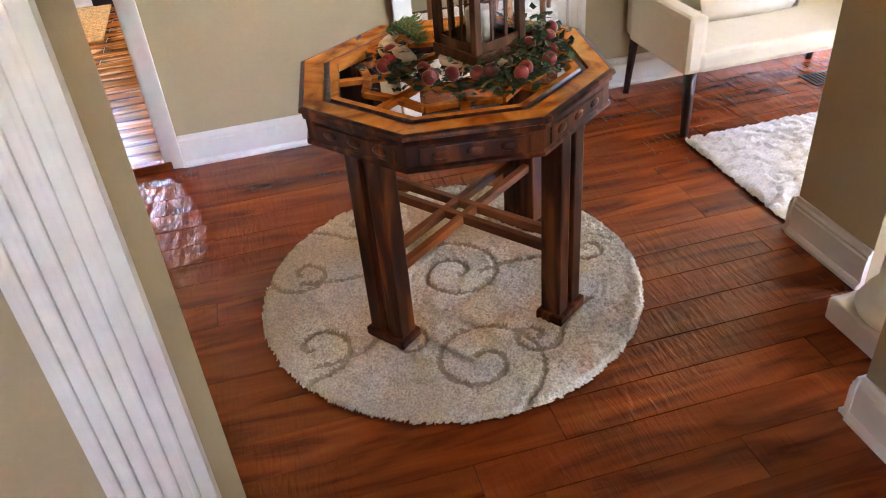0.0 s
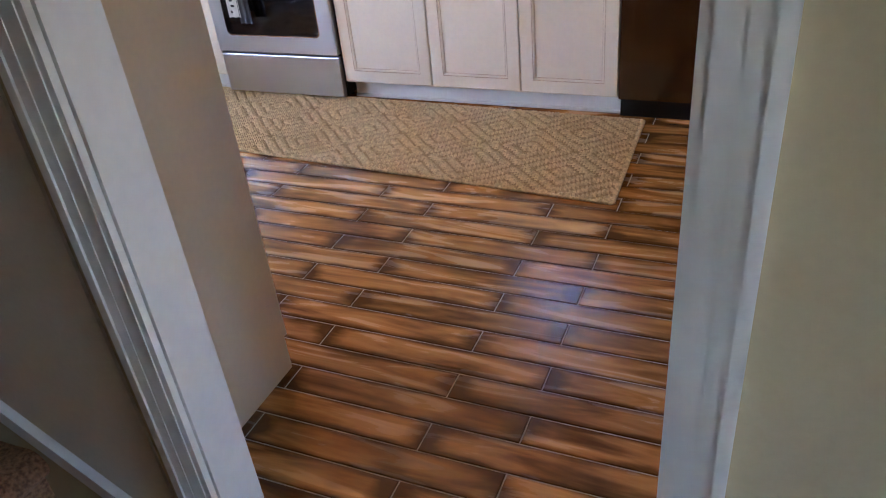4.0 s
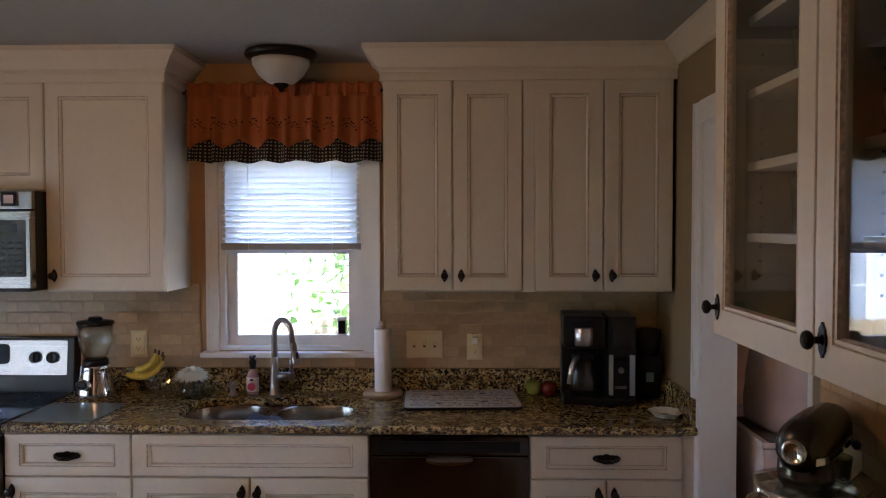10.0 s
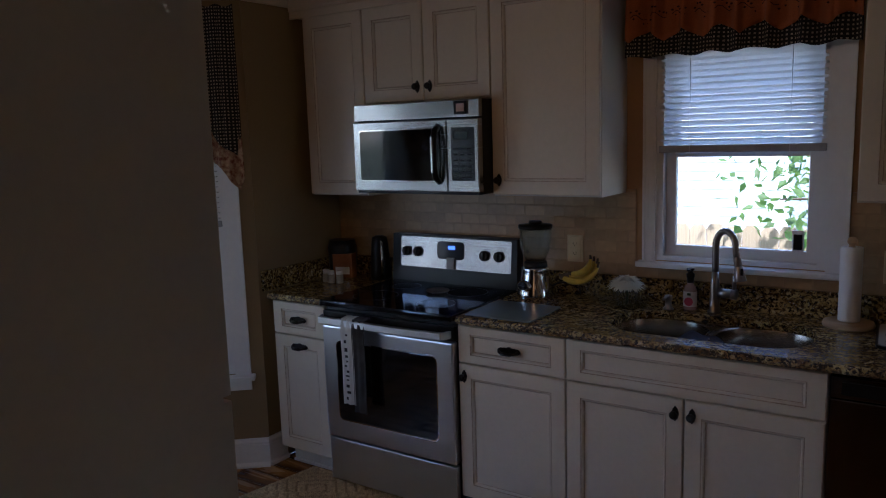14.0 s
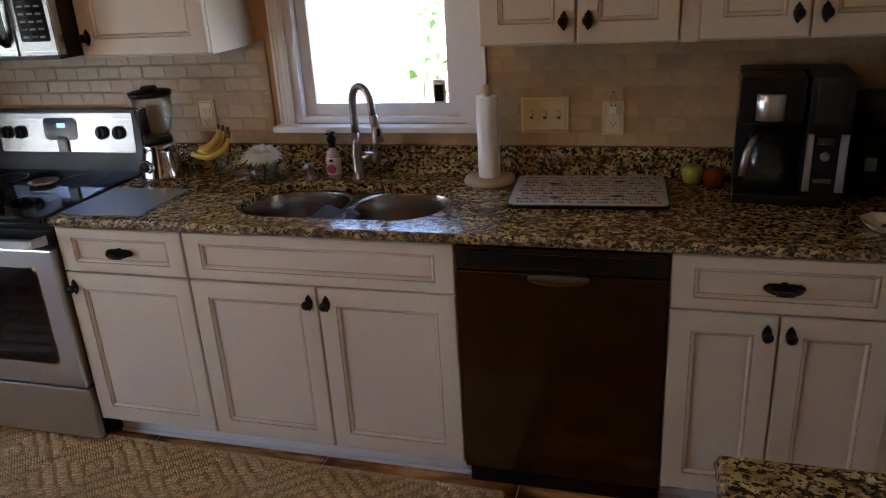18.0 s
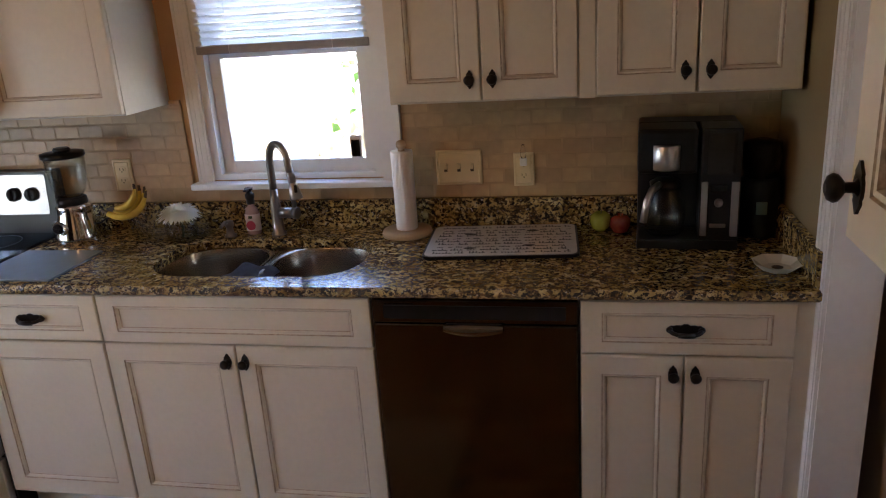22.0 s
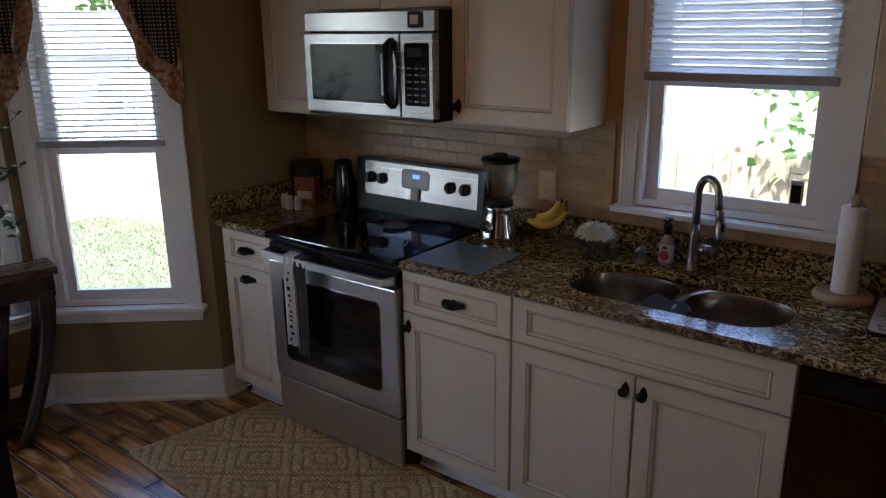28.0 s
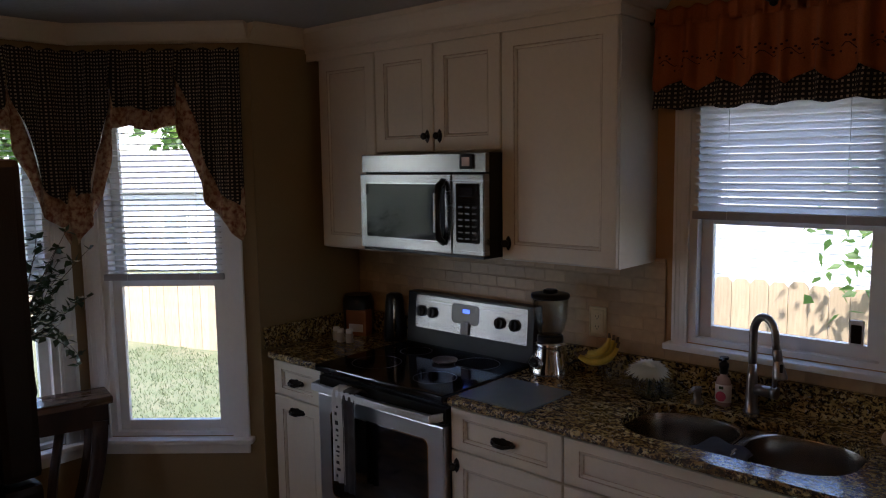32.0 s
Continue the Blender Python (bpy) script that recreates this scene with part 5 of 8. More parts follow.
def glazed_cabinet(y1, y0, label, glazed, knob):
    w = y1 - y0
    e = thing("glazed_cabinet" if glazed else "wall_cabinet", pose(GX, y1, 0, 0, 0, -90), label, "cabinet", "peninsula wall cabinets")
    if not glazed:
        upper_body(e, w, GZ0, GZ1, 0.312)
        d = front("door", e, 0, w, GZ0 + 0.003, GZ1 - 0.003)
    else:
        bm = bmesh.new()
        box(bm, 0, 0.016, 0, 0.312, GZ0, GZ1)
        box(bm, w - 0.016, w, 0, 0.312, GZ0, GZ1)
        box(bm, 0.016, w - 0.016, 0, 0.312, GZ0, GZ0 + 0.018)
        box(bm, 0.016, w - 0.016, 0, 0.312, GZ1 - 0.018, GZ1)
        box(bm, 0.016, w - 0.016, 0.302, 0.312, GZ0 + 0.018, GZ1 - 0.018)
        part("body", bm, PAINT, e)
        bm = bmesh.new()
        box(bm, 0.0165, 0.0195, 0.012, 0.3005, GZ0 + 0.019, GZ1 - 0.019)
        box(bm, w - 0.0195, w - 0.0165, 0.012, 0.3005, GZ0 + 0.019, GZ1 - 0.019)
        box(bm, 0.020, w - 0.020, 0.2975, 0.3005, GZ0 + 0.019, GZ1 - 0.019)
        part("lining", bm, LINING, e, "grained lining, cream darkened to tan for the dim inside")
        for x in (0.0196, w - 0.0206):
            bm = bmesh.new()
            for k in range(16):
                box(bm, x, x + 0.001, 0.072, 0.077, 1.56 + 0.032 * k, 1.565 + 0.032 * k)
            part("pin_holes", bm, BLACK, e)
        for z in SHELVES:
            part("shelf", boxed(0.0205, w - 0.0205, 0.045, 0.297, z - 0.018, z), PAINT, e)
        bm = bmesh.new()
        f = 0.058
        rects(bm, 0.0015, w - 0.0015, GZ0 + 0.003, GZ1 - 0.003, [(f + 0.012, 0, 0), (0, 0, 0), (0, -0.018, 0), (0.002, -0.020, 0), (f, -0.020, 0), (f + 0.002, -0.0165, 1), (f + 0.005, -0.019, 0),
              (f + 0.010, -0.018, 0), (f + 0.012, -0.010, 1), (f + 0.012, 0, 0)], fill=False)
        d = part("door", bm, [PAINT, GLAZE], e)
        part("glass_pane", boxed(f + 0.009, w - f - 0.009, -0.009, -0.006, GZ0 + f + 0.009, GZ1 - f - 0.009), SHEET, d, "clear glass pane").visible_shadow = False
    knob_on(d, 0.032 if knob == "l" else w - 0.032, GZ0 + 0.065).matrix_basis = pose(0, -0.02, 0)
    return e


glazed_cabinet(4.105, 3.624, "cream glass-door wall cabinet with drinking glasses", True, "l")
glazed_cabinet(3.622, 3.205, "cream glass-door wall cabinet with mugs and bowls", True, "l")
glazed_cabinet(3.203, 2.78, "cream wall cabinet with a solid door", False, "l")
structure("soffit_peninsula", boxed(GX + 0.004, RX - 0.002, 2.78, 4.101, GZ1 + 0.002, CEILZ - 0.002), PAINT, "cream soffit board", "moulding")
crown("crown_peninsula", (GX - 0.018, 4.113), (GX - 0.018, 2.78), CEILZ, 0.14, 0.08)
crown("crown_peninsula_end", (RX - 0.002, 4.107), (GX - 0.018, 4.107), CEILZ, 0.14, 0.08)


def tumbler(m, r, h, label="clear drinking glass on the cabinet shelf"):
    bm = bmesh.new()
    lathe(bm, [(0.0, 0.004), (r * 0.72, 0.004), (r * 0.8, 0.02), (r, h), (r - 0.002, h), (r * 0.78, 0.022), (r * 0.7, 0.012), (0.0, 0.012)], 16, cap=False)
    ob = solid("drinking_glass", bm, CRYSTAL, label, "glass", "glasses in the cabinet", m)
    return ob


rnd = random.Random(4)
for z, hs in ((GZ0 + 0.0185, 0.13), (1.6555, 0.115), (1.8085, 0.125), (1.9655, 0.10)):
    for yy in (3.75, 3.86, 3.97):
        for xx in (0.17, 0.27):
            tumbler(pose(xx + rnd.uniform(-0.01, 0.01), yy + rnd.uniform(-0.01, 0.01), z), 0.030, hs)
MUG = material("pale_stoneware", (0.66, 0.63, 0.57), 0.35, amount=0.08, scale=30)


def mug(m):
    e = thing("mug", m, "pale stoneware mug on the cabinet shelf", "mug", "mugs in the cabinet")
    bm = bmesh.new()
    lathe(bm, [(0.0, 0.0), (0.03, 0.0), (0.037, 0.015), (0.042, 0.06), (0.040, 0.115), (0.037, 0.115), (0.038, 0.06), (0.030, 0.01), (0.0, 0.008)], 20, cap=False)
    part("cup", bm, MUG, e)
    part("handle", tube(bmesh.new(), [(0.038, 0, 0.09), (0.062, 0, 0.088), (0.070, 0, 0.06), (0.060, 0, 0.033), (0.037, 0, 0.03)], 0.006, 8), MUG, e)
    return e


for k, (x, y) in enumerate(((0.150, 3.555), (0.150, 3.478), (0.150, 3.400), (0.245, 3.52), (0.245, 3.43), (0.245, 3.34))):
    mug(pose(x, y, 1.8085, 0, 0, 120) @ Matrix.Scale(0.80, 4))


def bowl(m, r=0.075, h=0.065):
    bm = bmesh.new()
    lathe(bm, [(0.0, 0.0), (r * 0.45, 0.0), (r * 0.8, h * 0.4), (r, h), (r - 0.004, h), (r * 0.75, h * 0.42), (r * 0.4, 0.006), (0.0, 0.006)], 22, cap=False)
    return solid("bowl", bm, MUG, "pale stoneware bowl stacked in the cabinet", "bowl", "bowls in the cabinet", m)


for k in range(3):
    bowl(pose(0.165, 3.375, 1.6555 + k * 0.036), 0.062, 0.052)
    bowl(pose(0.260, 3.290, 1.6555 + k * 0.032), 0.060, 0.046)
bm = bmesh.new()
lathe(bm, [(0.0, 0.0), (0.04, 0.0), (0.05, 0.03), (0.085, 0.10), (0.082, 0.10), (0.045, 0.03), (0.0, 0.01)], 22, cap=False)
solid("glass_bowl", bm, CRYSTAL, "clear glass serving bowl on the top shelf", "bowl", m=pose(0.19, 3.37, 1.9655))

# ---- things on the counter ----
def blender_jar(m):
    e = thing("blender", m, "chrome blender with a glass jar and black lid", "blender")
    bm = bmesh.new()
    lathe(bm, [(0.084, 0.0), (0.088, 0.008), (0.086, 0.03), (0.078, 0.06), (0.066, 0.10), (0.062, 0.130), (0.064, 0.138), (0.058, 0.146)], 32)
    base = part("base", bm, CHROME, e, "polished chrome base")
    bm = bmesh.new()
    t = Matrix.Rotation(radians(80), 4, "X")
    lathe(bm, [(0.036, -0.02), (0.036, 0.004), (0.031, 0.009)], 24, (0, -0.068, 0.062), t, sx=1.3, sy=0.8)
    dial = part("control_plate", bm, CHROME, base, "oval chrome control plate")
    bm = lathe(bmesh.new(), [(0.026, 0.004), (0.026, 0.011), (0.021, 0.014)], 24, (0, -0.068, 0.062), t, sx=1.3, sy=0.72)
    box(bm, -0.026, 0.026, -0.0875, -0.082, 0.058, 0.066, bevel=0.002)
    part("control_dial", bm, BLACK, base)
    bm = bmesh.new()
    lathe(bm, [(0.050, 0.144), (0.054, 0.150), (0.052, 0.168), (0.046, 0.172)], 24)
    part("collar", bm, BLACK, e)
    bm = bmesh.new()
    prof = [(0.043, 0.173), (0.056, 0.195), (0.066, 0.230), (0.071, 0.270), (0.073, 0.320)]
    lathe(bm, prof + [(r - 0.0035, z + 0.001) for r, z in prof[::-1]] + [(0.0, 0.180)], 14, cap=False)
    jar = part("jar", bm, DECANTER, e, "clear ribbed glass jar")
    part("handle", tube(bmesh.new(), [(-0.070, 0, 0.312), (-0.100, 0, 0.312), (-0.112, 0, 0.295), (-0.110, 0, 0.255), (-0.095, 0, 0.215), (-0.060, 0, 0.205)], 0.009, 10), DECANTER, jar)
    bm = bmesh.new()
    lathe(bm, [(0.075, 0.3205), (0.078, 0.325), (0.077, 0.338), (0.040, 0.342)], 24)
    lid = part("lid", bm, BLACK, e)
    part("cap", lathe(bmesh.new(), [(0.030, 0.3425), (0.030, 0.352), (0.026, 0.356)], 18), BLACK, lid, "black filler cap")
    return e


blender_jar(pose(-2.155, 5.72, CT, 0, 0, -25))
bm = tube(bmesh.new(), [(-2.13, 5.74, CT + 0.03), (-2.05, 5.75, CT + 0.075), (-1.98, 5.80, CT + 0.07), (-1.99, 5.845, CT + 0.01), (-2.02, 5.85, CT + 0.006)], 0.004, 6)
solid("power_cord", bm, BLACK, "black power cord behind the banana bowl", "cable")
# glass bowl with bananas
e = thing("banana_bowl", pose(-1.855, 5.765, CT), "wide cut-glass bowl with diamond facets on the counter", "bowl")
bm = bmesh.new()
rows = [(0.045, 0.002), (0.070, 0.016), (0.086, 0.036), (0.097, 0.058), (0.104, 0.080)]
outer = [[bm.verts.new((r * math.cos((k + 0.5 * (i % 2)) * math.pi / 12), r * math.sin((k + 0.5 * (i % 2)) * math.pi / 12) * 0.8, z)) for k in range(24)] for i, (r, z) in enumerate(rows)]
for i, (p, q) in enumerate(zip(outer, outer[1:])):
    for k in range(24):
        n, o = (k + 1) % 24, k if i % 2 == 0 else (k + 1) % 24
        bm.faces.new((p[k], p[n], q[o]))
        bm.faces.new((p[n], q[(o + 1) % 24], q[o]))
bm.faces.new(outer[0])
part("dish", bm, CRYSTAL, e)
e = thing("bananas", pose(-1.868, 5.745, CT + 0.135, 0, -38, 8) @ Matrix.Scale(0.88, 4), "ripe yellow bananas with dark tips in the glass bowl", "fruit")
for k, (r0, a) in enumerate(((0.0, 0), (0.030, 22), (0.055, 44), (-0.028, -22))):
    bm = bmesh.new()
    arc = (0.112, 0.098, 0.084, 0.124)[k]
    pts = [(arc * math.cos(q) - 0.04, -abs(r0) * 0.55, 0.125 + arc * math.sin(q)) for q in [radians(-165 + a * 0.3 + 14 * s) for s in range(10)]]
    rings = []
    for i, p in enumerate(pts):
        rad = (0.005, 0.012, 0.016, 0.018, 0.0185, 0.018, 0.016, 0.012, 0.007, 0.005)[i]
        q = radians(-165 + a * 0.3 + 14 * i)
        n1, n2 = Vector((math.cos(q), 0, math.sin(q))), Vector((0, 1, 0))
        rings.append([bm.verts.new(Vector(p) + rad * (math.cos(t) * n1 + math.sin(t) * n2)) for t in [2 * math.pi * j / 6 for j in range(6)]])
    for u, v in zip(rings, rings[1:]):
        for j in range(6):
            f = bm.faces.new((u[j], u[(j + 1) % 6], v[(j + 1) % 6], v[j]))
            f.smooth, f.material_index = True, 1 if u is rings[0] or v is rings[-1] else 0
    bm.faces.new(rings[0])
    bm.faces.new(rings[-1])
    part("banana", bm, [BANANA, BARK], e)
# white flower in a glass
e = thing("flower_vase", pose(-1.722, 5.71, CT), "white chrysanthemum in a cut-glass tumbler", "vase")
bm = bmesh.new()
lathe(bm, [(0.0, 0.0), (0.048, 0.0), (0.055, 0.01), (0.058, 0.08), (0.055, 0.08), (0.051, 0.012), (0.0, 0.01)], 12, cap=False)
part("tumbler", bm, DECANTER, e)
part("leaf_stem", tube(bmesh.new(), [(0.0, 0.0, 0.012), (0.006, 0.0, 0.05), (0.0, 0.0, 0.10)], 0.005, 8), LEAFDARK, e)
bm = bmesh.new()
rnd = random.Random(5)
ball(bm, (0, 0, 0.100), 0.048, 0.048, 0.024, 16, 9)
for k in range(330):
    u, t = (k + 0.5) / 330, k * 2.39996
    el = math.asin(1 - 1.12 * u)
    d = Vector((math.cos(t) * math.cos(el), math.sin(t) * math.cos(el), 0.62 * math.sin(el)))
    side = d.cross(Vector((0, 0, 1)))
    side = side.normalized() * 0.0072 if side.length > 0.01 else Vector((0.0052, 0, 0))
    c = Vector((0, 0, 0.094))
    L = rnd.uniform(0.066, 0.088)
    droop = Vector((0, 0, -0.012 * (1 - abs(d.z))))
    a, b = c + d * 0.012, c + d * L * 0.7 + Vector((0, 0, 0.004))
    tip = c + d * L + droop
    v = [bm.verts.new(p) for p in (a - side * 0.5, a + side * 0.5, b + side, b - side, tip)]
    bm.faces.new(v[:4])
    bm.faces.new((v[3], v[2], v[4]))
part("bloom", bm, PETAL, e, "shaggy white bloom")
# small glass candle cup and crystal dish
bm = bmesh.new()
lathe(bm, [(0.0, 0.0), (0.03, 0.0), (0.034, 0.04), (0.031, 0.04), (0.027, 0.006), (0.0, 0.006)], 12, cap=False)
solid("glass_cup", bm, DECANTER, "small clear glass cup beside the vase", "glass", m=pose(-1.675, 5.77, CT))
# built-in soap pump
e = thing("soap_pump", pose(-1.555, 5.755, CT), "satin nickel soap pump set in the counter", "soap dispenser")
bm = bmesh.new()
lathe(bm, [(0.022, 0.0), (0.022, 0.006), (0.014, 0.012), (0.012, 0.035), (0.016, 0.04), (0.016, 0.058), (0.006, 0.062)], 16)
part("base", bm, NICKEL, e)
part("spout", tube(bmesh.new(), [(0, 0, 0.056), (0.0, -0.03, 0.062), (0.0, -0.065, 0.055)], 0.006, 8), NICKEL, e)
# hand soap bottle
e = thing("soap_bottle", pose(-1.475, 5.79, CT) @ Matrix.Scale(0.82, 4), "clear hand-soap bottle with pink label and black pump", "bottle")
bm = bmesh.new()
lathe(bm, [(0.030, 0.0), (0.033, 0.006), (0.033, 0.10), (0.026, 0.122), (0.016, 0.13), (0.016, 0.14)], 20, sy=0.75)
part("bottle", bm, material("pink_tinted_soap", (0.34, 0.24, 0.22), 0.12, amount=0.05), e)
bm = bmesh.new()
lathe(bm, [(0.0345, 0.018), (0.0345, 0.095)], 20, sy=0.76, cap=False)
label_ob = part("label", bm, material("white_label", (0.66, 0.60, 0.58), 0.5), e)
part("label_spot", lathe(bmesh.new(), [(0.022, 0.0), (0.022, 0.002)], 18, (0, -0.0275, 0.045), Matrix.Rotation(radians(90), 4, "X")), material("berry_print", (0.42, 0.03, 0.07), 0.5), label_ob)
part("label_leaf", boxed(-0.008, 0.010, -0.029, -0.0265, 0.077, 0.089), LEAFDARK, label_ob)
bm = bmesh.new()
lathe(bm, [(0.018, 0.14), (0.018, 0.165), (0.021, 0.168), (0.021, 0.185), (0.014, 0.19), (0.010, 0.20), (0.019, 0.203), (0.019, 0.213)], 16)
box(bm, -0.008, 0.008, -0.045, 0.0, 0.203, 0.213, bevel=0.003)
part("pump", bm, BLACK, e)
# faucet
e = thing("faucet", pose(-1.372, 5.775, CT), "brushed nickel pull-down gooseneck kitchen faucet", "faucet")
bm = bmesh.new()
lathe(bm, [(0.027, 0.0), (0.027, 0.008), (0.0215, 0.012), (0.0195, 0.06), (0.0175, 0.12), (0.0138, 0.172)], 20)
part("body", bm, NICKEL, e)
FD = Vector((0.86, -0.51, 0))
pts = [Vector((0, 0, 0.160)), Vector((0, 0, 0.20)), Vector((0, 0, 0.24)), Vector((0, 0, 0.275))]
pts += [FD * (0.052 - 0.052 * math.cos(a)) + Vector((0, 0, 0.275 + 0.066 * math.sin(a))) for a in [math.pi * k / 16 for k in range(1, 16)]]
pts += [FD * 0.106 + Vector((0, 0, 0.262)), FD * 0.111 + Vector((0, 0, 0.240))]
part("gooseneck", tube(bmesh.new(), pts, 0.0138, 16, taper=0.0128), NICKEL, e)
bm = bmesh.new()
tilt = FD * 0.0205 - Vector((0, 0, 0.094))
lathe(bm, [(0.0130, 0.0), (0.0150, 0.003), (0.0150, 0.034), (0.0138, 0.036), (0.0138, 0.039), (0.0155, 0.042), (0.0195, 0.066), (0.0235, 0.092), (0.0225, 0.0965), (0.0, 0.0965)], 24,
      FD * 0.1105 + Vector((0, 0, 0.244)), tilt.to_track_quat("Z", "Y").to_matrix().to_4x4(), cap=False)
head = part("spray_head", bm, NICKEL, e)
part("spray_button", boxed(0.116, 0.126, -0.090, -0.081, 0.178, 0.206, bevel=0.003), BLACK, head)
bm = bmesh.new()
tube(bm, [(0.015, -0.005, 0.085), (0.07, -0.01, 0.085)], 0.019, 14)
tube(bm, [(0.070, -0.01, 0.085), (0.088, -0.012, 0.085)], 0.022, 14)
tube(bm, [(0.078, -0.012, 0.10), (0.080, -0.02, 0.135), (0.083, -0.03, 0.16)], 0.008, 10)
part("lever", bm, NICKEL, e)
bm = bmesh.new()
g = [[bm.verts.new((-1.44 + 0.013 * c, 5.385 + 0.026 * r, 0.896 + 0.008 * math.sin(c * 0.8 + r) - 0.0006 * (c - 6) ** 2)) for c in range(14)] for r in range(6)]
for r in range(5):
    for c in range(13):
        bm.faces.new((g[r][c], g[r][c + 1], g[r + 1][c + 1], g[r + 1][c])).smooth = True
cloth = solid("dish_cloth", bm, TOWELG, "crumpled grey dish cloth draped over the sink divider", "cloth")
cloth.modifiers.new("thick", "SOLIDIFY").thickness = 0.006
# paper towels
e = thing("paper_towel_holder", pose(-0.885, 5.775, CT), "white paper towel roll on a pale wooden stand", "paper towel")
part("base", lathe(bmesh.new(), [(0.088, 0.0), (0.09, 0.006), (0.086, 0.018), (0.07, 0.02)], 28), BEECH, e)
bm = lathe(bmesh.new(), [(0.012, 0.02), (0.012, 0.300), (0.009, 0.303), (0.012, 0.307), (0.0165, 0.314), (0.0175, 0.322), (0.0145, 0.331), (0.006, 0.336)], 18)
part("post", bm, BEECH, e)
bm = bmesh.new()
lathe(bm, [(0.013, 0.0215), (0.037, 0.0215), (0.038, 0.024), (0.038, 0.296), (0.037, 0.299), (0.015, 0.299)], 28, cap=False)
part("roll", bm, PAPER, e)
# drying mat
e = thing("drying_mat", pose(-0.535, 5.665, CT + 0.001, 0, 0, 3), "white script-printed drying mat with black edging", "mat")
bm = bmesh.new()
def pad(bm, w, d, r, z0, z1):
    pts = []
    for cx, cy, a0 in ((w / 2 - r, d / 2 - r, 0), (-w / 2 + r, d / 2 - r, 90), (-w / 2 + r, -d / 2 + r, 180), (w / 2 - r, -d / 2 + r, 270)):
        pts += [(cx + r * math.cos(radians(a0 + 15 * k)), cy + r * math.sin(radians(a0 + 15 * k))) for k in range(7)]
    return prism(bm, pts, z0, z1)
part("edging", pad(bm, 0.50, 0.335, 0.03, 0, 0.010), BLACK, e)
part("top", pad(bmesh.new(), 0.485, 0.32, 0.027, 0.0085, 0.0125), material("white_mat_cloth", (0.60, 0.57, 0.54), 0.9, amount=0.06, bump=0.3), e)
bm = bmesh.new()
rnd = random.Random(11)
for r in range(10):
    y, big = -0.142 + r * 0.0298, r % 3 != 2
    x = -0.225 + rnd.uniform(0, 0.02)
    while x < 0.215:
        step = 0.0105 if big else 0.007
        for k in range(rnd.randint(2, 6)):
            if x > 0.222:
                break
            hh = rnd.choice((0.008, 0.009, 0.018, 0.02)) * (1.0 if big else 0.55)
            box(bm, x, x + step * 0.42, y, y + hh, 0.0124, 0.0131)
            box(bm, x + step * 0.42, x + step * 0.95, y + rnd.choice((0.0, 0.004)), y + rnd.choice((0.0025, 0.0065)), 0.0124, 0.0131)
            x += step
        x += rnd.uniform(0.008, 0.018)
part("printed_script", bm, BLACK, e, "rows of unreadable black script")
for x, y in ((-0.11, 0.06), (0.10, 0.09), (0.09, -0.07), (-0.10, -0.09)):
    part("printed_bird", ball(bmesh.new(), (x, y, 0.0128), 0.022, 0.009, 0.0012, 10, 6), BLACK, e)
# apples
for nm, mt, x, y, lab in (("green_apple", GREENAPPLE, -0.212, 5.80, "shiny green apple beside the coffee maker"), ("red_apple", APPLE, -0.148, 5.765, "shiny red apple beside the coffee maker")):
    e = thing(nm, pose(x, y, CT) @ Matrix.Scale(0.9, 4), lab, "apple")
    bm = bmesh.new()
    lathe(bm, [(0.004, 0.006), (0.018, 0.0), (0.032, 0.012), (0.04, 0.035), (0.036, 0.06), (0.02, 0.072), (0.003, 0.064)], 18)
    part("fruit", bm, mt, e)
    part("stem", tube(bmesh.new(), [(0, 0, 0.062), (0.004, 0, 0.082)], 0.0018, 6), BARK, e)
# coffee maker
e = thing("coffee_maker", pose(-0.105, 5.60, CT, 0, 0, -4), "black drip coffee maker with glass carafe and steel trim", "coffee maker")
part("base", boxed(0, 0.30, 0.0, 0.24, 0, 0.03, bevel=0.006), BLACK, e)
part("column", boxed(0.0, 0.30, 0.14, 0.25, 0.03, 0.375, bevel=0.008), BLACK, e)
part("head", boxed(0.0, 0.175, 0.0, 0.145, 0.24, 0.375, bevel=0.012), BLACK, e)
bm = lathe(bmesh.new(), [(0.045, 0.252), (0.047, 0.254), (0.047, 0.326), (0.045, 0.328)], 28, (0.085, 0.026, 0))
part("brew_basket", bm, STEEL, e, "brushed steel band")
tower = part("control_tower", boxed(0.185, 0.30, 0.004, 0.145, 0.03, 0.375, bevel=0.006), BLACK, e)
for x, w in ((0.188, 0.019), (0.274, 0.022)):
    part("steel_strip", boxed(x, x + w, -0.001, 0.006, 0.045, 0.215, bevel=0.002), STEEL, tower)
part("display", boxed(0.215, 0.262, 0.0005, 0.005, 0.185, 0.205), BLACKGLASS, tower)
bm = lathe(bmesh.new(), [(0.013, 0), (0.013, 0.005), (0.010, 0.006), (0.010, 0.003), (0.0, 0.003)], 20, (0.239, 0.004, 0.15), Matrix.Rotation(radians(90), 4, "X"), cap=False)
part("dial", bm, NICKEL, tower)
part("badge", boxed(0.215, 0.262, 0.0012, 0.005, 0.072, 0.084), NICKEL, tower)
part("water_tank", boxed(0.20, 0.285, 0.0, 0.05, 0.235, 0.37, bevel=0.01), material("smoky_tank", (0.03, 0.03, 0.032), 0.08), tower)
bm = bmesh.new()
lathe(bm, [(0.0, 0.034), (0.05, 0.034), (0.062, 0.05), (0.066, 0.10), (0.055, 0.16), (0.045, 0.185), (0.043, 0.185), (0.052, 0.16), (0.063, 0.10), (0.058, 0.05), (0.0, 0.04)], 24, (0.085, 0.07, 0), cap=False)
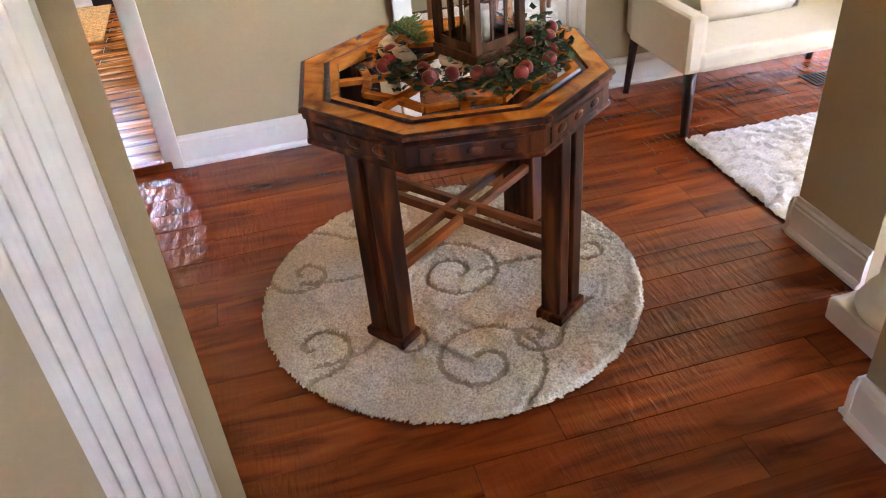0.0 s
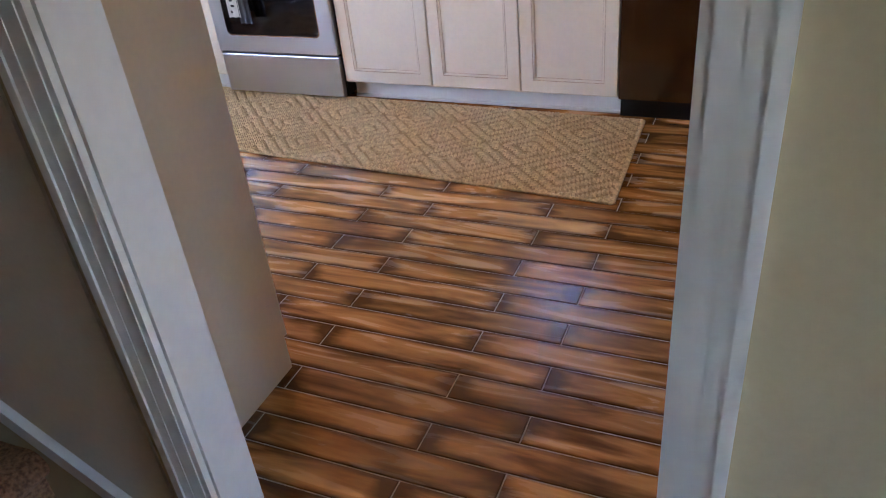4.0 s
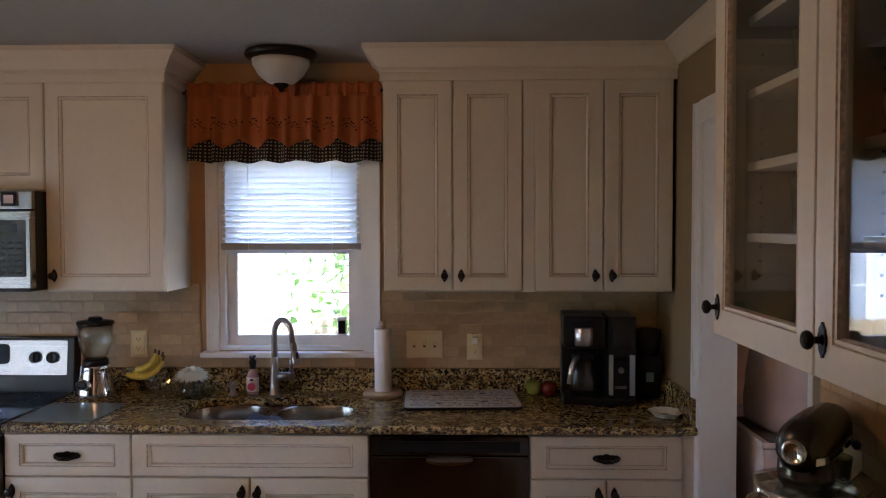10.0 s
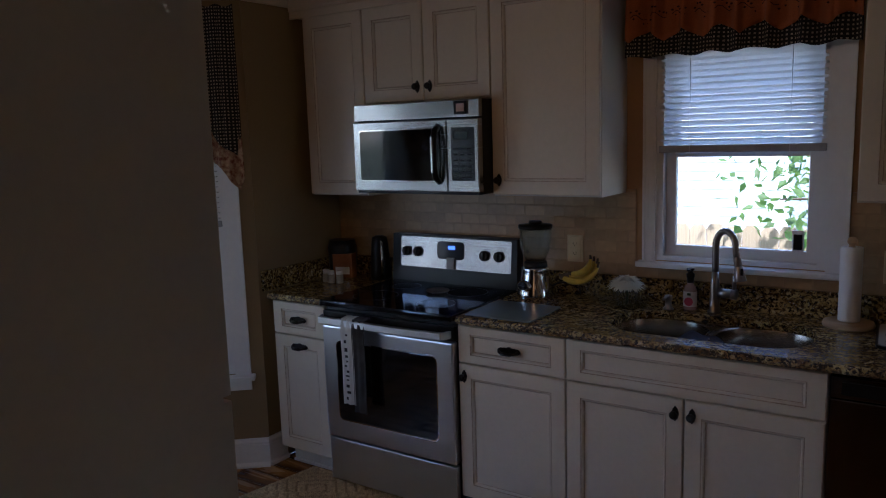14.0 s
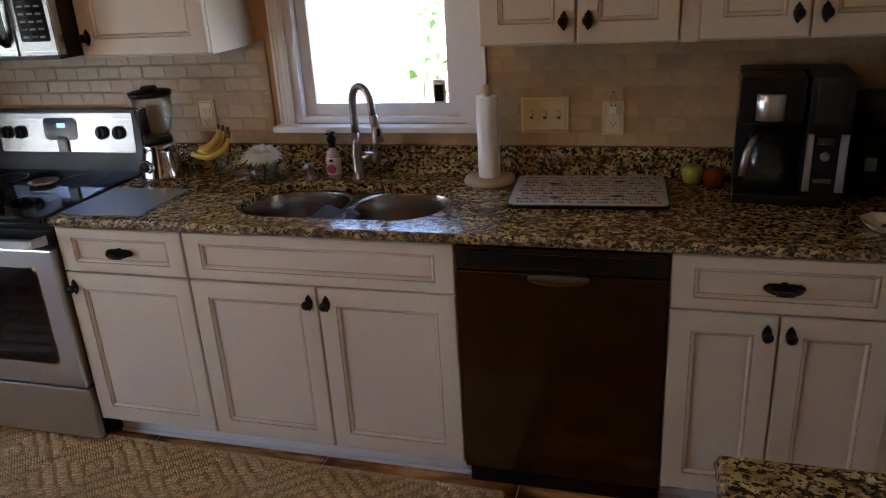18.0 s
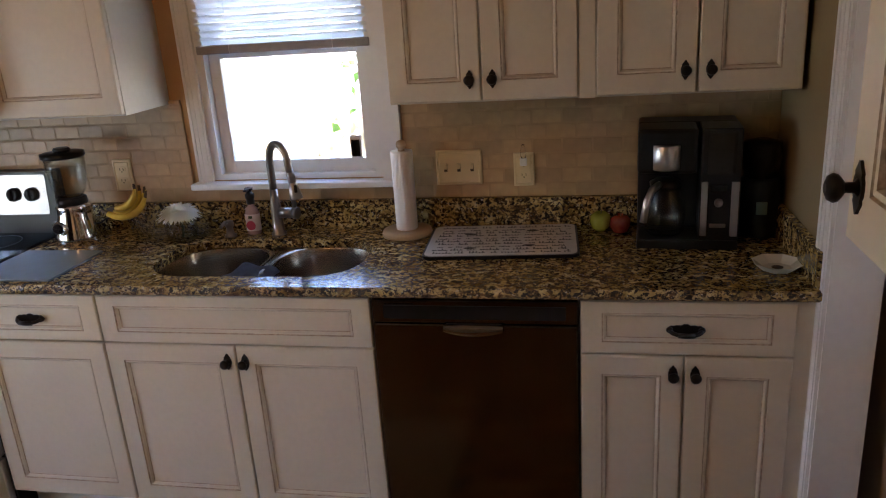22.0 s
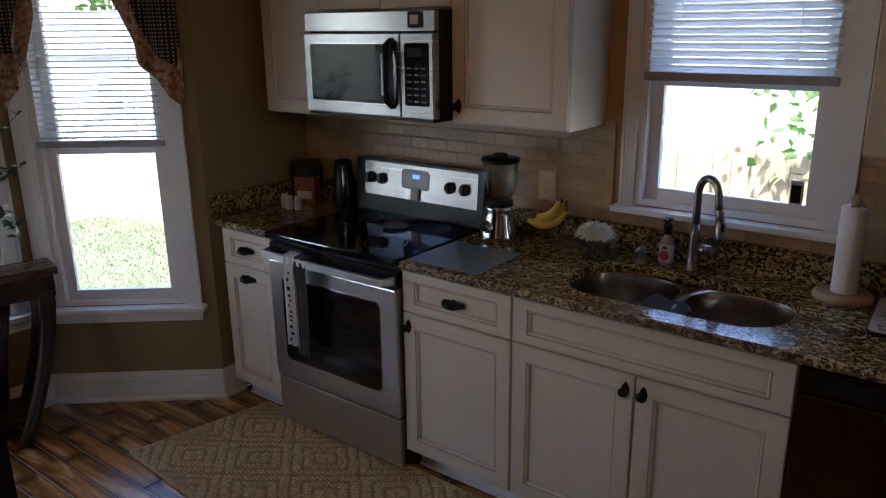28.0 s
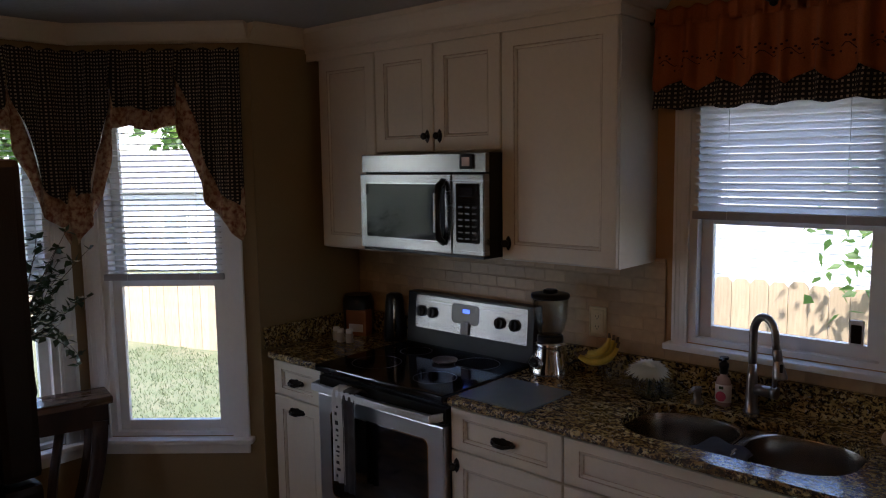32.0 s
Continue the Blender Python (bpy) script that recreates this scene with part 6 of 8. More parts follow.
carafe = part("carafe", bm, DECANTER, e, "empty glass carafe")
part("carafe_lid", lathe(bmesh.new(), [(0.046, 0.186), (0.048, 0.20), (0.03, 0.21), (0.0, 0.212)], 20, (0.085, 0.07, 0)), BLACK, carafe)
part("carafe_handle", tube(bmesh.new(), [(0.066, 0.03, 0.200), (0.045, -0.02, 0.196), (0.030, -0.040, 0.165), (0.020, -0.045, 0.10)], 0.011, 8), STEEL, carafe)
# second black machine in the corner
e = thing("coffee_grinder", pose(0.285, 5.76, CT), "black coffee grinder in the dark corner", "grinder")
part("body", lathe(bmesh.new(), [(0.06, 0), (0.065, 0.01), (0.06, 0.18), (0.05, 0.19)], 20), BLACK, e)
part("hopper", lathe(bmesh.new(), [(0.05, 0.19), (0.06, 0.27), (0.058, 0.30), (0.02, 0.31)], 20), material("smoky_tank", (0.03, 0.03, 0.032), 0.08), e)
part("label", boxed(-0.02, 0.012, -0.067, -0.061, 0.08, 0.12), material("pale_teal", (0.25, 0.35, 0.33), 0.4), e)
# eight-sided dish
bm = bmesh.new()
lathe(bm, [(0.0, 0.004), (0.04, 0.004), (0.068, 0.022), (0.072, 0.022), (0.045, 0.0), (0.0, 0.0)], 8, cap=False)
for f in bm.faces:
    f.smooth = False
e = thing("spoon_dish", pose(0.275, 5.42, CT, 0, 0, 22), "small eight-sided white ceramic dish", "dish")
part("dish", bm, material("white_ceramic", (0.72, 0.68, 0.60), 0.25), e)
part("centre_print", lathe(bmesh.new(), [(0.0, 0.0045), (0.016, 0.0045), (0.016, 0.0052), (0.0, 0.0052)], 12, cap=False), BARK, e)
# glass cutting board
bm = pad(bmesh.new(), 0.31, 0.30, 0.012, 0, 0.006)
solid("cutting_board", bm, material("frosted_glass", (0.17, 0.20, 0.19), 0.22, amount=0.05), "frosted grey glass cutting board on the counter", "cutting board", m=pose(-2.115, 5.425, CT + 0.001))
# left of the range
e = thing("electric_kettle", pose(-3.115, 5.79, CT), "black and chrome electric kettle beside the range", "kettle")
bm = lathe(bmesh.new(), [(0.055, 0.0), (0.057, 0.02), (0.052, 0.10), (0.045, 0.19), (0.04, 0.225), (0.02, 0.235)], 22)
part("body", bm, BLACK, e)
part("handle", tube(bmesh.new(), [(0.03, -0.03, 0.215), (0.055, -0.055, 0.20), (0.062, -0.062, 0.12), (0.05, -0.05, 0.03)], 0.008, 8), CHROME, e, "bright chrome handle")
e = thing("tea_box", pose(-3.375, 5.70, CT, 0, 0, 20), "orange cardboard tea box", "box")
part("carton", boxed(0, 0.11, 0, 0.07, 0, 0.13, bevel=0.002), material("orange_card", (0.30, 0.10, 0.025), 0.6), e)
part("label", boxed(0.015, 0.095, -0.001, 0.002, 0.02, 0.06), PAPER, e)
for k, (x, y) in enumerate(((-3.335, 5.60), (-3.285, 5.585), (-3.24, 5.60))):
    e = thing("spice_jar", pose(x, y, CT), "small white-capped spice jar", "jar", "spice jars")
    part("jar", lathe(bmesh.new(), [(0.018, 0.0), (0.019, 0.004), (0.019, 0.04), (0.015, 0.046)], 14), material("cream_label", (0.5, 0.46, 0.38), 0.5), e)
    part("lid", lathe(bmesh.new(), [(0.017, 0.046), (0.017, 0.064), (0.014, 0.066)], 14), WHITE, e)
bm = bmesh.new()
lathe(bm, [(0.06, 0), (0.075, 0.03), (0.08, 0.16), (0.07, 0.20), (0.065, 0.20)], 20)
solid("utensil_crock", bm, BLACK, "dark glazed utensil crock in the corner", "crock", m=pose(-3.375, 5.785, CT))


def wall_plate(m, w, h, kind, label):
    e = thing("outlet" if kind == "outlet" else "light_switch", m, label, "outlet" if kind == "outlet" else "switch")
    bm = bmesh.new()
    rects(bm, 0, w, 0, h, [(0, 0, 0), (0, -0.003, 0), (0.003, -0.006, 0), (0.007, -0.006, 0), (0.008, -0.004, 0), (0.011, -0.004, 0), (0.013, -0.007, 0)])
    part("plate", bm, ALMOND, e)
    if kind == "outlet":
        for z in (h * 0.33, h * 0.67):
            bm = bmesh.new()
            rounded_plate(bm, w / 2 - 0.017, w / 2 + 0.017, z - 0.014, z + 0.014, -0.009, -0.006, 0.01)
            s = part("socket", bm, ALMOND, e)
            bm = bmesh.new()
            for dx in (-0.007, 0.007):
                box(bm, w / 2 + dx - 0.001, w / 2 + dx + 0.001, -0.0096, -0.0085, z - 0.002, z + 0.007)
            box(bm, w / 2 - 0.002, w / 2 + 0.002, -0.0096, -0.0085, z - 0.009, z - 0.005)
            part("slots", bm, BLACK, s)
    else:
        for k in range(3):
            x = w * (k + 0.5) / 3 * 0.86 + w * 0.07
            part("toggle", boxed(x - 0.005, x + 0.005, -0.016, -0.006, h / 2 - 0.004, h / 2 + 0.016, bevel=0.002), ALMOND, e)
            part("toggle_slot", boxed(x - 0.006, x + 0.006, -0.0078, -0.0065, h / 2 - 0.014, h / 2 + 0.016), BARK, e)
    return e


wall_plate(pose(-2.068, WY - 0.0105, 1.068), 0.078, 0.125, "outlet", "almond double outlet in the tile backsplash")
wall_plate(pose(-0.787, WY - 0.0105, 1.068), 0.165, 0.125, "switch", "almond triple light switch in the tile backsplash")
wall_plate(pose(-0.510, WY - 0.0105, 1.060), 0.072, 0.118, "outlet", "almond double outlet with a plug-in freshener")
wall_plate(pose(RX - 0.0105, 3.925, 1.09, 0, 0, -90), 0.075, 0.122, "outlet", "almond double outlet above the peninsula")
e = thing("plug_in_freshener", pose(-0.474, WY - 0.021, 1.135), "clear plug-in air freshener", "air freshener")
part("plug", boxed(-0.012, 0.012, -0.018, 0.0, 0.0, 0.028, bevel=0.004), WHITE, e)
part("vial", lathe(bmesh.new(), [(0.009, 0.028), (0.010, 0.05), (0.006, 0.068), (0.004, 0.075)], 12, (0, -0.01, 0)), GLASS, e)
# sensor on the sink window's pane
e = thing("window_thermometer", pose(-1.09, WY + 0.030, 1.165), "small black thermometer stuck on the window pane", "thermometer")
part("case", boxed(-0.022, 0.022, -0.008, 0.006, 0, 0.085, bevel=0.006), WHITE, e)
part("screen", boxed(-0.016, 0.016, -0.0095, -0.0075, 0.008, 0.070, bevel=0.001), BLACKGLASS, e)

# ---- stand mixer ----
e = thing("stand_mixer", pose(0.212, 4.025, CT, 0, 0, 230) @ Matrix.Diagonal((0.91, 0.91, 1.0, 1)), "pewter stand mixer with a polished steel bowl", "mixer")
bm = bmesh.new()
pts = []
for k in range(24):
    a = 2 * math.pi * k / 24
    pts.append((0.05 + 0.12 * math.cos(a) if math.cos(a) > 0 else -0.02 + 0.15 * math.cos(a), 0.105 * math.sin(a) * (1 if math.cos(a) > 0 else 0.85)))
prism(bm, pts, 0.0, 0.032)
bmesh.ops.bevel(bm, geom=[x for x in bm.edges if abs(x.verts[0].co.z - x.verts[1].co.z) < 1e-5 and x.verts[0].co.z > 0.02], offset=0.012, segments=3, affect="EDGES")
part("foot", bm, MIXER, e)
bm = bmesh.new()
lathe(bm, [(0.065, 0.03), (0.055, 0.07), (0.05, 0.14), (0.053, 0.20), (0.058, 0.245)], 20, (-0.115, 0, 0), sx=0.85)
part("column", bm, MIXER, e)
bm = bmesh.new()
prof = [(-0.19, 0.016), (-0.187, 0.034), (-0.172, 0.048), (-0.12, 0.058), (-0.04, 0.062), (0.05, 0.062), (0.10, 0.058), (0.126, 0.047), (0.138, 0.030), (0.142, 0.012)]
rings = []
for x, r in prof:
    rings.append([bm.verts.new((x, r * 0.92 * math.cos(2 * math.pi * k / 24), 0.300 + r * (1.05 if math.sin(2 * math.pi * k / 24) > 0 else 0.85) * math.sin(2 * math.pi * k / 24))) for k in range(24)])
for a, b in zip(rings, rings[1:]):
    for k in range(24):
        bm.faces.new((a[k], a[(k + 1) % 24], b[(k + 1) % 24], b[k])).smooth = True
bm.faces.new(rings[0])
bm.faces.new(rings[-1])
head = part("motor_head", bm, MIXER, e)
bm = lathe(bmesh.new(), [(0.026, 0), (0.026, 0.012), (0.020, 0.016), (0.018, 0.012), (0.0, 0.012)], 22, (0.136, 0, 0.302), Matrix.Rotation(radians(90), 4, "Y"), cap=False)
part("hub_cap", bm, CHROME, head, "round chrome hub cap")
bm = bmesh.new()
ringa = []
for x0, x1 in ((-0.185, 0.128),):
    for side in (-1, 1):
        for k in range(14):
            x = x0 + (x1 - x0) * k / 13
            r = np.interp(x, [q[0] for q in prof], [q[1] for q in prof]) * 0.92 + 0.0015
            ringa.append((side, x, side * r * 0.985))
for side in (-1, 1):
    row = [q for q in ringa if q[0] == side]
    lo = [bm.verts.new((x, y, 0.278)) for _, x, y in row]
    hi = [bm.verts.new((x, y * 1.01, 0.293)) for _, x, y in row]
    for k in range(len(row) - 1):
        bm.faces.new((lo[k], lo[k + 1], hi[k + 1], hi[k]))
part("trim_band", bm, CHROME, head)
bm = bmesh.new()
for k in range(9):
    box(bm, -0.02 + k * 0.011, -0.013 + k * 0.011, 0.0572, 0.0592, 0.281, 0.290)
part("band_mark", bm, BLACK, head)
for s in (-1, 1):
    bm = ball(bmesh.new(), (-0.12, s * 0.064, 0.276), 0.011)
    part("speed_knob", bm, BLACK, head)
bm = bmesh.new()
lathe(bm, [(0.0, 0.05), (0.055, 0.05), (0.085, 0.075), (0.102, 0.12), (0.108, 0.19), (0.111, 0.215), (0.108, 0.215), (0.105, 0.19), (0.099, 0.122), (0.082, 0.08), (0.0, 0.056)], 32, (0.055, 0, 0), cap=False)
b2 = part("mixing_bowl", bm, CHROME, e, "polished steel mixing bowl")
part("bowl_foot", lathe(bmesh.new(), [(0.055, 0.032), (0.055, 0.051)], 28, (0.055, 0, 0)), CHROME, b2)
part("bowl_handle", tube(bmesh.new(), [(0.055 + 0.80 * r, -0.60 * r, z) for r, z in ((0.104, 0.196), (0.122, 0.202), (0.140, 0.198), (0.150, 0.182), (0.151, 0.155), (0.146, 0.125), (0.134, 0.100), (0.112, 0.088), (0.094, 0.092))], 0.0095, 12), CHROME, b2)
part("beater_shaft", lathe(bmesh.new(), [(0.018, 0.20), (0.048, 0.216), (0.060, 0.226), (0.062, 0.240), (0.058, 0.282)], 28, (0.055, 0, 0)), MIXER, head)
bm = bmesh.new()
lathe(bm, [(0.05, 0.232), (0.07, 0.232), (0.113, 0.221), (0.113, 0.218), (0.07, 0.229), (0.05, 0.229)], 28, (0.055, 0, 0), cap=False)
tube(bm, [(0.09, 0.085, 0.226), (0.105, 0.115, 0.240), (0.115, 0.140, 0.262)], 0.016, 4, taper=0.026)
part("pouring_shield", bm, SHEET, e, "clear plastic pouring shield")
bm = tube(bmesh.new(), [(0.27, 4.11, CT + 0.15), (0.31, 4.10, CT + 0.08), (0.33, 4.05, CT + 0.012), (0.34, 3.96, CT + 0.012), (0.344, 3.90, CT + 0.15)], 0.004, 6)
solid("mixer_cord", bm, BLACK, "black cord of the stand mixer", "cable")

# ---- utility room through the doorway ----
e = thing("washing_machine", pose(0.56, 5.17, 0), "cream top-loading washing machine in the utility room", "washing machine")
part("body", boxed(0, 0.68, 0, 0.60, 0.02, 0.86, bevel=0.01), PEARL, e)
part("top_panel", boxed(-0.004, 0.684, -0.004, 0.604, 0.86, 0.885, bevel=0.006), PEARL, e)
part("runner", boxed(0.02, 0.66, -0.007, 0.36, 0.8852, 0.889), material("brown_check", (0.10, 0.06, 0.045), 0.8, amount=0.7, scale=120), e)
for x in (0.06, 0.62):
    part("foot", boxed(x - 0.02, x + 0.02, 0.05, 0.09, 0, 0.02), BLACK, e)
SACK = material("crumpled_pink_plastic", (0.60, 0.465, 0.41), 0.32, amount=0.12, scale=9, bump=0.6, bump_scale=14)
e = thing("plastic_bag", pose(0.77, 5.40, 0.8895, 0, 0, 8), "pale pink plastic bag full of linen", "bag")
bm = bmesh.new()
rnd = random.Random(2)
rings = []
for z, r, sq in ((0.0, 0.150, 0.42), (0.02, 0.160, 0.40), (0.10, 0.166, 0.42), (0.20, 0.165, 0.45), (0.28, 0.160, 0.5), (0.325, 0.140, 0.6), (0.345, 0.100, 0.8), (0.375, 0.055, 1.0), (0.40, 0.030, 1.0)):
    ring = []
    for k in range(28):
        t = 2 * math.pi * k / 28
        c, n = math.cos(t), math.sin(t)
        f = r * (1 + 0.025 * math.sin(5 * t + z * 20) + rnd.uniform(-0.03, 0.03))
        ring.append(bm.verts.new((0.96 * f * math.copysign(abs(c) ** sq, c), 0.85 * f * math.copysign(abs(n) ** sq, n), z + 0.012 * math.sin(3 * t + 1) * (z > 0.25))))
    rings.append(ring)
for a, b in zip(rings, rings[1:]):
    for k in range(28):
        bm.faces.new((a[k], a[(k + 1) % 28], b[(k + 1) % 28], b[k])).smooth = True
bm.faces.new(rings[0])
bm.faces.new(rings[-1])
part("sack", bm, SACK, e)

# ---- ceiling lamp ----
ALABASTER = material("alabaster_glass", (0.55, 0.52, 0.46), 0.35, amount=0.15, scale=9)
LIT = material("lit_alabaster_glass", (0.70, 0.62, 0.48), 0.35, amount=0.15, scale=9)
LIT.node_tree.nodes["Principled BSDF"].inputs["Emission Color"].default_value = (1.0, 0.60, 0.30, 1)
LIT.node_tree.nodes["Principled BSDF"].inputs["Emission Strength"].default_value = 1.0


def flush_lamp(m, glass, label):
    e = thing("ceiling_lamp", m, label, "ceiling lamp", "flush ceiling lamps")
    part("rim", lathe(bmesh.new(), [(0.12, 0.0), (0.148, -0.005), (0.155, -0.018), (0.148, -0.032), (0.12, -0.04)], 32), BRONZE, e)
    part("glass_bowl", lathe(bmesh.new(), [(0.124, -0.031), (0.119, -0.062), (0.095, -0.102), (0.058, -0.133), (0.018, -0.142)], 32), glass, e)
    bm = lathe(bmesh.new(), [(0.030, -0.135), (0.034, -0.142), (0.027, -0.152), (0.012, -0.16), (0.012, -0.168), (0.004, -0.174)], 18)
    part("finial", bm, BRONZE, e)
    return e


flush_lamp(pose(-1.305, 5.66, CEILZ), ALABASTER, "flush ceiling lamp with alabaster glass bowl, switched off")
flush_lamp(pose(-1.75, 3.75, CEILZ), LIT, "flush ceiling lamp with alabaster glass bowl, switched on")

# ---- foyer ----
# closet door
e = thing("closet_door", pose(-0.56, 0.562, FZ, 0, 0, 90), "white six-panel closet door, closed", "door")
DWD = 0.786
bm = bmesh.new()
box(bm, 0, DWD, 0.0, 0.035, 0.01, 2.03)
leaf = part("leaf", bm, TRIM, e)
for x0, x1 in ((0.09, 0.36), (0.43, 0.70)):
    for z0, z1 in ((0.15, 0.82), (0.95, 1.55), (1.66, 1.92)):
        bm = bmesh.new()
        rects(bm, x0, x1, z0, z1, [(0, 0.0, 0), (0.0, -0.006, 0), (0.008, -0.007, 0), (0.016, -0.001, 0), (0.03, -0.001, 0), (0.055, -0.0065, 0), (0.06, -0.0065, 0)])
        part("raised_panel", bm, TRIM, leaf)
bm = bmesh.new()
t90 = Matrix.Rotation(radians(90), 4, "X")
lathe(bm, [(0.033, 0.0), (0.033, 0.006), (0.026, 0.012), (0.012, 0.014), (0.012, 0.035), (0.024, 0.04), (0.026, 0.066), (0.022, 0.070), (0.014, 0.066), (0.0, 0.066)], 24, (0.705, -0.001, 0.925), t90, cap=False)
part("door_knob", bm, NICKEL, e, "satin nickel door knob")
part("latch_plate", boxed(DWD - 0.001, DWD + 0.004, 0.004, 0.03, 0.90, 0.97), BRONZE, e)
bm = casing(bmesh.new(), 0.008, 0.796, 0, 2.032, w=0.058, d=0.016)
jamb(bm, 0.0, 0.81, 0.002, 0.118, 0, 2.04, t=0.01)
structure("door_frame_closet", bm, TRIM, "white painted closet door casing", "door frame", pose(-0.54, 0.55, FZ, 0, 0, 90))

# stairs
steps = thing("staircase", pose(-1.275, 1.58, FZ), "staircase carpeted in rose-brown pile", "stairs")
steps["kind"] = "structure"
for k in range(9):
    bm = bmesh.new()
    z0, z1, x = 0.225 + 0.185 * (k - 1) if k else 0.0, 0.225 + 0.185 * k, -0.25 * k
    prof = [(0.004, z0), (-0.002, z0 + 0.03), (-0.004, z1 - 0.07), (0.004, z1 - 0.055)]
    prof += [(-0.006 + 0.036 * math.cos(a), z1 - 0.036 + 0.036 * math.sin(a)) for a in (radians(-50 + 17.5 * i) for i in range(9))]
    prof += [(-0.05, z1 - 0.003), (-0.20, z1 - 0.001), (-0.26, z1 + 0.006), (-0.26, z0)]
    a = [bm.verts.new((x + px, 0.0, pz)) for px, pz in prof]
    b = [bm.verts.new((x + px, 1.035, pz)) for px, pz in prof]
    for i in range(len(prof)):
        bm.faces.new((a[i], a[(i + 1) % len(prof)], b[(i + 1) % len(prof)], b[i])).smooth = i < len(prof) - 3
    bm.faces.new(a)
    bm.faces.new(b[::-1])
    part("step", bm, CARPET, steps)
bm = bmesh.new()
sl = 0.185 / 0.25
for (za, zb), mt, nm, y0 in (((0.25, 0.295), TRIM, "skirt_cap", S0 - 0.026), ((-0.2, 0.25), WALL, "skirt_board", S0 - 0.020)):
    bm = bmesh.new()
    q = [(-1.25, za), (-1.25, zb), (-3.6, zb + 2.35 * sl), (-3.6, za + 2.35 * sl)]
    f = [bm.verts.new((x, y0, z + FZ)) for x, z in q]
    g = [bm.verts.new((x, S0 - 0.007, z + FZ)) for x, z in q]
    for i in range(4):
        bm.faces.new((f[i], f[(i + 1) % 4], g[(i + 1) % 4], g[i]))
    bm.faces.new(f)
    bm.faces.new(g[::-1])
    structure(nm, bm, mt, "stair skirt board" if mt is WALL else "white stair skirt cap", "trim")
structure("skirt_end", boxed(-1.262, -1.238, S0 - 0.027, S0 - 0.007, 0.16, 0.262, bevel=0.004), TRIM, "white end of the stair skirt", "trim")

# handrail and small framed plate on the stair wall
e = thing("handrail", pose(0, 0, 0), "dark wooden handrail on the stair wall", "handrail")
part("rail", tube(bmesh.new(), [(-1.49, S0 - 0.065, 1.19), (-1.53, S0 - 0.065, 1.212), (-2.95, S0 - 0.065, 1.212 + 1.42 * sl)], 0.021, 12), ESPRESSO, e)
for x in (-1.62, -2.75):
    z = 1.212 - (x + 1.53) * sl
    part("bracket", tube(bmesh.new(), [(x, S0 - 0.007, z - 0.06), (x, S0 - 0.05, z - 0.055), (x, S0 - 0.065, z - 0.018)], 0.007, 8), BRONZE, e)
e = thing("wall_plaque", pose(-1.371, S0 - 0.007, 1.167), "small white moulded frame hung on the stair wall", "picture frame")
bm = bmesh.new()
rects(bm, 0, 0.124, 0, 0.14, [(0, 0, 0), (0, -0.014, 0), (0.006, -0.018, 0), (0.016, -0.012, 0), (0.020, -0.010, 0)])
part("frame", bm, TRIM, e)
part("plate", boxed(0.021, 0.103, -0.0095, -0.004, 0.021, 0.119), NICKEL, e, "brushed metal plate")

# octagonal table
TC = (0.640, 1.440)
TA = 15.0
TZ = -0.012
TS = 1.064
e = thing("octagonal_table", pose(TC[0], TC[1], TZ, 0, 0, TA), "octagonal honey-brown fretwork table with dark worn legs", "table")


def octa(bm, levels, cap0=False, cap1=False):
    prev = None
    for r, z, mi in levels:
        r *= TS
        ring = [bm.verts.new((r * math.cos(radians(45 * k)), r * math.sin(radians(45 * k)), z)) for k in range(8)]
        if prev:
            for k in range(8):
                bm.faces.new((prev[k], prev[(k + 1) % 8], ring[(k + 1) % 8], ring[k])).material_index = mi
        prev = ring
    return prev


TT = 0.692
bm = bmesh.new()
octa(bm, [(0.300, TT - 0.03, 0), (0.300, TT - 0.004, 0), (0.304, TT - 0.001, 0), (0.322, TT - 0.001, 0), (0.326, TT - 0.007, 1), (0.340, TT - 0.007, 1), (0.344, TT, 0), (0.392, TT, 0),
          (0.396, TT, 1), (0.405, TT - 0.003, 1), (0.407, TT - 0.012, 1), (0.400, TT - 0.016, 1), (0.398, TT - 0.03, 1), (0.300, TT - 0.03, 1)])
part("top_frame", bm, [HONEY, DARKWOOD], e, "honey wood frame with dark inlay")
bm = bmesh.new()
octa(bm, [(0.375, TT - 0.031, 0), (0.392, TT - 0.031, 0), (0.392, TT - 0.085, 0), (0.398, TT - 0.09, 0), (0.398, TT - 0.098, 0), (0.375, TT - 0.098, 0), (0.375, TT - 0.031, 0)])
apron = part("apron", bm, DARKWOOD, e)
for k in range(8):
    a = radians(45 * k + 22.5)
    bm = bmesh.new()
    ap = 0.392 * TS * math.cos(radians(22.5))
    box(bm, -0.13, 0.13, -0.003, 0.002, TT - 0.082, TT - 0.040, bevel=0.002)
    for s in (-0.10, -0.02, 0.06):
        ball(bm, (s + 0.02, -0.003, TT - 0.061), 0.022, 0.004, 0.012, 10, 5)
    o = part("carved_panel", bm, DARKWOOD, apron)
    o.matrix_basis = pose(ap * math.cos(a), ap * math.sin(a), 0, 0, 0, 45 * k + 22.5 + 90)
bm = bmesh.new()
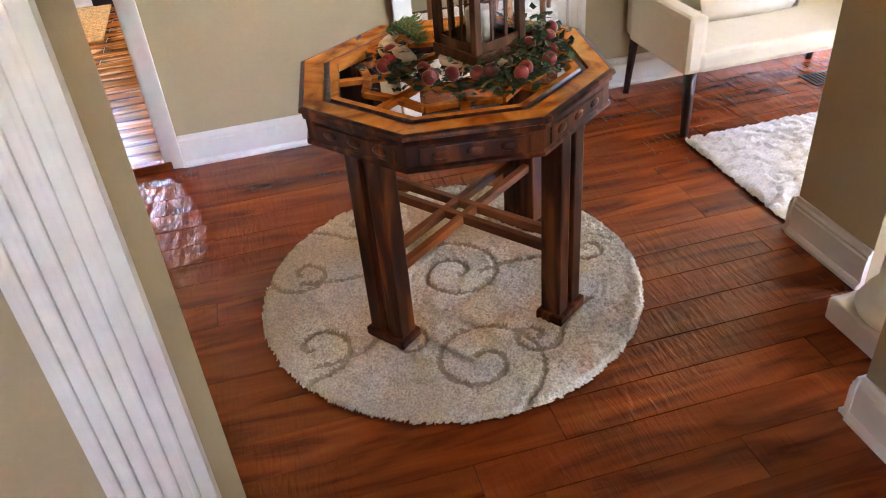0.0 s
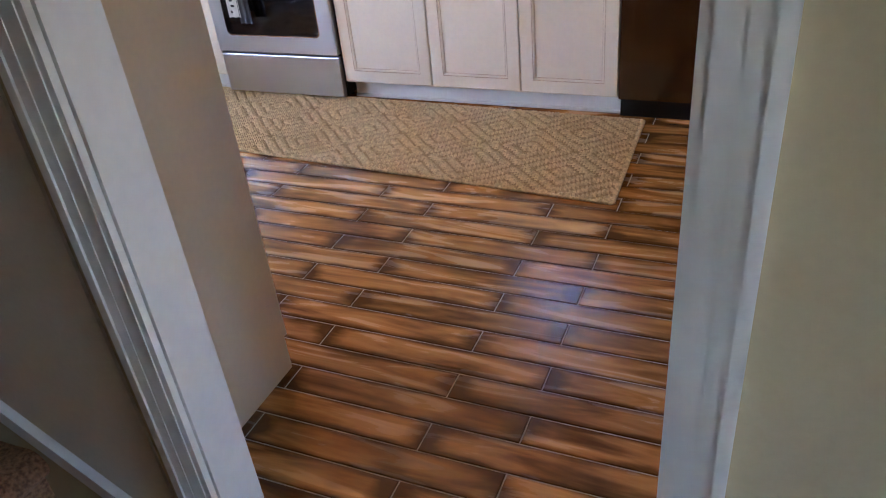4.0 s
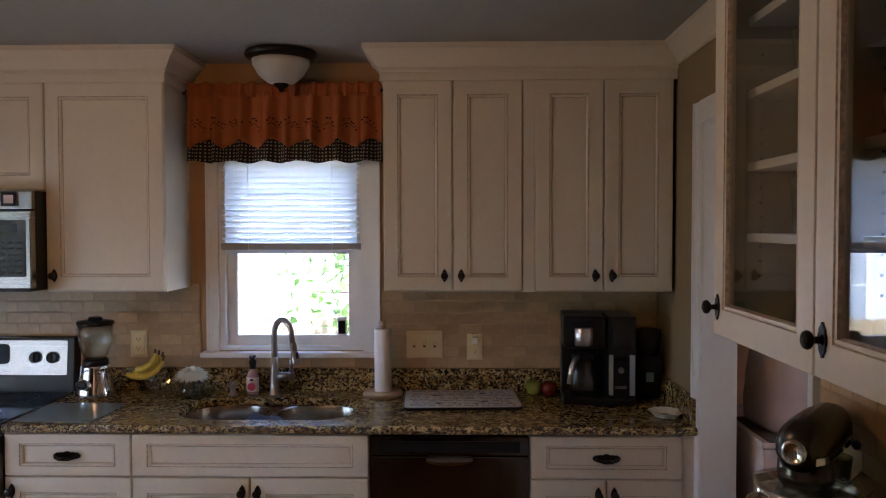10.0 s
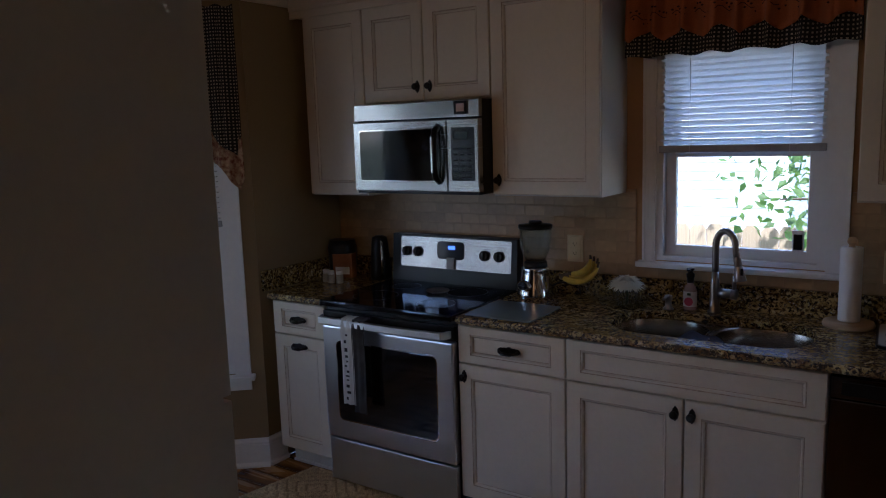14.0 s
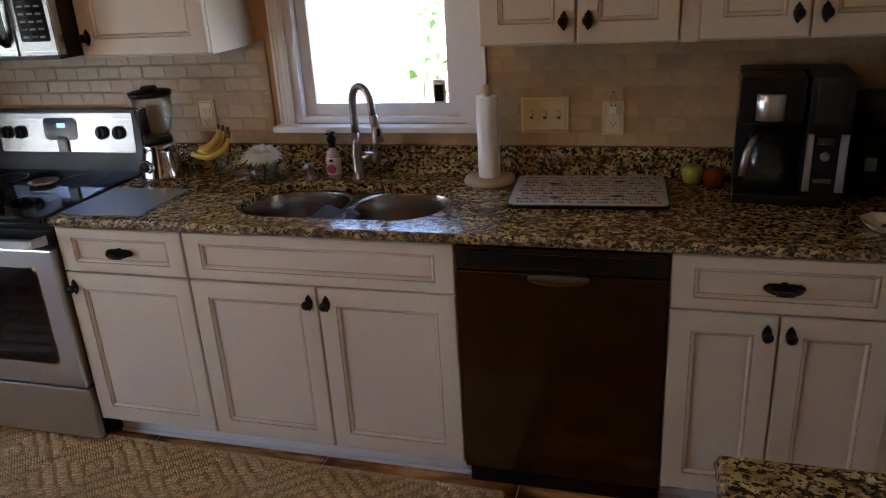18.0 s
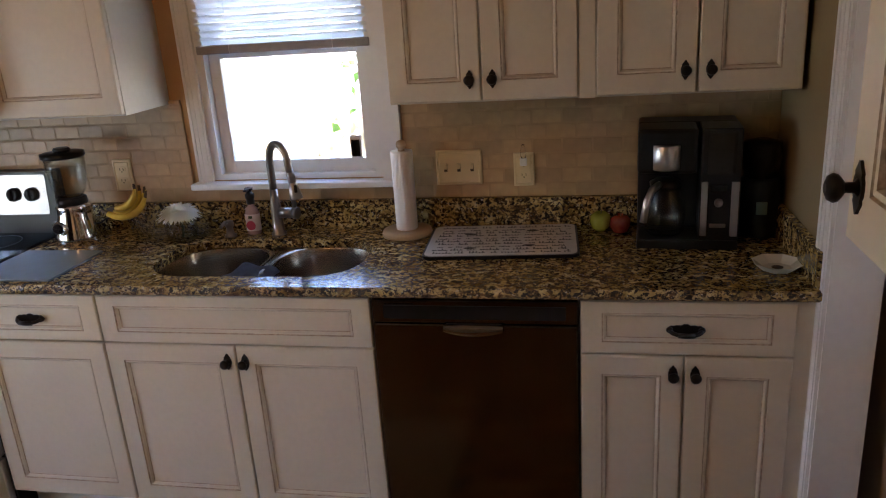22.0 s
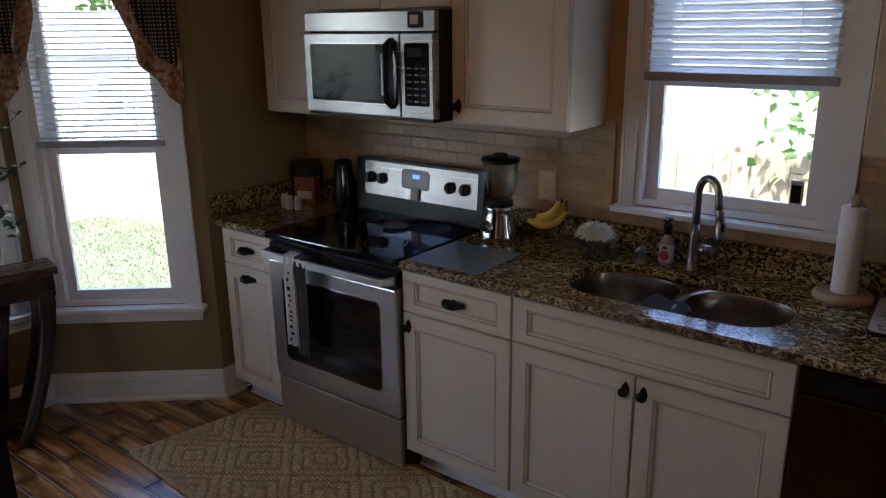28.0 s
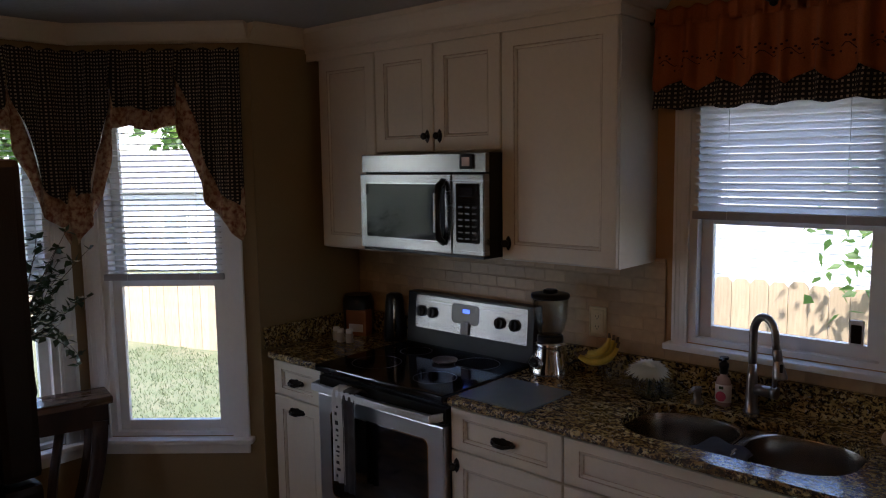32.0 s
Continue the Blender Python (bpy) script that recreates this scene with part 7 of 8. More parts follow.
for k in range(8):
    a0, a1 = radians(45 * k), radians(45 * k + 45)
    am = (a0 + a1) / 2
    def bar(p, q, w=0.021):
        p, q = (p[0] * TS, p[1] * TS), (q[0] * TS, q[1] * TS)
        d = Vector((q[0] - p[0], q[1] - p[1], 0)).normalized()
        n = Vector((-d.y, d.x, 0)) * w / 2
        P, Q = Vector((*p, 0)), Vector((*q, 0))
        bm = prism(bmesh.new(), [tuple((P + n).xy), tuple((P - n).xy), tuple((Q - n).xy), tuple((Q + n).xy)], TT - 0.022, TT - 0.008)
        part("fret_bar", bm, HONEY, e)
    r1, r2 = 0.302 * math.cos(radians(22.5)), 0.205
    bar((r1 * math.cos(am), r1 * math.sin(am)), (r2 * math.cos(am), r2 * math.sin(am)))
    bar((r2 * math.cos(am), r2 * math.sin(am)), (0.235 * math.cos(a1), 0.235 * math.sin(a1)))
    bar((0.235 * math.cos(a1), 0.235 * math.sin(a1)), (r2 * math.cos(am + radians(45)), r2 * math.sin(am + radians(45))))
    bar((r2 * math.cos(am), r2 * math.sin(am)), (0.12 * math.cos(am), 0.12 * math.sin(am)))
    bar((0.12 * math.cos(am), 0.12 * math.sin(am)), (0.12 * math.cos(am + radians(45)), 0.12 * math.sin(am + radians(45))))
for k in range(4):
    a = 22.5 + 90 * k
    bm = bmesh.new()
    for dx, dy, w in ((-0.034, 0.0, 0.024), (0.034, 0.0, 0.024)):
        box(bm, dx - w, dx + w, -0.030, 0.030, 0.03, TT - 0.032, bevel=0.005)
    box(bm, -0.012, 0.012, -0.018, 0.022, 0.03, TT - 0.032)
    leg = part("leg", bm, DARKWOOD, e)
    leg.matrix_basis = pose(0.345 * math.cos(radians(a)), 0.345 * math.sin(radians(a)), 0, 0, 0, a + 90)
    part("plinth", boxed(-0.068, 0.068, -0.042, 0.042, 0.0, 0.030, bevel=0.006), DARKWOOD, leg)
for k in range(2):
    for s in (-0.034, 0.034):
        bm = boxed(-0.325, 0.325, s - 0.011, s + 0.011, 0.225 + 0.0005 * k, 0.252 + 0.0005 * k, bevel=0.003)
        o = part("stretcher", bm, STRETCH, e)
        o.matrix_basis = pose(0, 0, 0, 0, 0, 22.5 + 90 * k)

# lantern
LM = pose(0.728, 1.445, TZ + TT, 0, 0, 24)
bm = lathe(bmesh.new(), [(0.105, 0.0), (0.112, 0.004), (0.112, 0.018), (0.106, 0.021)], 28)
solid("wood_slice", bm, [BEECH], "round wood slice with bark under the lantern", "wood slice", m=LM)
e = thing("lantern", LM @ pose(0, 0, 0.0215) @ Matrix.Scale(0.94, 4), "weathered wooden lantern with an aged brass roof", "lantern")
LW = wood_material("weathered_wood", (0.028, 0.009, 0.003), (0.070, 0.026, 0.009), (0.135, 0.056, 0.020), 0.55, (12.0, 12.0, 3.0), 0.3, spec=0.15)
part("base", boxed(-0.095, 0.095, -0.095, 0.095, 0, 0.03, bevel=0.005), LW, e)
for sx in (-1, 1):
    for sy in (-1, 1):
        part("post", boxed(sx * 0.08 - 0.011, sx * 0.08 + 0.011, sy * 0.08 - 0.011, sy * 0.08 + 0.011, 0.03, 0.29, bevel=0.002), LW, e)
for k in range(4):
    bm = bmesh.new()
    box(bm, -0.069, 0.069, -0.086, -0.078, 0.03, 0.055)
    box(bm, -0.069, 0.069, -0.086, -0.078, 0.225, 0.237)
    box(bm, -0.069, 0.069, -0.086, -0.078, 0.268, 0.29)
    for x in (-0.025, 0.025):
        box(bm, x - 0.004, x + 0.004, -0.085, -0.079, 0.055, 0.268)
    o = part("side_frame", bm, LW, e)
    o.matrix_basis = pose(0, 0, 0, 0, 0, 90 * k)
    part("side_pane", boxed(-0.069, 0.069, -0.0775, -0.0755, 0.05, 0.27), GLASS, o)
part("top_board", boxed(-0.115, 0.115, -0.115, 0.115, 0.29, 0.302, bevel=0.003), BRASS, e)
bm = bmesh.new()
prev = None
for r, z in ((0.108, 0.302), (0.075, 0.345), (0.045, 0.355), (0.042, 0.385), (0.052, 0.388), (0.03, 0.41), (0.008, 0.425)):
    ring = [bm.verts.new((sx * r, sy * r, z)) for sx, sy in ((-1, -1), (1, -1), (1, 1), (-1, 1))]
    if prev:
        for k in range(4):
            bm.faces.new((prev[k], prev[(k + 1) % 4], ring[(k + 1) % 4], ring[k]))
    prev = ring
bm.faces.new(prev)
roof = part("roof", bm, BRASS, e, "aged brass vented roof")
for k in range(4):
    bm = bmesh.new()
    for x in (-0.03, 0.0, 0.03):
        ball(bm, (x, -0.0925, 0.3245), 0.006, 0.004, 0.006, 8, 5)
    part("vent_holes", bm, BLACK, roof).matrix_basis = pose(0, 0, 0, 0, 0, 90 * k)
part("finial", ball(bmesh.new(), (0, 0, 0.435), 0.013), BRONZE, e)
part("candle", lathe(bmesh.new(), [(0.035, 0.03), (0.036, 0.034), (0.036, 0.12), (0.032, 0.123)], 18), WAX, e, "ivory pillar candle")


# garland of apples and ivy round the lantern
def leaf_quad(bm, p, d, n, L, W, mi=0):
    side = d.cross(n).normalized() * W
    n = n.normalized()
    v = [bm.verts.new(q) for q in (p, p + d * L * 0.35 + side + n * 0.15 * W, p + d * L, p + d * L * 0.35 - side + n * 0.15 * W)]
    mid = bm.verts.new(p + d * L * 0.5 - n * 0.12 * W)
    for a, b in ((0, 1), (1, 2), (2, 3), (3, 0)):
        bm.faces.new((v[a], v[b], mid)).material_index = mi


GZ = TZ + TT
e = thing("apple_garland", pose(TC[0] + 0.02, TC[1] - 0.02, GZ), "ivy garland with small red apples round the lantern", "garland")
rnd = random.Random(21)
bm = bmesh.new()
for k in range(980):
    t = radians(rnd.uniform(-215, 62) if k < 640 else rnd.uniform(-95, 40))
    r = min(max(rnd.gauss(0.205, 0.04), 0.12), 0.275)
    p = Vector((r * math.cos(t) + 0.03, r * math.sin(t) + 0.02, abs(rnd.gauss(0.012, 0.028)) + 0.002))
    d = Vector((rnd.uniform(-1, 1), rnd.uniform(-1, 1), rnd.uniform(-0.25, 0.5))).normalized()
    leaf_quad(bm, p, d, Vector((rnd.uniform(-0.6, 0.6), rnd.uniform(-0.6, 0.6), 1)), rnd.uniform(0.018, 0.034), rnd.uniform(0.006, 0.0115))
part("ivy_leaves", bm, LEAFDARK, e)
bm = bmesh.new()
for k in range(10):
    t = radians(-200 + 26 * k)
    pts = [(0.03 + (0.20 + 0.05 * math.sin(s * 2 + k)) * math.cos(t + s * 0.12), 0.02 + (0.20 + 0.05 * math.sin(s * 2 + k)) * math.sin(t + s * 0.12), 0.02 + 0.012 * math.sin(s * 1.7 + k)) for s in range(6)]
    tube(bm, pts, 0.0018, 5)
part("vines", bm, BARK, e)
for k in range(21):
    t = radians(-205 + 262 * k / 20 + rnd.uniform(-6, 6))
    r = rnd.uniform(0.155, 0.25)
    bm = lathe(bmesh.new(), [(0.003, -0.013), (0.011, -0.016), (0.0185, -0.005), (0.0185, 0.005), (0.011, 0.0155), (0.003, 0.011)], 14)
    o = part("apple", bm, RIPE, e)
    o.matrix_basis = pose(0.03 + r * math.cos(t), 0.02 + r * math.sin(t), 0.03 + rnd.uniform(0, 0.022), rnd.uniform(-60, 60), rnd.uniform(-60, 60), 0)
bm = bmesh.new()
for k in range(9):
    a0 = radians(rnd.uniform(90, 190))
    base = Vector((-0.06, 0.14, 0.01))
    d = Vector((math.cos(a0) * 0.6, math.sin(a0) * 0.6, rnd.uniform(0.5, 1.2))).normalized()
    pts = [base + d * (0.02 * s) + Vector((0, 0, -0.0012 * s * s)) for s in range(9)]
    for s, p in enumerate(pts[1:], 1):
        for sd in (-1, 1):
            w = d.cross(Vector((0, 0, 1))).normalized() * sd
            for q in range(2):
                leaf_quad(bm, p + w * 0.008 * q, (w + d * 0.5 + Vector((0, 0, rnd.uniform(-0.3, 0.3)))).normalized(), Vector((0, 0, 1)), 0.024, 0.005)
part("fern_sprig", bm, FERN, e, "bright green fern sprig")
bm = bmesh.new()
rings, n = [], 12
for k in range(n + 1):
    u = k / n
    a = radians(200 - 170 * u)
    c = Vector((0.075 * math.cos(a), 0.075 * math.sin(a), 0.026 + 0.03 * u))
    r = (0.006, 0.030, 0.038, 0.039, 0.036, 0.031, 0.026, 0.021, 0.017, 0.014, 0.011, 0.008, 0.003)[k]
    d = Vector((math.cos(a), math.sin(a), 0))
    rings.append([bm.verts.new(c + r * (math.cos(t) * d + 0.62 * math.sin(t) * Vector((0, 0, 1)))) for t in [2 * math.pi * q / 14 for q in range(14)]])
for a, b in zip(rings, rings[1:]):
    for q in range(14):
        bm.faces.new((a[q], a[(q + 1) % 14], b[(q + 1) % 14], b[q])).smooth = True
bm.faces.new(rings[0])
bm.faces.new(rings[-1])
gourd = solid("dried_gourd", bm, material("cream_gourd_skin", (0.72, 0.60, 0.40), 0.5, spots=(0.50, 0.36, 0.20), scale=30), "cream curved dried gourd among the ivy", "ornament", m=pose(TC[0] - 0.07, TC[1] + 0.09, GZ, 0, 0, 60))


# ---- rugs ----
def carved_rug(name, nx, ny, inside, groove, height, label, m, shag, edge_mats):
    """A pile rug as a fine grid; inside(x, y) is a signed distance to its rim, groove(x, y) the distance to the nearest carved line."""
    bm = bmesh.new()
    xs, ys = nx, ny
    vs = {}
    r2 = random.Random(9)
    for i, x in enumerate(xs):
        for j, y in enumerate(ys):
            d = inside(x, y)
            if d > -0.006:
                g = groove(x, y)
                h = height * min(1.0, max(d, 0.0) / 0.012 + 0.25)
                if g < 0.011:
                    h *= 0.15 + 0.85 * (g / 0.011) ** 0.7
                vs[i, j] = (bm.verts.new((x + r2.uniform(-0.002, 0.002), y + r2.uniform(-0.002, 0.002), max(0.003, h + r2.uniform(-0.0065, 0.005)))), g)
    for (i, j), (v, g) in vs.items():
        q = [(i, j), (i + 1, j), (i + 1, j + 1), (i, j + 1)]
        if all(k in vs for k in q):
            f = bm.faces.new([vs[k][0] for k in q])
            f.smooth = True
            # carved lines take the darker second material, groove shade put into colour
            f.material_index = 1 if min(vs[k][1] for k in q) < 0.005 else 0
    return solid(name, bm, edge_mats, label, "rug", m=m)


def spiral_points(cx, cy, r0, turns, start, sign, tail=0.0, n=150):
    pts = []
    for k in range(n + 1):
        u = k / n
        a = radians(start) + sign * 2 * math.pi * turns * u
        r = r0 * (0.14 + 0.86 * u)
        pts.append((cx + r * math.cos(a), cy + r * math.sin(a)))
    if tail:
        x, y = pts[-1]
        a += sign * math.pi / 2
        for k in range(1, 86):
            a -= sign * 0.01
            pts.append((pts[-1][0] + tail / 85 * math.cos(a), pts[-1][1] + tail / 85 * math.sin(a)))
    return pts


SWIRLS = np.array(sum((spiral_points(*s) for s in ((0.02, 0.03, 0.17, 1.5, -60, 1, 0.40), (-0.02, -0.39, 0.18, 1.45, 110, -1, 0.30), (-0.44, 0.19, 0.11, 1.0, 180, -1, 0.20), (-0.45, -0.18, 0.12, 0.8, 210, -1, 0.26),
    (0.15, -0.34, 0.075, 1.1, 300, 1, 0.20), (-0.20, -0.25, 0.085, 0.9, 170, 1, 0.22), (0.46, 0.0, 0.06, 0.9, 200, -1, 0.34), (0.13, 0.46, 0.09, 1.1, 300, 1, 0.30), (0.30, 0.24, 0.12, 1.1, 100, -1, 0.30), (-0.22, 0.42, 0.09, 1.0, 220, -1, 0.2))), []))


def swirl_gap(x, y):
    return float(np.sqrt(((SWIRLS - (x, y)) ** 2).sum(1).min()))


grid = [(-0.61 + 0.0065 * k) for k in range(188)]
carved_rug("round_rug", grid, grid, lambda x, y: 0.588 + 0.0015 * math.sin(31 * math.atan2(y, x)) - math.hypot(x, y), swirl_gap, 0.022,
           "round cream shag rug with carved swirls under the table", pose(0.590, 1.428, FZ + 0.001), SHAG, [SHAG, SHAGSHADE])
SHAGWHITE = material("white_shag", (0.78, 0.76, 0.73), 0.95, amount=0.22, scale=120, bump=0.9, bump_scale=200)
# greyer pile that paints the shade in the carved lines
GREYSHADE = material("grey_groove_shade", (0.66, 0.64, 0.60), 0.95, amount=0.25, scale=160, bump=0.6, bump_scale=230)
PEB = np.array([(random.Random(k).uniform(0, 1.5), random.Random(k + 500).uniform(0, 0.7)) for k in range(150)])


def pebble_gap(x, y):
    d = np.sort(np.sqrt(((PEB - (x, y)) ** 2 * (1.0, 2.2)).sum(1)))[:2]
    return float((d[1] - d[0]) * 0.7 + 0.0015)


carved_rug("white_rug", [0.012 * k for k in range(110)], [0.012 * k for k in range(56)], lambda x, y: min(x, y, 1.3 - x, 0.665 - y) + 0.004, pebble_gap, 0.018,
           "white carved shag rug in front of the bench", pose(1.727, 1.335, FZ + 0.001), SHAGWHITE, [SHAGWHITE, GREYSHADE])
carved_rug("dining_rug", [0.02 * k for k in range(75)], [0.02 * k for k in range(57)], lambda x, y: min(x, y, 1.48 - x, 1.12 - y) + 0.004, pebble_gap, 0.018,
           "white and grey carved shag rug in the dining room", pose(0.72, 3.0, FZ + 0.001), SHAGWHITE, [SHAGWHITE, GREYSHADE])

# jute runner: rows of braid knots between its four corners
e = thing("jute_runner", pose(0, 0, 0), "natural braided jute runner with a woven diamond pattern", "rug")
FLc, FRc, BRc, BLc = Vector((-3.345, 4.655, 0)), Vector((-0.745, 4.485, 0)), Vector((-0.765, 5.262, 0)), Vector((-3.225, 5.315, 0))


def on_rug(u, v):
    return (FLc * (1 - u) + FRc * u) * (1 - v) + (BLc * (1 - u) + BRc * u) * v


bm = bmesh.new()
q = [on_rug(u, v) for u, v in ((0, 0), (1, 0), (1, 1), (0, 1))]
prism(bm, [tuple(p.xy) for p in q], 0.001, 0.0085)
part("backing", bm, JUTESHADE, e)
verts, faces, tone = [], [], []
NU, NV = 190, 56
rnd = random.Random(3)
for i in range(NU):
    for j in range(NV):
        u, v = (i + 0.5 + rnd.uniform(-0.06, 0.06)) / NU, (j + 0.5 + rnd.uniform(-0.05, 0.05)) / NV
        c = on_rug(u, v)
        X, Y = u * 2.6, v * 0.78
        dx, dy = (X / 0.43) % 1 - 0.5, (Y / 0.39) % 1 - 0.5
        s = 1 if dx * dy > 0 else -1
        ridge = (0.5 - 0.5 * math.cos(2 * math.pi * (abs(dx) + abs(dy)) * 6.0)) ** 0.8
        a = radians(48 * s + rnd.uniform(-9, 9))
        ax, ay = Vector((math.cos(a), math.sin(a), 0)) * 0.0120, Vector((-math.sin(a), math.cos(a), 0)) * 0.0062
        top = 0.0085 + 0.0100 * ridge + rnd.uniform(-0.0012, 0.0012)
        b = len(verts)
        # low knots take the darker jute, so the relief's shade is painted in
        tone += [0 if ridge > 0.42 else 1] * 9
        for p in (c + ax, c + ay, c - ax, c - ay):
            verts.append((p.x, p.y, 0.005))
        for p in (c + ax * 0.55 + ay * 0.4, c - ax * 0.55 + ay * 0.4, c - ax * 0.55 - ay * 0.4, c + ax * 0.55 - ay * 0.4):
            verts.append((p.x, p.y, top))
        faces += [(b, b + 1, b + 4), (b + 1, b + 5, b + 4), (b + 1, b + 2, b + 5), (b + 2, b + 6, b + 5), (b + 2, b + 3, b + 6), (b + 3, b + 7, b + 6), (b + 3, b, b + 7), (b, b + 4, b + 7), (b + 4, b + 5, b + 6, b + 7)]
me = bpy.data.meshes.new("braid")
me.from_pydata(verts, [], faces)
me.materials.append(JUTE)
me.materials.append(JUTESHADE)
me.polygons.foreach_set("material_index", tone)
me.polygons.foreach_set("use_smooth", [True] * len(faces))
ob = new("braid", me)
ob.parent = e
ob["kind"] = "stuff"
for nm, a, b in (("front_edge", (0, 0), (1, 0)), ("end_edge", (1, 0), (1, 1)), ("back_edge", (1, 1), (0, 1)), ("far_edge", (0, 1), (0, 0))):
    bm = bmesh.new()
    p, q = on_rug(*a), on_rug(*b)
    n = int((q - p).length / 0.016)
    for k in range(n):
        c = p + (q - p) * (k + 0.5) / n
        ball(bm, (c.x, c.y, 0.008), 0.0105, 0.0095, 0.0075, 6, 4)
    part(nm, bm, JUTE, e)

# ---- bench ----
e = thing("settee", pose(1.72, 2.035, FZ), "cream upholstered settee with dark tapered legs", "settee")
part("seat", boxed(0.06, 1.00, -0.005, 0.47, 0.262, 0.345, bevel=0.022), SEAT, e)
for x in (0.0, 0.96):
    part("arm", boxed(x, x + 0.085, 0.0, 0.47, 0.262, 0.488, bevel=0.022), SEAT, e)
part("backrest", boxed(0.02, 1.01, 0.46, 0.55, 0.262, 0.72, bevel=0.03), SEAT, e)
for x, y, k in ((0.045, 0.03, -0.02), (0.985, 0.03, -0.02), (0.03, 0.47, 0.03), (0.985, 0.47, 0.03)):
    part("leg", tube(bmesh.new(), [(x, y, 0.264), (x - 0.004, y + k * 0.4, 0.15), (x - 0.01, y + k, 0.0)], 0.026, 4, taper=0.017), ESPRESSO, e)
e = thing("throw_pillow", pose(2.20, 2.34, FZ + 0.345), "cream pillow with faded stitched lettering on the settee", "pillow")
bm = bmesh.new()
g = []
for i in range(13):
    row = []
    for j in range(9):
        u, v = i / 6 - 1, j / 4 - 1
        th = 0.07 * (max(0, 1 - u * u) * max(0, 1 - v * v)) ** 0.45
        row.append((u * 0.24 * (1 - 0.06 * v * v), v * 0.17 * (1 - 0.06 * u * u), th))
    g.append(row)
for sgn in (1, -1):
    vv = [[bm.verts.new((x, sgn * -t, z + 0.16)) for x, z, t in row] for row in g]
    for i in range(12):
        for j in range(8):
            bm.faces.new((vv[i][j], vv[i + 1][j], vv[i + 1][j + 1], vv[i][j + 1])).smooth = True
bmesh.ops.remove_doubles(bm, verts=bm.verts, dist=0.0008)
part("cushion", bm, material("cream_pillow", (0.72, 0.68, 0.58), 0.9, amount=0.06, bump=0.2), e).rotation_euler = (radians(-14), 0, 0)

# floor vent
e = thing("floor_vent", pose(2.52, 2.24, FZ + 0.001), "dark metal floor vent register", "vent")
part("frame", boxed(0, 0.30, 0, 0.13, 0, 0.004), BRONZE, e)
for k in range(14):
    part("slat", boxed(0.02 + k * 0.019, 0.032 + k * 0.019, 0.015, 0.115, 0.004, 0.007), BRONZE, e)

# column beside the opening
e = thing("column", pose(1.665, 0.77, FZ), "white turned column on a square plinth", "column")
part("plinth", boxed(-0.13, 0.13, -0.13, 0.13, 0, 0.075, bevel=0.008), TRIM, e)
bm = lathe(bmesh.new(), [(0.118, 0.075), (0.125, 0.09), (0.118, 0.108), (0.102, 0.118), (0.107, 0.132), (0.098, 0.146), (0.085, 0.16), (0.083, 1.0), (0.075, 2.05), (0.09, 2.10), (0.10, 2.15), (0.11, 2.178)], 32)
part("shaft", bm, TRIM, e)

# dining chairs beyond the second doorway
CHAIRW = wood_material("honey_chair_wood", (0.14, 0.05, 0.018), (0.30, 0.12, 0.040), (0.42, 0.19, 0.07), 0.3, (8, 8, 2), 0.05, 0.2)
chair = thing("dining_chair", pose(1.28, 3.42, FZ + 0.02, 0, 0, 160), "honey wood dining chair with a cream seat", "chair", "dining chairs")
part("seat", boxed(-0.22, 0.22, -0.21, 0.21, 0.43, 0.48, bevel=0.012), SEAT, chair)
for x, y in ((-0.19, -0.18), (0.19, -0.18), (-0.19, 0.19), (0.19, 0.19)):
    part("leg", tube(bmesh.new(), [(x, y, 0.43), (x * 1.02, y * 1.03, 0.2), (x * 1.1, y * 1.15, 0.0)], 0.02, 6, taper=0.014), CHAIRW, chair)
bm = tube(bmesh.new(), [(-0.19, 0.19, 0.43), (-0.2, 0.24, 0.95)], 0.018, 6)
tube(bm, [(0.19, 0.19, 0.43), (0.2, 0.24, 0.95)], 0.018, 6)
box(bm, -0.2, 0.2, 0.22, 0.245, 0.88, 0.97)
part("backrest", bm, CHAIRW, chair)
copy_thing(chair, pose(1.75, 3.55, FZ + 0.02, 0, 0, 200))

# ---- curtains ----
def cloth(name, m, x0, x1, top, bottom, folds, depth, mats, parent, label="", cols=150, rows=10, phase=0.0, thick=0.003, off=0.0):
    """A hanging cloth: top(x) and bottom(x) heights, folds along x that deepen downwards."""
    bm = bmesh.new()
    uv = bm.loops.layers.uv.new("uv")
    g = []
    for c in range(cols + 1):
        x = x0 + (x1 - x0) * c / cols
        t, b = top(x), bottom(x)
        col = []
        for r in range(rows + 1):
            z = t + (b - t) * r / rows
            f = depth * (0.45 + 0.55 * r / rows)
            y = off - f * (0.6 * math.sin(folds * x * 2 * math.pi + phase) + 0.4 * math.sin(folds * 1.73 * x * 2 * math.pi + 1.1 + phase)) - f
            v = bm.verts.new((x + 0.25 * f * math.cos(folds * x * 2 * math.pi + phase), y, z))
            col.append((v, (x * 1.25, z)))
        g.append(col)
    for c in range(cols):
        for r in range(rows):
            q = (g[c][r], g[c + 1][r], g[c + 1][r + 1], g[c][r + 1])
            f = bm.faces.new([k[0] for k in q])
            f.smooth = True
            for loop, k in zip(f.loops, q):
                loop[uv].uv = k[1]
    ob = part(name, bm, mats, parent, label, m)
    ob.modifiers.new("thick", "SOLIDIFY").thickness = thick
    return ob


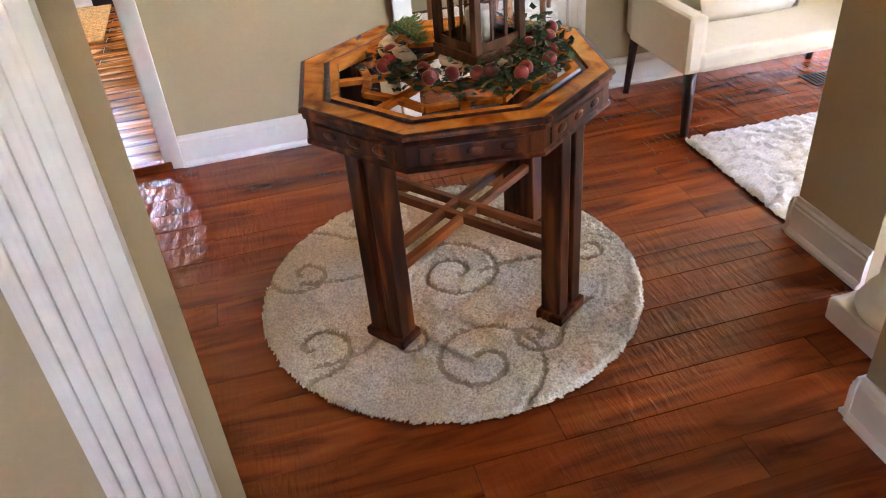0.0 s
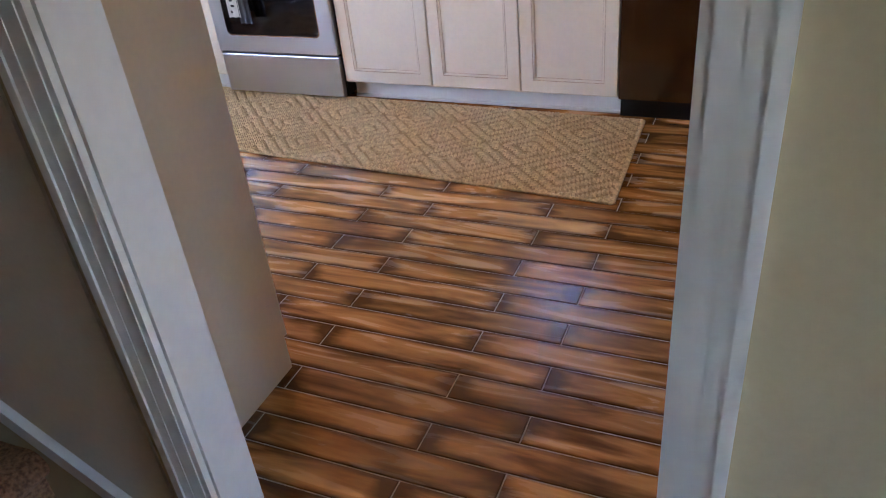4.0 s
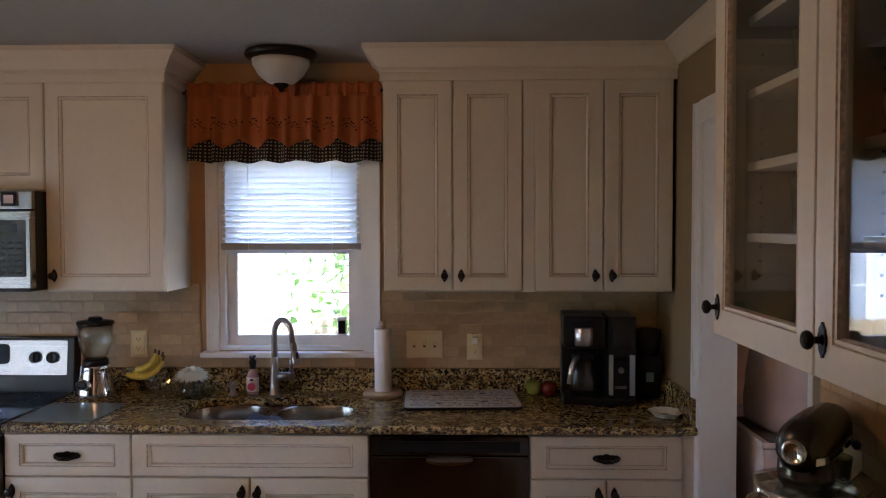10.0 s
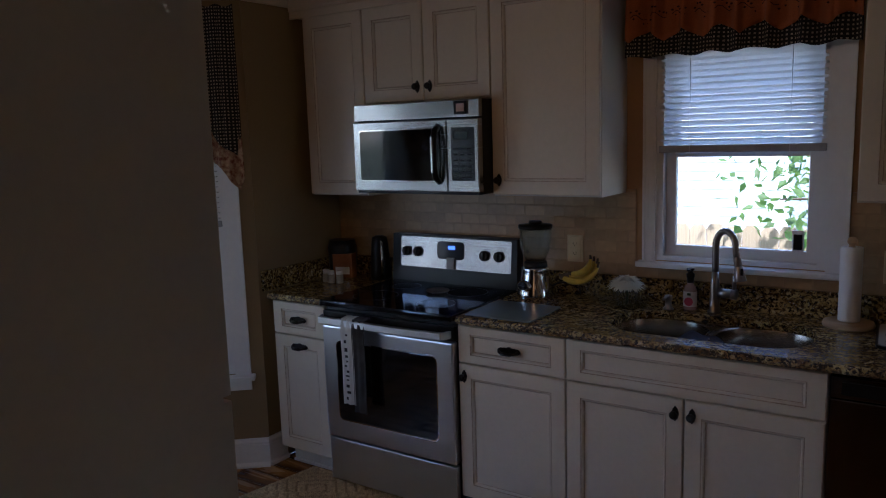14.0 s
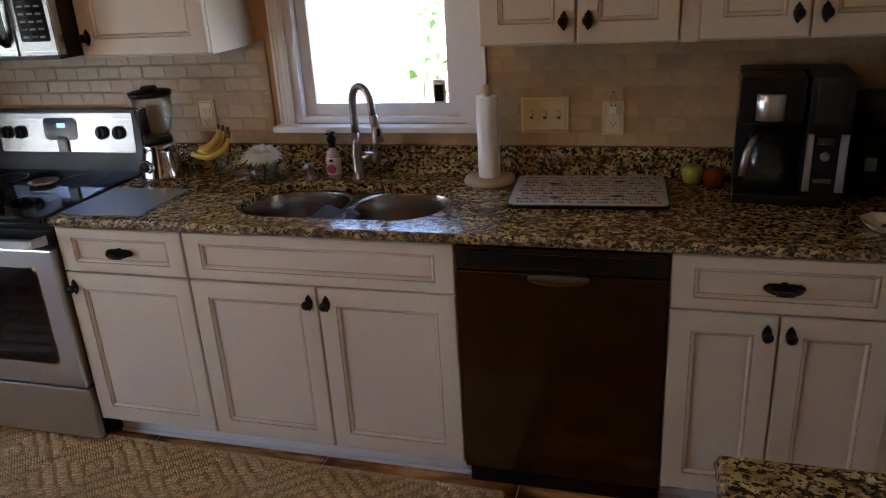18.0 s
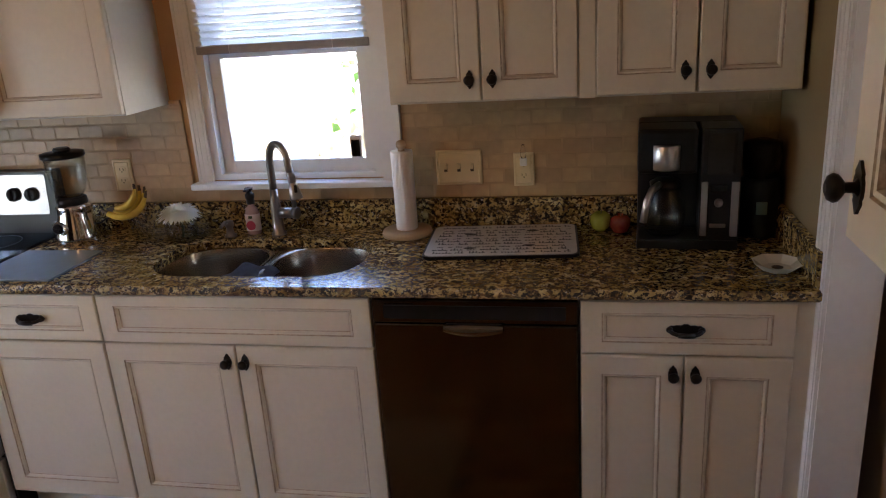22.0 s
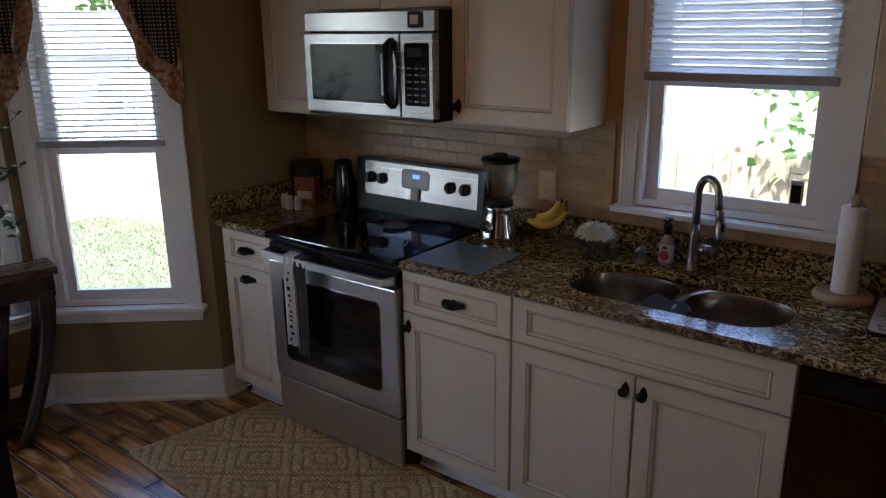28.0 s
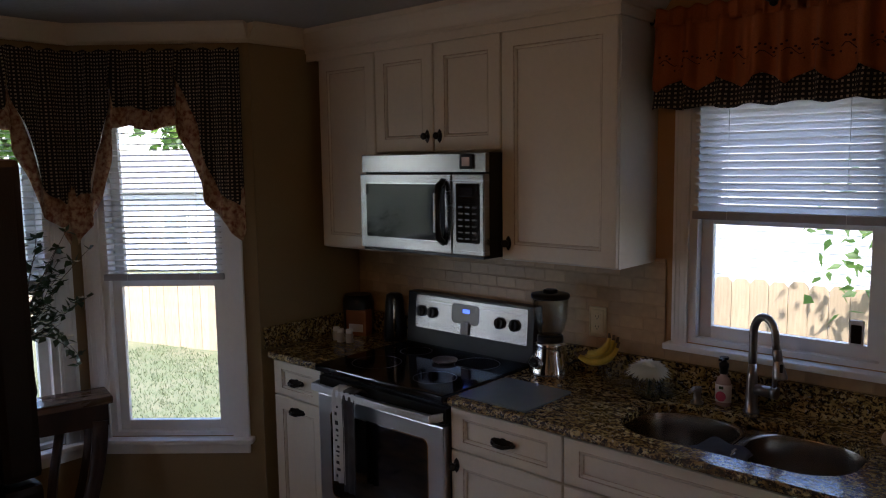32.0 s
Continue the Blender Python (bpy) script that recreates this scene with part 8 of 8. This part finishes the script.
e = thing("sink_valance", pose(-1.772, WY - 0.055, 0), "rust valance with stitched vines and black check hem", "curtain")
VW = 0.885
tri = lambda x, p: abs((x / p) % 1 - 0.5) * 2
cloth("rust_cloth", None, 0.005, VW - 0.005, lambda x: 2.272, lambda x: 2.022 + 0.045 * tri(x + 0.05, 0.148), 9.2, 0.034, RUST, e)
cloth("check_hem", None, 0.003, VW - 0.003, lambda x: 2.10, lambda x: 1.962 + 0.006 * math.sin(x * 40), 9.2, 0.033, GINGHAM, e, "black and cream check hem", off=0.006)
cloth("ruffled_heading", None, 0.005, VW - 0.005, lambda x: 2.318 + 0.006 * math.sin(x * 90), lambda x: 2.255, 21, 0.014, RUST, e, off=-0.012, rows=5)
bm = bmesh.new()
rnd = random.Random(6)
x = 0.03
while x < VW - 0.06:
    def fold_y(xx):
        return -0.034 * 0.80 * (0.6 * math.sin(9.2 * xx * 2 * math.pi) + 0.4 * math.sin(9.2 * 1.73 * xx * 2 * math.pi + 1.1)) - 0.034 * 0.80 - 0.0035
    pts = [(x + 0.012 * k, fold_y(x + 0.012 * k), 2.125 + 0.012 * math.sin(k * 1.1)) for k in range(6)]
    tube(bm, pts, 0.0016, 4)
    for p in pts:
        ball(bm, (p[0], p[1], p[2] + rnd.choice((-0.016, 0.016, 0.022))), 0.0055, 0.002, 0.004, 6, 4)
    x += 0.085
part("stitched_vines", bm, VINE, e, "dark red stitched vines")
part("rod", tube(bmesh.new(), [(-0.012, -0.004, 2.283), (VW + 0.010, -0.004, 2.283)], 0.006, 10), BRONZE, e)
for x in (-0.018, VW + 0.014):
    part("finial", ball(bmesh.new(), (x, -0.012, 2.283), 0.016), BRONZE, e)


def bay_valance(m, L, tip0, tip1, in0, in1, label):
    """Gathered check swag with a tail at each end: the hem drops to tip0 and tip1."""
    e = thing("bay_valance", m, label, "curtain", "bay valances")
    def hem(x):
        if x < tip0:
            return 1.46 + (tip0 - x) * 2.2
        if x < in0:
            u = (x - tip0) / (in0 - tip0)
            return 1.43 + 0.52 * (0.5 * u + 0.5 * u ** 2.2) + 0.018 * math.sin(u * 9)
        if x > tip1:
            return 1.46 + (x - tip1) * 2.2
        if x > in1:
            u = (tip1 - x) / (tip1 - in1)
            return 1.43 + 0.52 * (0.5 * u + 0.5 * u ** 2.2) + 0.018 * math.sin(u * 9)
        return 1.955 + 0.012 * math.sin((x - in0) * 30)
    def edge(x):
        d = abs(hem(x + 0.004) - hem(x - 0.004)) / 0.008
        return hem(x) + min(0.085 * math.sqrt(1 + d * d), 0.24)
    cloth("check_cloth", None, 0.0, L, lambda x: 2.30 + 0.006 * math.sin(x * 80), edge, 10, 0.030, GINGHAM, e, "black and cream check cloth", cols=170, rows=14)
    cloth("tan_border", None, 0.0, L, lambda x: edge(x) + 0.004, hem, 10, 0.031, TANPRINT, e, "tan vine-printed border", cols=170, rows=4, off=-0.002)
    part("rod", tube(bmesh.new(), [(-0.0, 0.008, 2.272), (L, 0.008, 2.272)], 0.006, 8), BRONZE, e)
    return e


bay_valance(M1 @ pose(0.0, -0.055, 0), 0.80, 0.045, 0.785, 0.24, 0.52, "black check swag valance with tan border in the bay")
bay_valance(M2 @ pose(0.02, -0.055, 0), 1.22, 0.06, 1.165, 0.35, 0.92, "wide black check swag valance with tan border in the bay")
bay_valance(M3 @ pose(0.0, -0.055, 0), 0.80, 0.02, 0.76, 0.26, 0.54, "black check swag valance with tan border in the bay")

# ---- dark side table and flowers in the bay ----
TM = facing(Vector((-4.022, 3.965, 0)), Vector((-3.843, 4.695, 0)))
e = thing("side_table", TM, "dark espresso side table with splayed curved legs", "table")
part("tabletop", boxed(0.0, 0.756, 0.0, 0.19, 0.715, 0.75, bevel=0.006), TABLETOP, e, "polished dark tabletop, lightened for the window's reflection")
part("apron", boxed(0.03, 0.735, 0.012, 0.178, 0.615, 0.714), ESPRESSO, e)
for x, y, bx, by in ((0.70, 0.035, 0.49, -0.13), (0.70, 0.155, 0.52, 0.12), (0.08, 0.035, 0.2, -0.13), (0.08, 0.155, 0.2, 0.12)):
    bm = bmesh.new()
    pts = [(x + (bx - x) * u ** 1.8, y + (by - y) * u ** 1.8, 0.64 * (1 - u)) for u in [k / 10 for k in range(11)]]
    tube(bm, pts, 0.047, 4, taper=0.036)
    part("leg", bm, ESPRESSO, e)
part("lower_shelf", boxed(0.20, 0.56, -0.10, 0.16, 0.09, 0.115, bevel=0.004), ESPRESSO, e)
part("shelf_slat", tube(bmesh.new(), [(0.55, 0.1, 0.64), (0.50, 0.08, 0.4), (0.46, 0.05, 0.115)], 0.024, 4), ESPRESSO, e)
e = thing("flower_arrangement", TM @ pose(0.40, 0.09, 0.7505), "twiggy white blossom arrangement in a dark vase", "plant")
part("vase", lathe(bmesh.new(), [(0.05, 0), (0.065, 0.05), (0.055, 0.16), (0.035, 0.21), (0.04, 0.23)], 20), BLACK, e)
rnd = random.Random(17)
bm, bl, bf = bmesh.new(), bmesh.new(), bmesh.new()
for k in range(44):
    a = rnd.uniform(0, 2 * math.pi)
    sp = rnd.uniform(0.12, 0.34)
    h = rnd.uniform(0.15, 0.55)
    pts = [Vector((math.cos(a) * sp * u ** 1.4, math.sin(a) * sp * 0.6 * u ** 1.4, 0.22 + h * u - 0.30 * u ** 3 * (k % 3 == 0))) for u in [s / 7 for s in range(8)]]
    pts = [p + Vector((rnd.uniform(-0.01, 0.01), rnd.uniform(-0.01, 0.01), 0)) for p in pts]
    tube(bm, pts, 0.003, 5, taper=0.0012)
    for p in pts[2:]:
        for _ in range(3):
            d = Vector((rnd.uniform(-1, 1), rnd.uniform(-1, 1), rnd.uniform(-0.5, 0.8))).normalized()
            leaf_quad(bl, p, d, Vector((rnd.uniform(-1, 1), rnd.uniform(-1, 1), 1)), rnd.uniform(0.035, 0.065), rnd.uniform(0.010, 0.018))
        if rnd.random() < 0.55:
            c = p + Vector((rnd.uniform(-0.02, 0.02), rnd.uniform(-0.02, 0.02), 0.01))
            for q in range(5):
                t = q * 1.2566
                d = Vector((math.cos(t), math.sin(t), 0.5)).normalized()
                leaf_quad(bf, c, d, Vector((0, 0, 1)), 0.02, 0.008)
part("twigs", bm, BARK, e)
part("leaves", bl, LEAFDARK, e)
part("blossoms", bf, PETAL, e, "white blossoms")

# ---- outside ----
GZ0OUT = -0.85
bm = boxed(-300, 300, -300, 300, GZ0OUT - 0.5, GZ0OUT)
structure("ground", bm, GRASS, "mown lawn", "ground")
structure("foundation", boxed(-5.0, 5.3, -3.3, WY + 0.14, GZ0OUT - 0.1, -0.301), material("concrete", (0.4, 0.39, 0.37), 0.9, amount=0.1), "concrete house foundation", "wall")
structure("roof_over_rooms", boxed(-4.75, 5.3, -3.4, WY + 0.3, CEILZ + 0.13, CEILZ + 0.4), ROOF, "shingled house roof", "roof")
grass_v, grass_f = [], []
rnd = random.Random(12)
for k in range(14000):
    x, y = rnd.uniform(-11, -3.8), rnd.uniform(5.6, 8.8)
    a, h = rnd.uniform(0, 6.28), rnd.uniform(0.02, 0.05)
    b = len(grass_v)
    grass_v += [(x - 0.005 * math.cos(a), y - 0.005 * math.sin(a), GZ0OUT), (x + 0.005 * math.cos(a), y + 0.005 * math.sin(a), GZ0OUT), (x + rnd.uniform(-0.03, 0.03), y + rnd.uniform(-0.03, 0.03), GZ0OUT + h)]
    grass_f.append((b, b + 1, b + 2))
me = bpy.data.meshes.new("grass")
me.from_pydata(grass_v, [], grass_f)
me.materials.append(material("grass_blade", (0.085, 0.11, 0.038), 0.7, amount=0.3))
tagged(new("grass", me), "short green grass blades", "grass", kind="stuff")


def fence(p, q, h, z0, label):
    p, q = Vector((*p, 0)), Vector((*q, 0))
    e = thing("wooden_fence", facing(p, q) @ pose(0, 0, z0), label, "fence", "garden fences")
    L, w = (q - p).length, 0.14
    bm = bmesh.new()
    o = [(0.002, 0), (w - 0.002, 0), (w - 0.002, h - 0.035), (w - 0.032, h), (0.032, h), (0.002, h - 0.035)]
    a = [bm.verts.new((x, 0, z)) for x, z in o]
    b = [bm.verts.new((x, 0.018, z)) for x, z in o]
    for k in range(6):
        bm.faces.new((a[k], a[(k + 1) % 6], b[(k + 1) % 6], b[k]))
    bm.faces.new(a)
    bm.faces.new(b[::-1])
    me = mesh_of("picket", bm, FENCE)
    rr = random.Random(int(L * 10))
    for k in range(int(L / w)):
        ob = new("picket", me)
        ob.parent = e
        ob.matrix_basis = pose(k * w, rr.uniform(-0.004, 0.004), rr.uniform(-0.012, 0.006))
    for z in (0.3, h - 0.3):
        part("rail", boxed(0, L, 0.03, 0.07, z, z + 0.09), FENCE, e)
    return e


fence((-5.2, 9.05), (4.6, 9.05), 1.72, GZ0OUT, "new yellow pine picket fence with dog-eared boards")
fence((-16.0, 7.2), (-5.2, 10.4), 1.05, GZ0OUT, "yellow pine garden fence at the end of the lawn")
e = thing("wreath_ornament", pose(-9.62, 8.98, -0.12), "thin wire ring hung on the garden fence", "ornament")
part("ring", tube(bmesh.new(), [(0.16 * math.cos(t), -0.05 + 0.02 * math.sin(t), 0.16 * math.sin(t)) for t in [2 * math.pi * k / 24 for k in range(25)]], 0.008, 5), BARK, e)


def sided_house(m, w, d, h, ridge, windows, label):
    e = thing("neighbour_house", m, label, "house", "houses beyond the fence")
    part("wall", boxed(0, w, 0, d, 0, h), SIDING, e)
    bm = bmesh.new()
    for k in range(int(h / 0.14)):
        z = k * 0.14
        v = [bm.verts.new(c) for c in ((0, -0.018, z), (w, -0.018, z), (w, -0.002, z + 0.138), (0, -0.002, z + 0.138))]
        bm.faces.new(v)
    sd = part("clapboards", bm, SIDING, e)
    bm = bmesh.new()
    a = [bm.verts.new(c) for c in ((-0.3, -0.3, h), (w + 0.3, -0.3, h), (w + 0.3, d / 2, h + ridge), (-0.3, d / 2, h + ridge), (-0.3, d + 0.3, h), (w + 0.3, d + 0.3, h))]
    for q in ((0, 1, 2, 3), (3, 2, 5, 4), (0, 3, 4), (1, 5, 2)):
        bm.faces.new([a[i] for i in q])
    part("roof", bm, ROOF, e)
    for x, z, ww, hh in windows:
        fr = part("window", boxed(x - 0.06, x + ww + 0.06, -0.05, 0.0, z - 0.06, z + hh + 0.06), TRIM, e)
        part("pane", boxed(x, x + ww, -0.056, -0.045, z, z + hh), material("dark_window_pane", (0.30, 0.33, 0.36), 0.15), fr)
        part("mullion", boxed(x, x + ww, -0.062, -0.055, z + hh / 2 - 0.02, z + hh / 2 + 0.02), TRIM, fr)
    return e


sided_house(facing(Vector((-21.5, 11.5, 0)), Vector((-13.0, 16.0, 0))) @ pose(0, 0, GZ0OUT), 7.2, 5, 2.0, 1.1, [(3.2, 0.62, 0.62, 0.75)], "low white clapboard outbuilding with a small window")
sided_house(pose(-7.0, 15.0, GZ0OUT), 16, 8, 5.0, 2.2, [(4.4, 0.9, 0.8, 1.3), (8.5, 0.9, 0.8, 1.3), (1.0, 0.9, 0.8, 1.3)], "white clapboard neighbouring house")


def tree(m, h, spread, n, leaf, label, mats, seed, low=0.35):
    e = thing("tree", m, label, "tree", "trees outside")
    rr = random.Random(seed)
    bm, bl = bmesh.new(), bmesh.new()
    tube(bm, [(0, 0, 0), (0.03, 0.02, h * 0.3), (-0.02, 0.05, h * 0.6), (0.05, 0.0, h * 0.9)], 0.022 * h, 8, taper=0.006 * h)
    for k in range(12):
        a, z = rr.uniform(0, 6.28), h * rr.uniform(low, 0.8)
        L = spread * rr.uniform(0.6, 1.0)
        pts = [Vector((math.cos(a) * L * u, math.sin(a) * L * u, z + L * 0.35 * u - 0.25 * L * u * u)) for u in (0, 0.3, 0.6, 1.0)]
        tube(bm, pts, 0.007 * h, 6, taper=0.0015 * h)
        for j in range(n // 12):
            u = rr.uniform(0.15, 1.05)
            p = pts[0].lerp(pts[-1], u) + Vector((rr.gauss(0, 0.16), rr.gauss(0, 0.16), rr.gauss(0, 0.14))) * spread
            d = Vector((rr.uniform(-1, 1), rr.uniform(-1, 1), rr.uniform(-1.1, 0.3))).normalized()
            leaf_quad(bl, p, d, Vector((rr.uniform(-1, 1), rr.uniform(-1, 1), 1)), leaf * rr.uniform(0.7, 1.3), leaf * 0.28 * rr.uniform(0.8, 1.2))
    part("trunk", bm, BARK, e)
    part("crown", bl, mats, e)
    return e


tree(pose(-0.80, 8.7, GZ0OUT), 4.4, 1.35, 2000, 0.10, "young broad-leaved tree close to the sink window", LEAF, 31, 0.38)
tree(pose(-25.0, 20.0, GZ0OUT), 9.0, 4.2, 2600, 0.5, "tall green tree beyond the outbuilding", LEAF, 32)
tree(pose(-17.0, 22.0, GZ0OUT), 10.0, 4.5, 2600, 0.5, "tall green tree beyond the outbuilding", LEAF, 33)
tree(pose(-31.0, 14.0, GZ0OUT), 9.0, 4.5, 2600, 0.5, "tall green tree at the end of the garden", LEAF, 34)
tree(pose(-24.0, 6.0, GZ0OUT), 8.0, 4.0, 2200, 0.5, "tall green tree at the end of the garden", LEAF, 35)

# ---- tiles and planks ----
def tile_mesh(w, h, d=0.008):
    bm = bmesh.new()
    rects(bm, 0, w, 0, h, [(0, 0, 0), (0, -d + 0.002, 0), (0.003, -d, 0)])
    return mesh_of("tile", bm, TILE)


TW, TH, TG = 0.0995, 0.0485, 0.0028
tile_full, tile_cache = tile_mesh(TW, TH), {}


def tiled(name, m, x0, x1, z0, z1, label, skip=()):
    e = thing(name, m, label, "backsplash")
    e["kind"] = "structure"
    part("grout", boxed(x0, x1, -0.0072, -0.0005, z0, z1), GROUT, e)
    r, z = 0, z0
    while z < z1 - 0.01:
        h = min(TH, z1 - z)
        x = x0 - (TW / 2 if r % 2 else 0)
        while x < x1 - 0.01:
            a, b = max(x, x0), min(x + TW, x1)
            spans = [(a, b)]
            for s0, s1, sz0, sz1 in skip:
                if z < sz1 - 0.004 and z + h > sz0 + 0.004:
                    spans = [q for (p0, p1) in spans for q in ((p0, min(p1, s0)), (max(p0, s1), p1)) if q[1] - q[0] > 0.012]
            for p0, p1 in spans:
                key = (round(p1 - p0, 3), round(h, 3))
                if key not in tile_cache:
                    tile_cache[key] = tile_mesh(p1 - p0, h)
                ob = new("tile", tile_cache[key])
                ob.parent = e
                ob.matrix_basis = pose(p0, 0, z)
            x += TW + TG
        z += TH + TG
        r += 1
    return e


tiled("backsplash_tile_left", pose(0, WY, 0), LX + 0.004, -1.742, 1.021, 1.393, "tumbled travertine subway tile behind the range and counter")
tiled("backsplash_tile_under_window", pose(0, WY, 0), -1.741, -0.905, 1.021, 1.07, "tumbled travertine tile under the sink window")
tiled("backsplash_tile_right", pose(0, WY, 0), -0.904, RX - 0.003, 1.021, 1.393, "tumbled travertine subway tile behind the counter")
tiled("backsplash_tile_range", pose(0, WY, 0), -3.045, -2.296, 0.90, 1.0205, "tumbled travertine tile low behind the range")
tiled("backsplash_tile_peninsula", pose(RX, 4.295, 0, 0, 0, -90), 0.0, 1.52, CT + 0.001, 1.434, "tumbled travertine subway tile above the peninsula")
for x0, x1 in ((-1.787, -1.742), (-0.904, -0.863)):
    structure("tile_cap", boxed(x0, x1, WY - 0.014, WY, 1.393, 1.408, bevel=0.003), TILE, "rounded travertine cap strip", "trim")

PL, PW = 0.703, 0.1
PLANKS = {}


def plank(parent, m, w, d, mats, b, cache, name="plank"):
    key = (round(w, 2), round(d, 3), mats.name)
    if key not in cache:
        bm = bmesh.new()
        lo = [bm.verts.new(c) for c in ((0, 0, -0.008), (w, 0, -0.008), (w, d, -0.008), (0, d, -0.008))]
        mid = [bm.verts.new(c) for c in ((0, 0, -b), (w, 0, -b), (w, d, -b), (0, d, -b))]
        hi = [bm.verts.new(c) for c in ((b, b, 0), (w - b, b, 0), (w - b, d - b, 0), (b, d - b, 0))]
        for a, c in ((lo, mid), (mid, hi)):
            for k in range(4):
                bm.faces.new((a[k], a[(k + 1) % 4], c[(k + 1) % 4], c[k]))
        bm.faces.new(hi)
        cache[key] = mesh_of(name, bm, mats)
    ob = new(name, cache[key])
    ob.parent = parent
    ob.matrix_basis = m
    return ob


def floor_left(y):
    """The kitchen floor's left limit at y."""
    if y > 5.24 or y < B3.y:
        return LX
    if y > B1.y:
        return LX + (B1.x - LX) * (5.24 - y) / (5.24 - B1.y)
    if y < B2.y:
        return LX + (B2.x - LX) * (y - B3.y) / (B2.y - B3.y)
    return B1.x


row = 0
y = 4.35
while y > S0 + 0.028:
    y -= PW
while y < 5.42:
    k = round((4.25 - y) / PW)
    start = -0.721 if k % 2 == 0 else -0.962
    xl, xr = min(floor_left(y), floor_left(y + PW)) , RX
    x = start - 6 * PL
    while x < xr:
        a, b = max(x, xl), min(x + PL, xr)
        if b - a > 0.03:
            yy = max(y, S0 + 0.028)
            plank(kitchen_floor, pose(a + 0.002, yy + 0.002, 0), b - a - 0.004, y + PW - yy - 0.004, PLANK, 0.0025, PLANKS)
        x += PL
    y += PW
rnd = random.Random(44)
HB = {}
y = -0.9
r = 0
while y < 2.62:
    d = min(0.125, 2.625 - y)
    x = -1.27 - rnd.uniform(0, 0.6)
    while x < 3.2:
        L = rnd.choice((0.5, 0.75, 0.9, 1.1, 1.3))
        if x + L > -1.3:
            plank(foyer_floor, pose(x, y, FZ), L - 0.0015, d - 0.0015, HARDWOOD, 0.001, HB, "floorboard")
        x += L
    y += 0.125
structure("floor_foyer_rest", boxed(3.2, 5.0, -3.0, 2.62, FZ - 0.005, FZ - 0.002), HARDWOOD, "dark red hardwood living room floor", "floor")
structure("floor_front", boxed(-1.5, 3.2, -3.0, -0.902, FZ - 0.005, FZ - 0.002), HARDWOOD, "dark red hardwood entry floor", "floor")
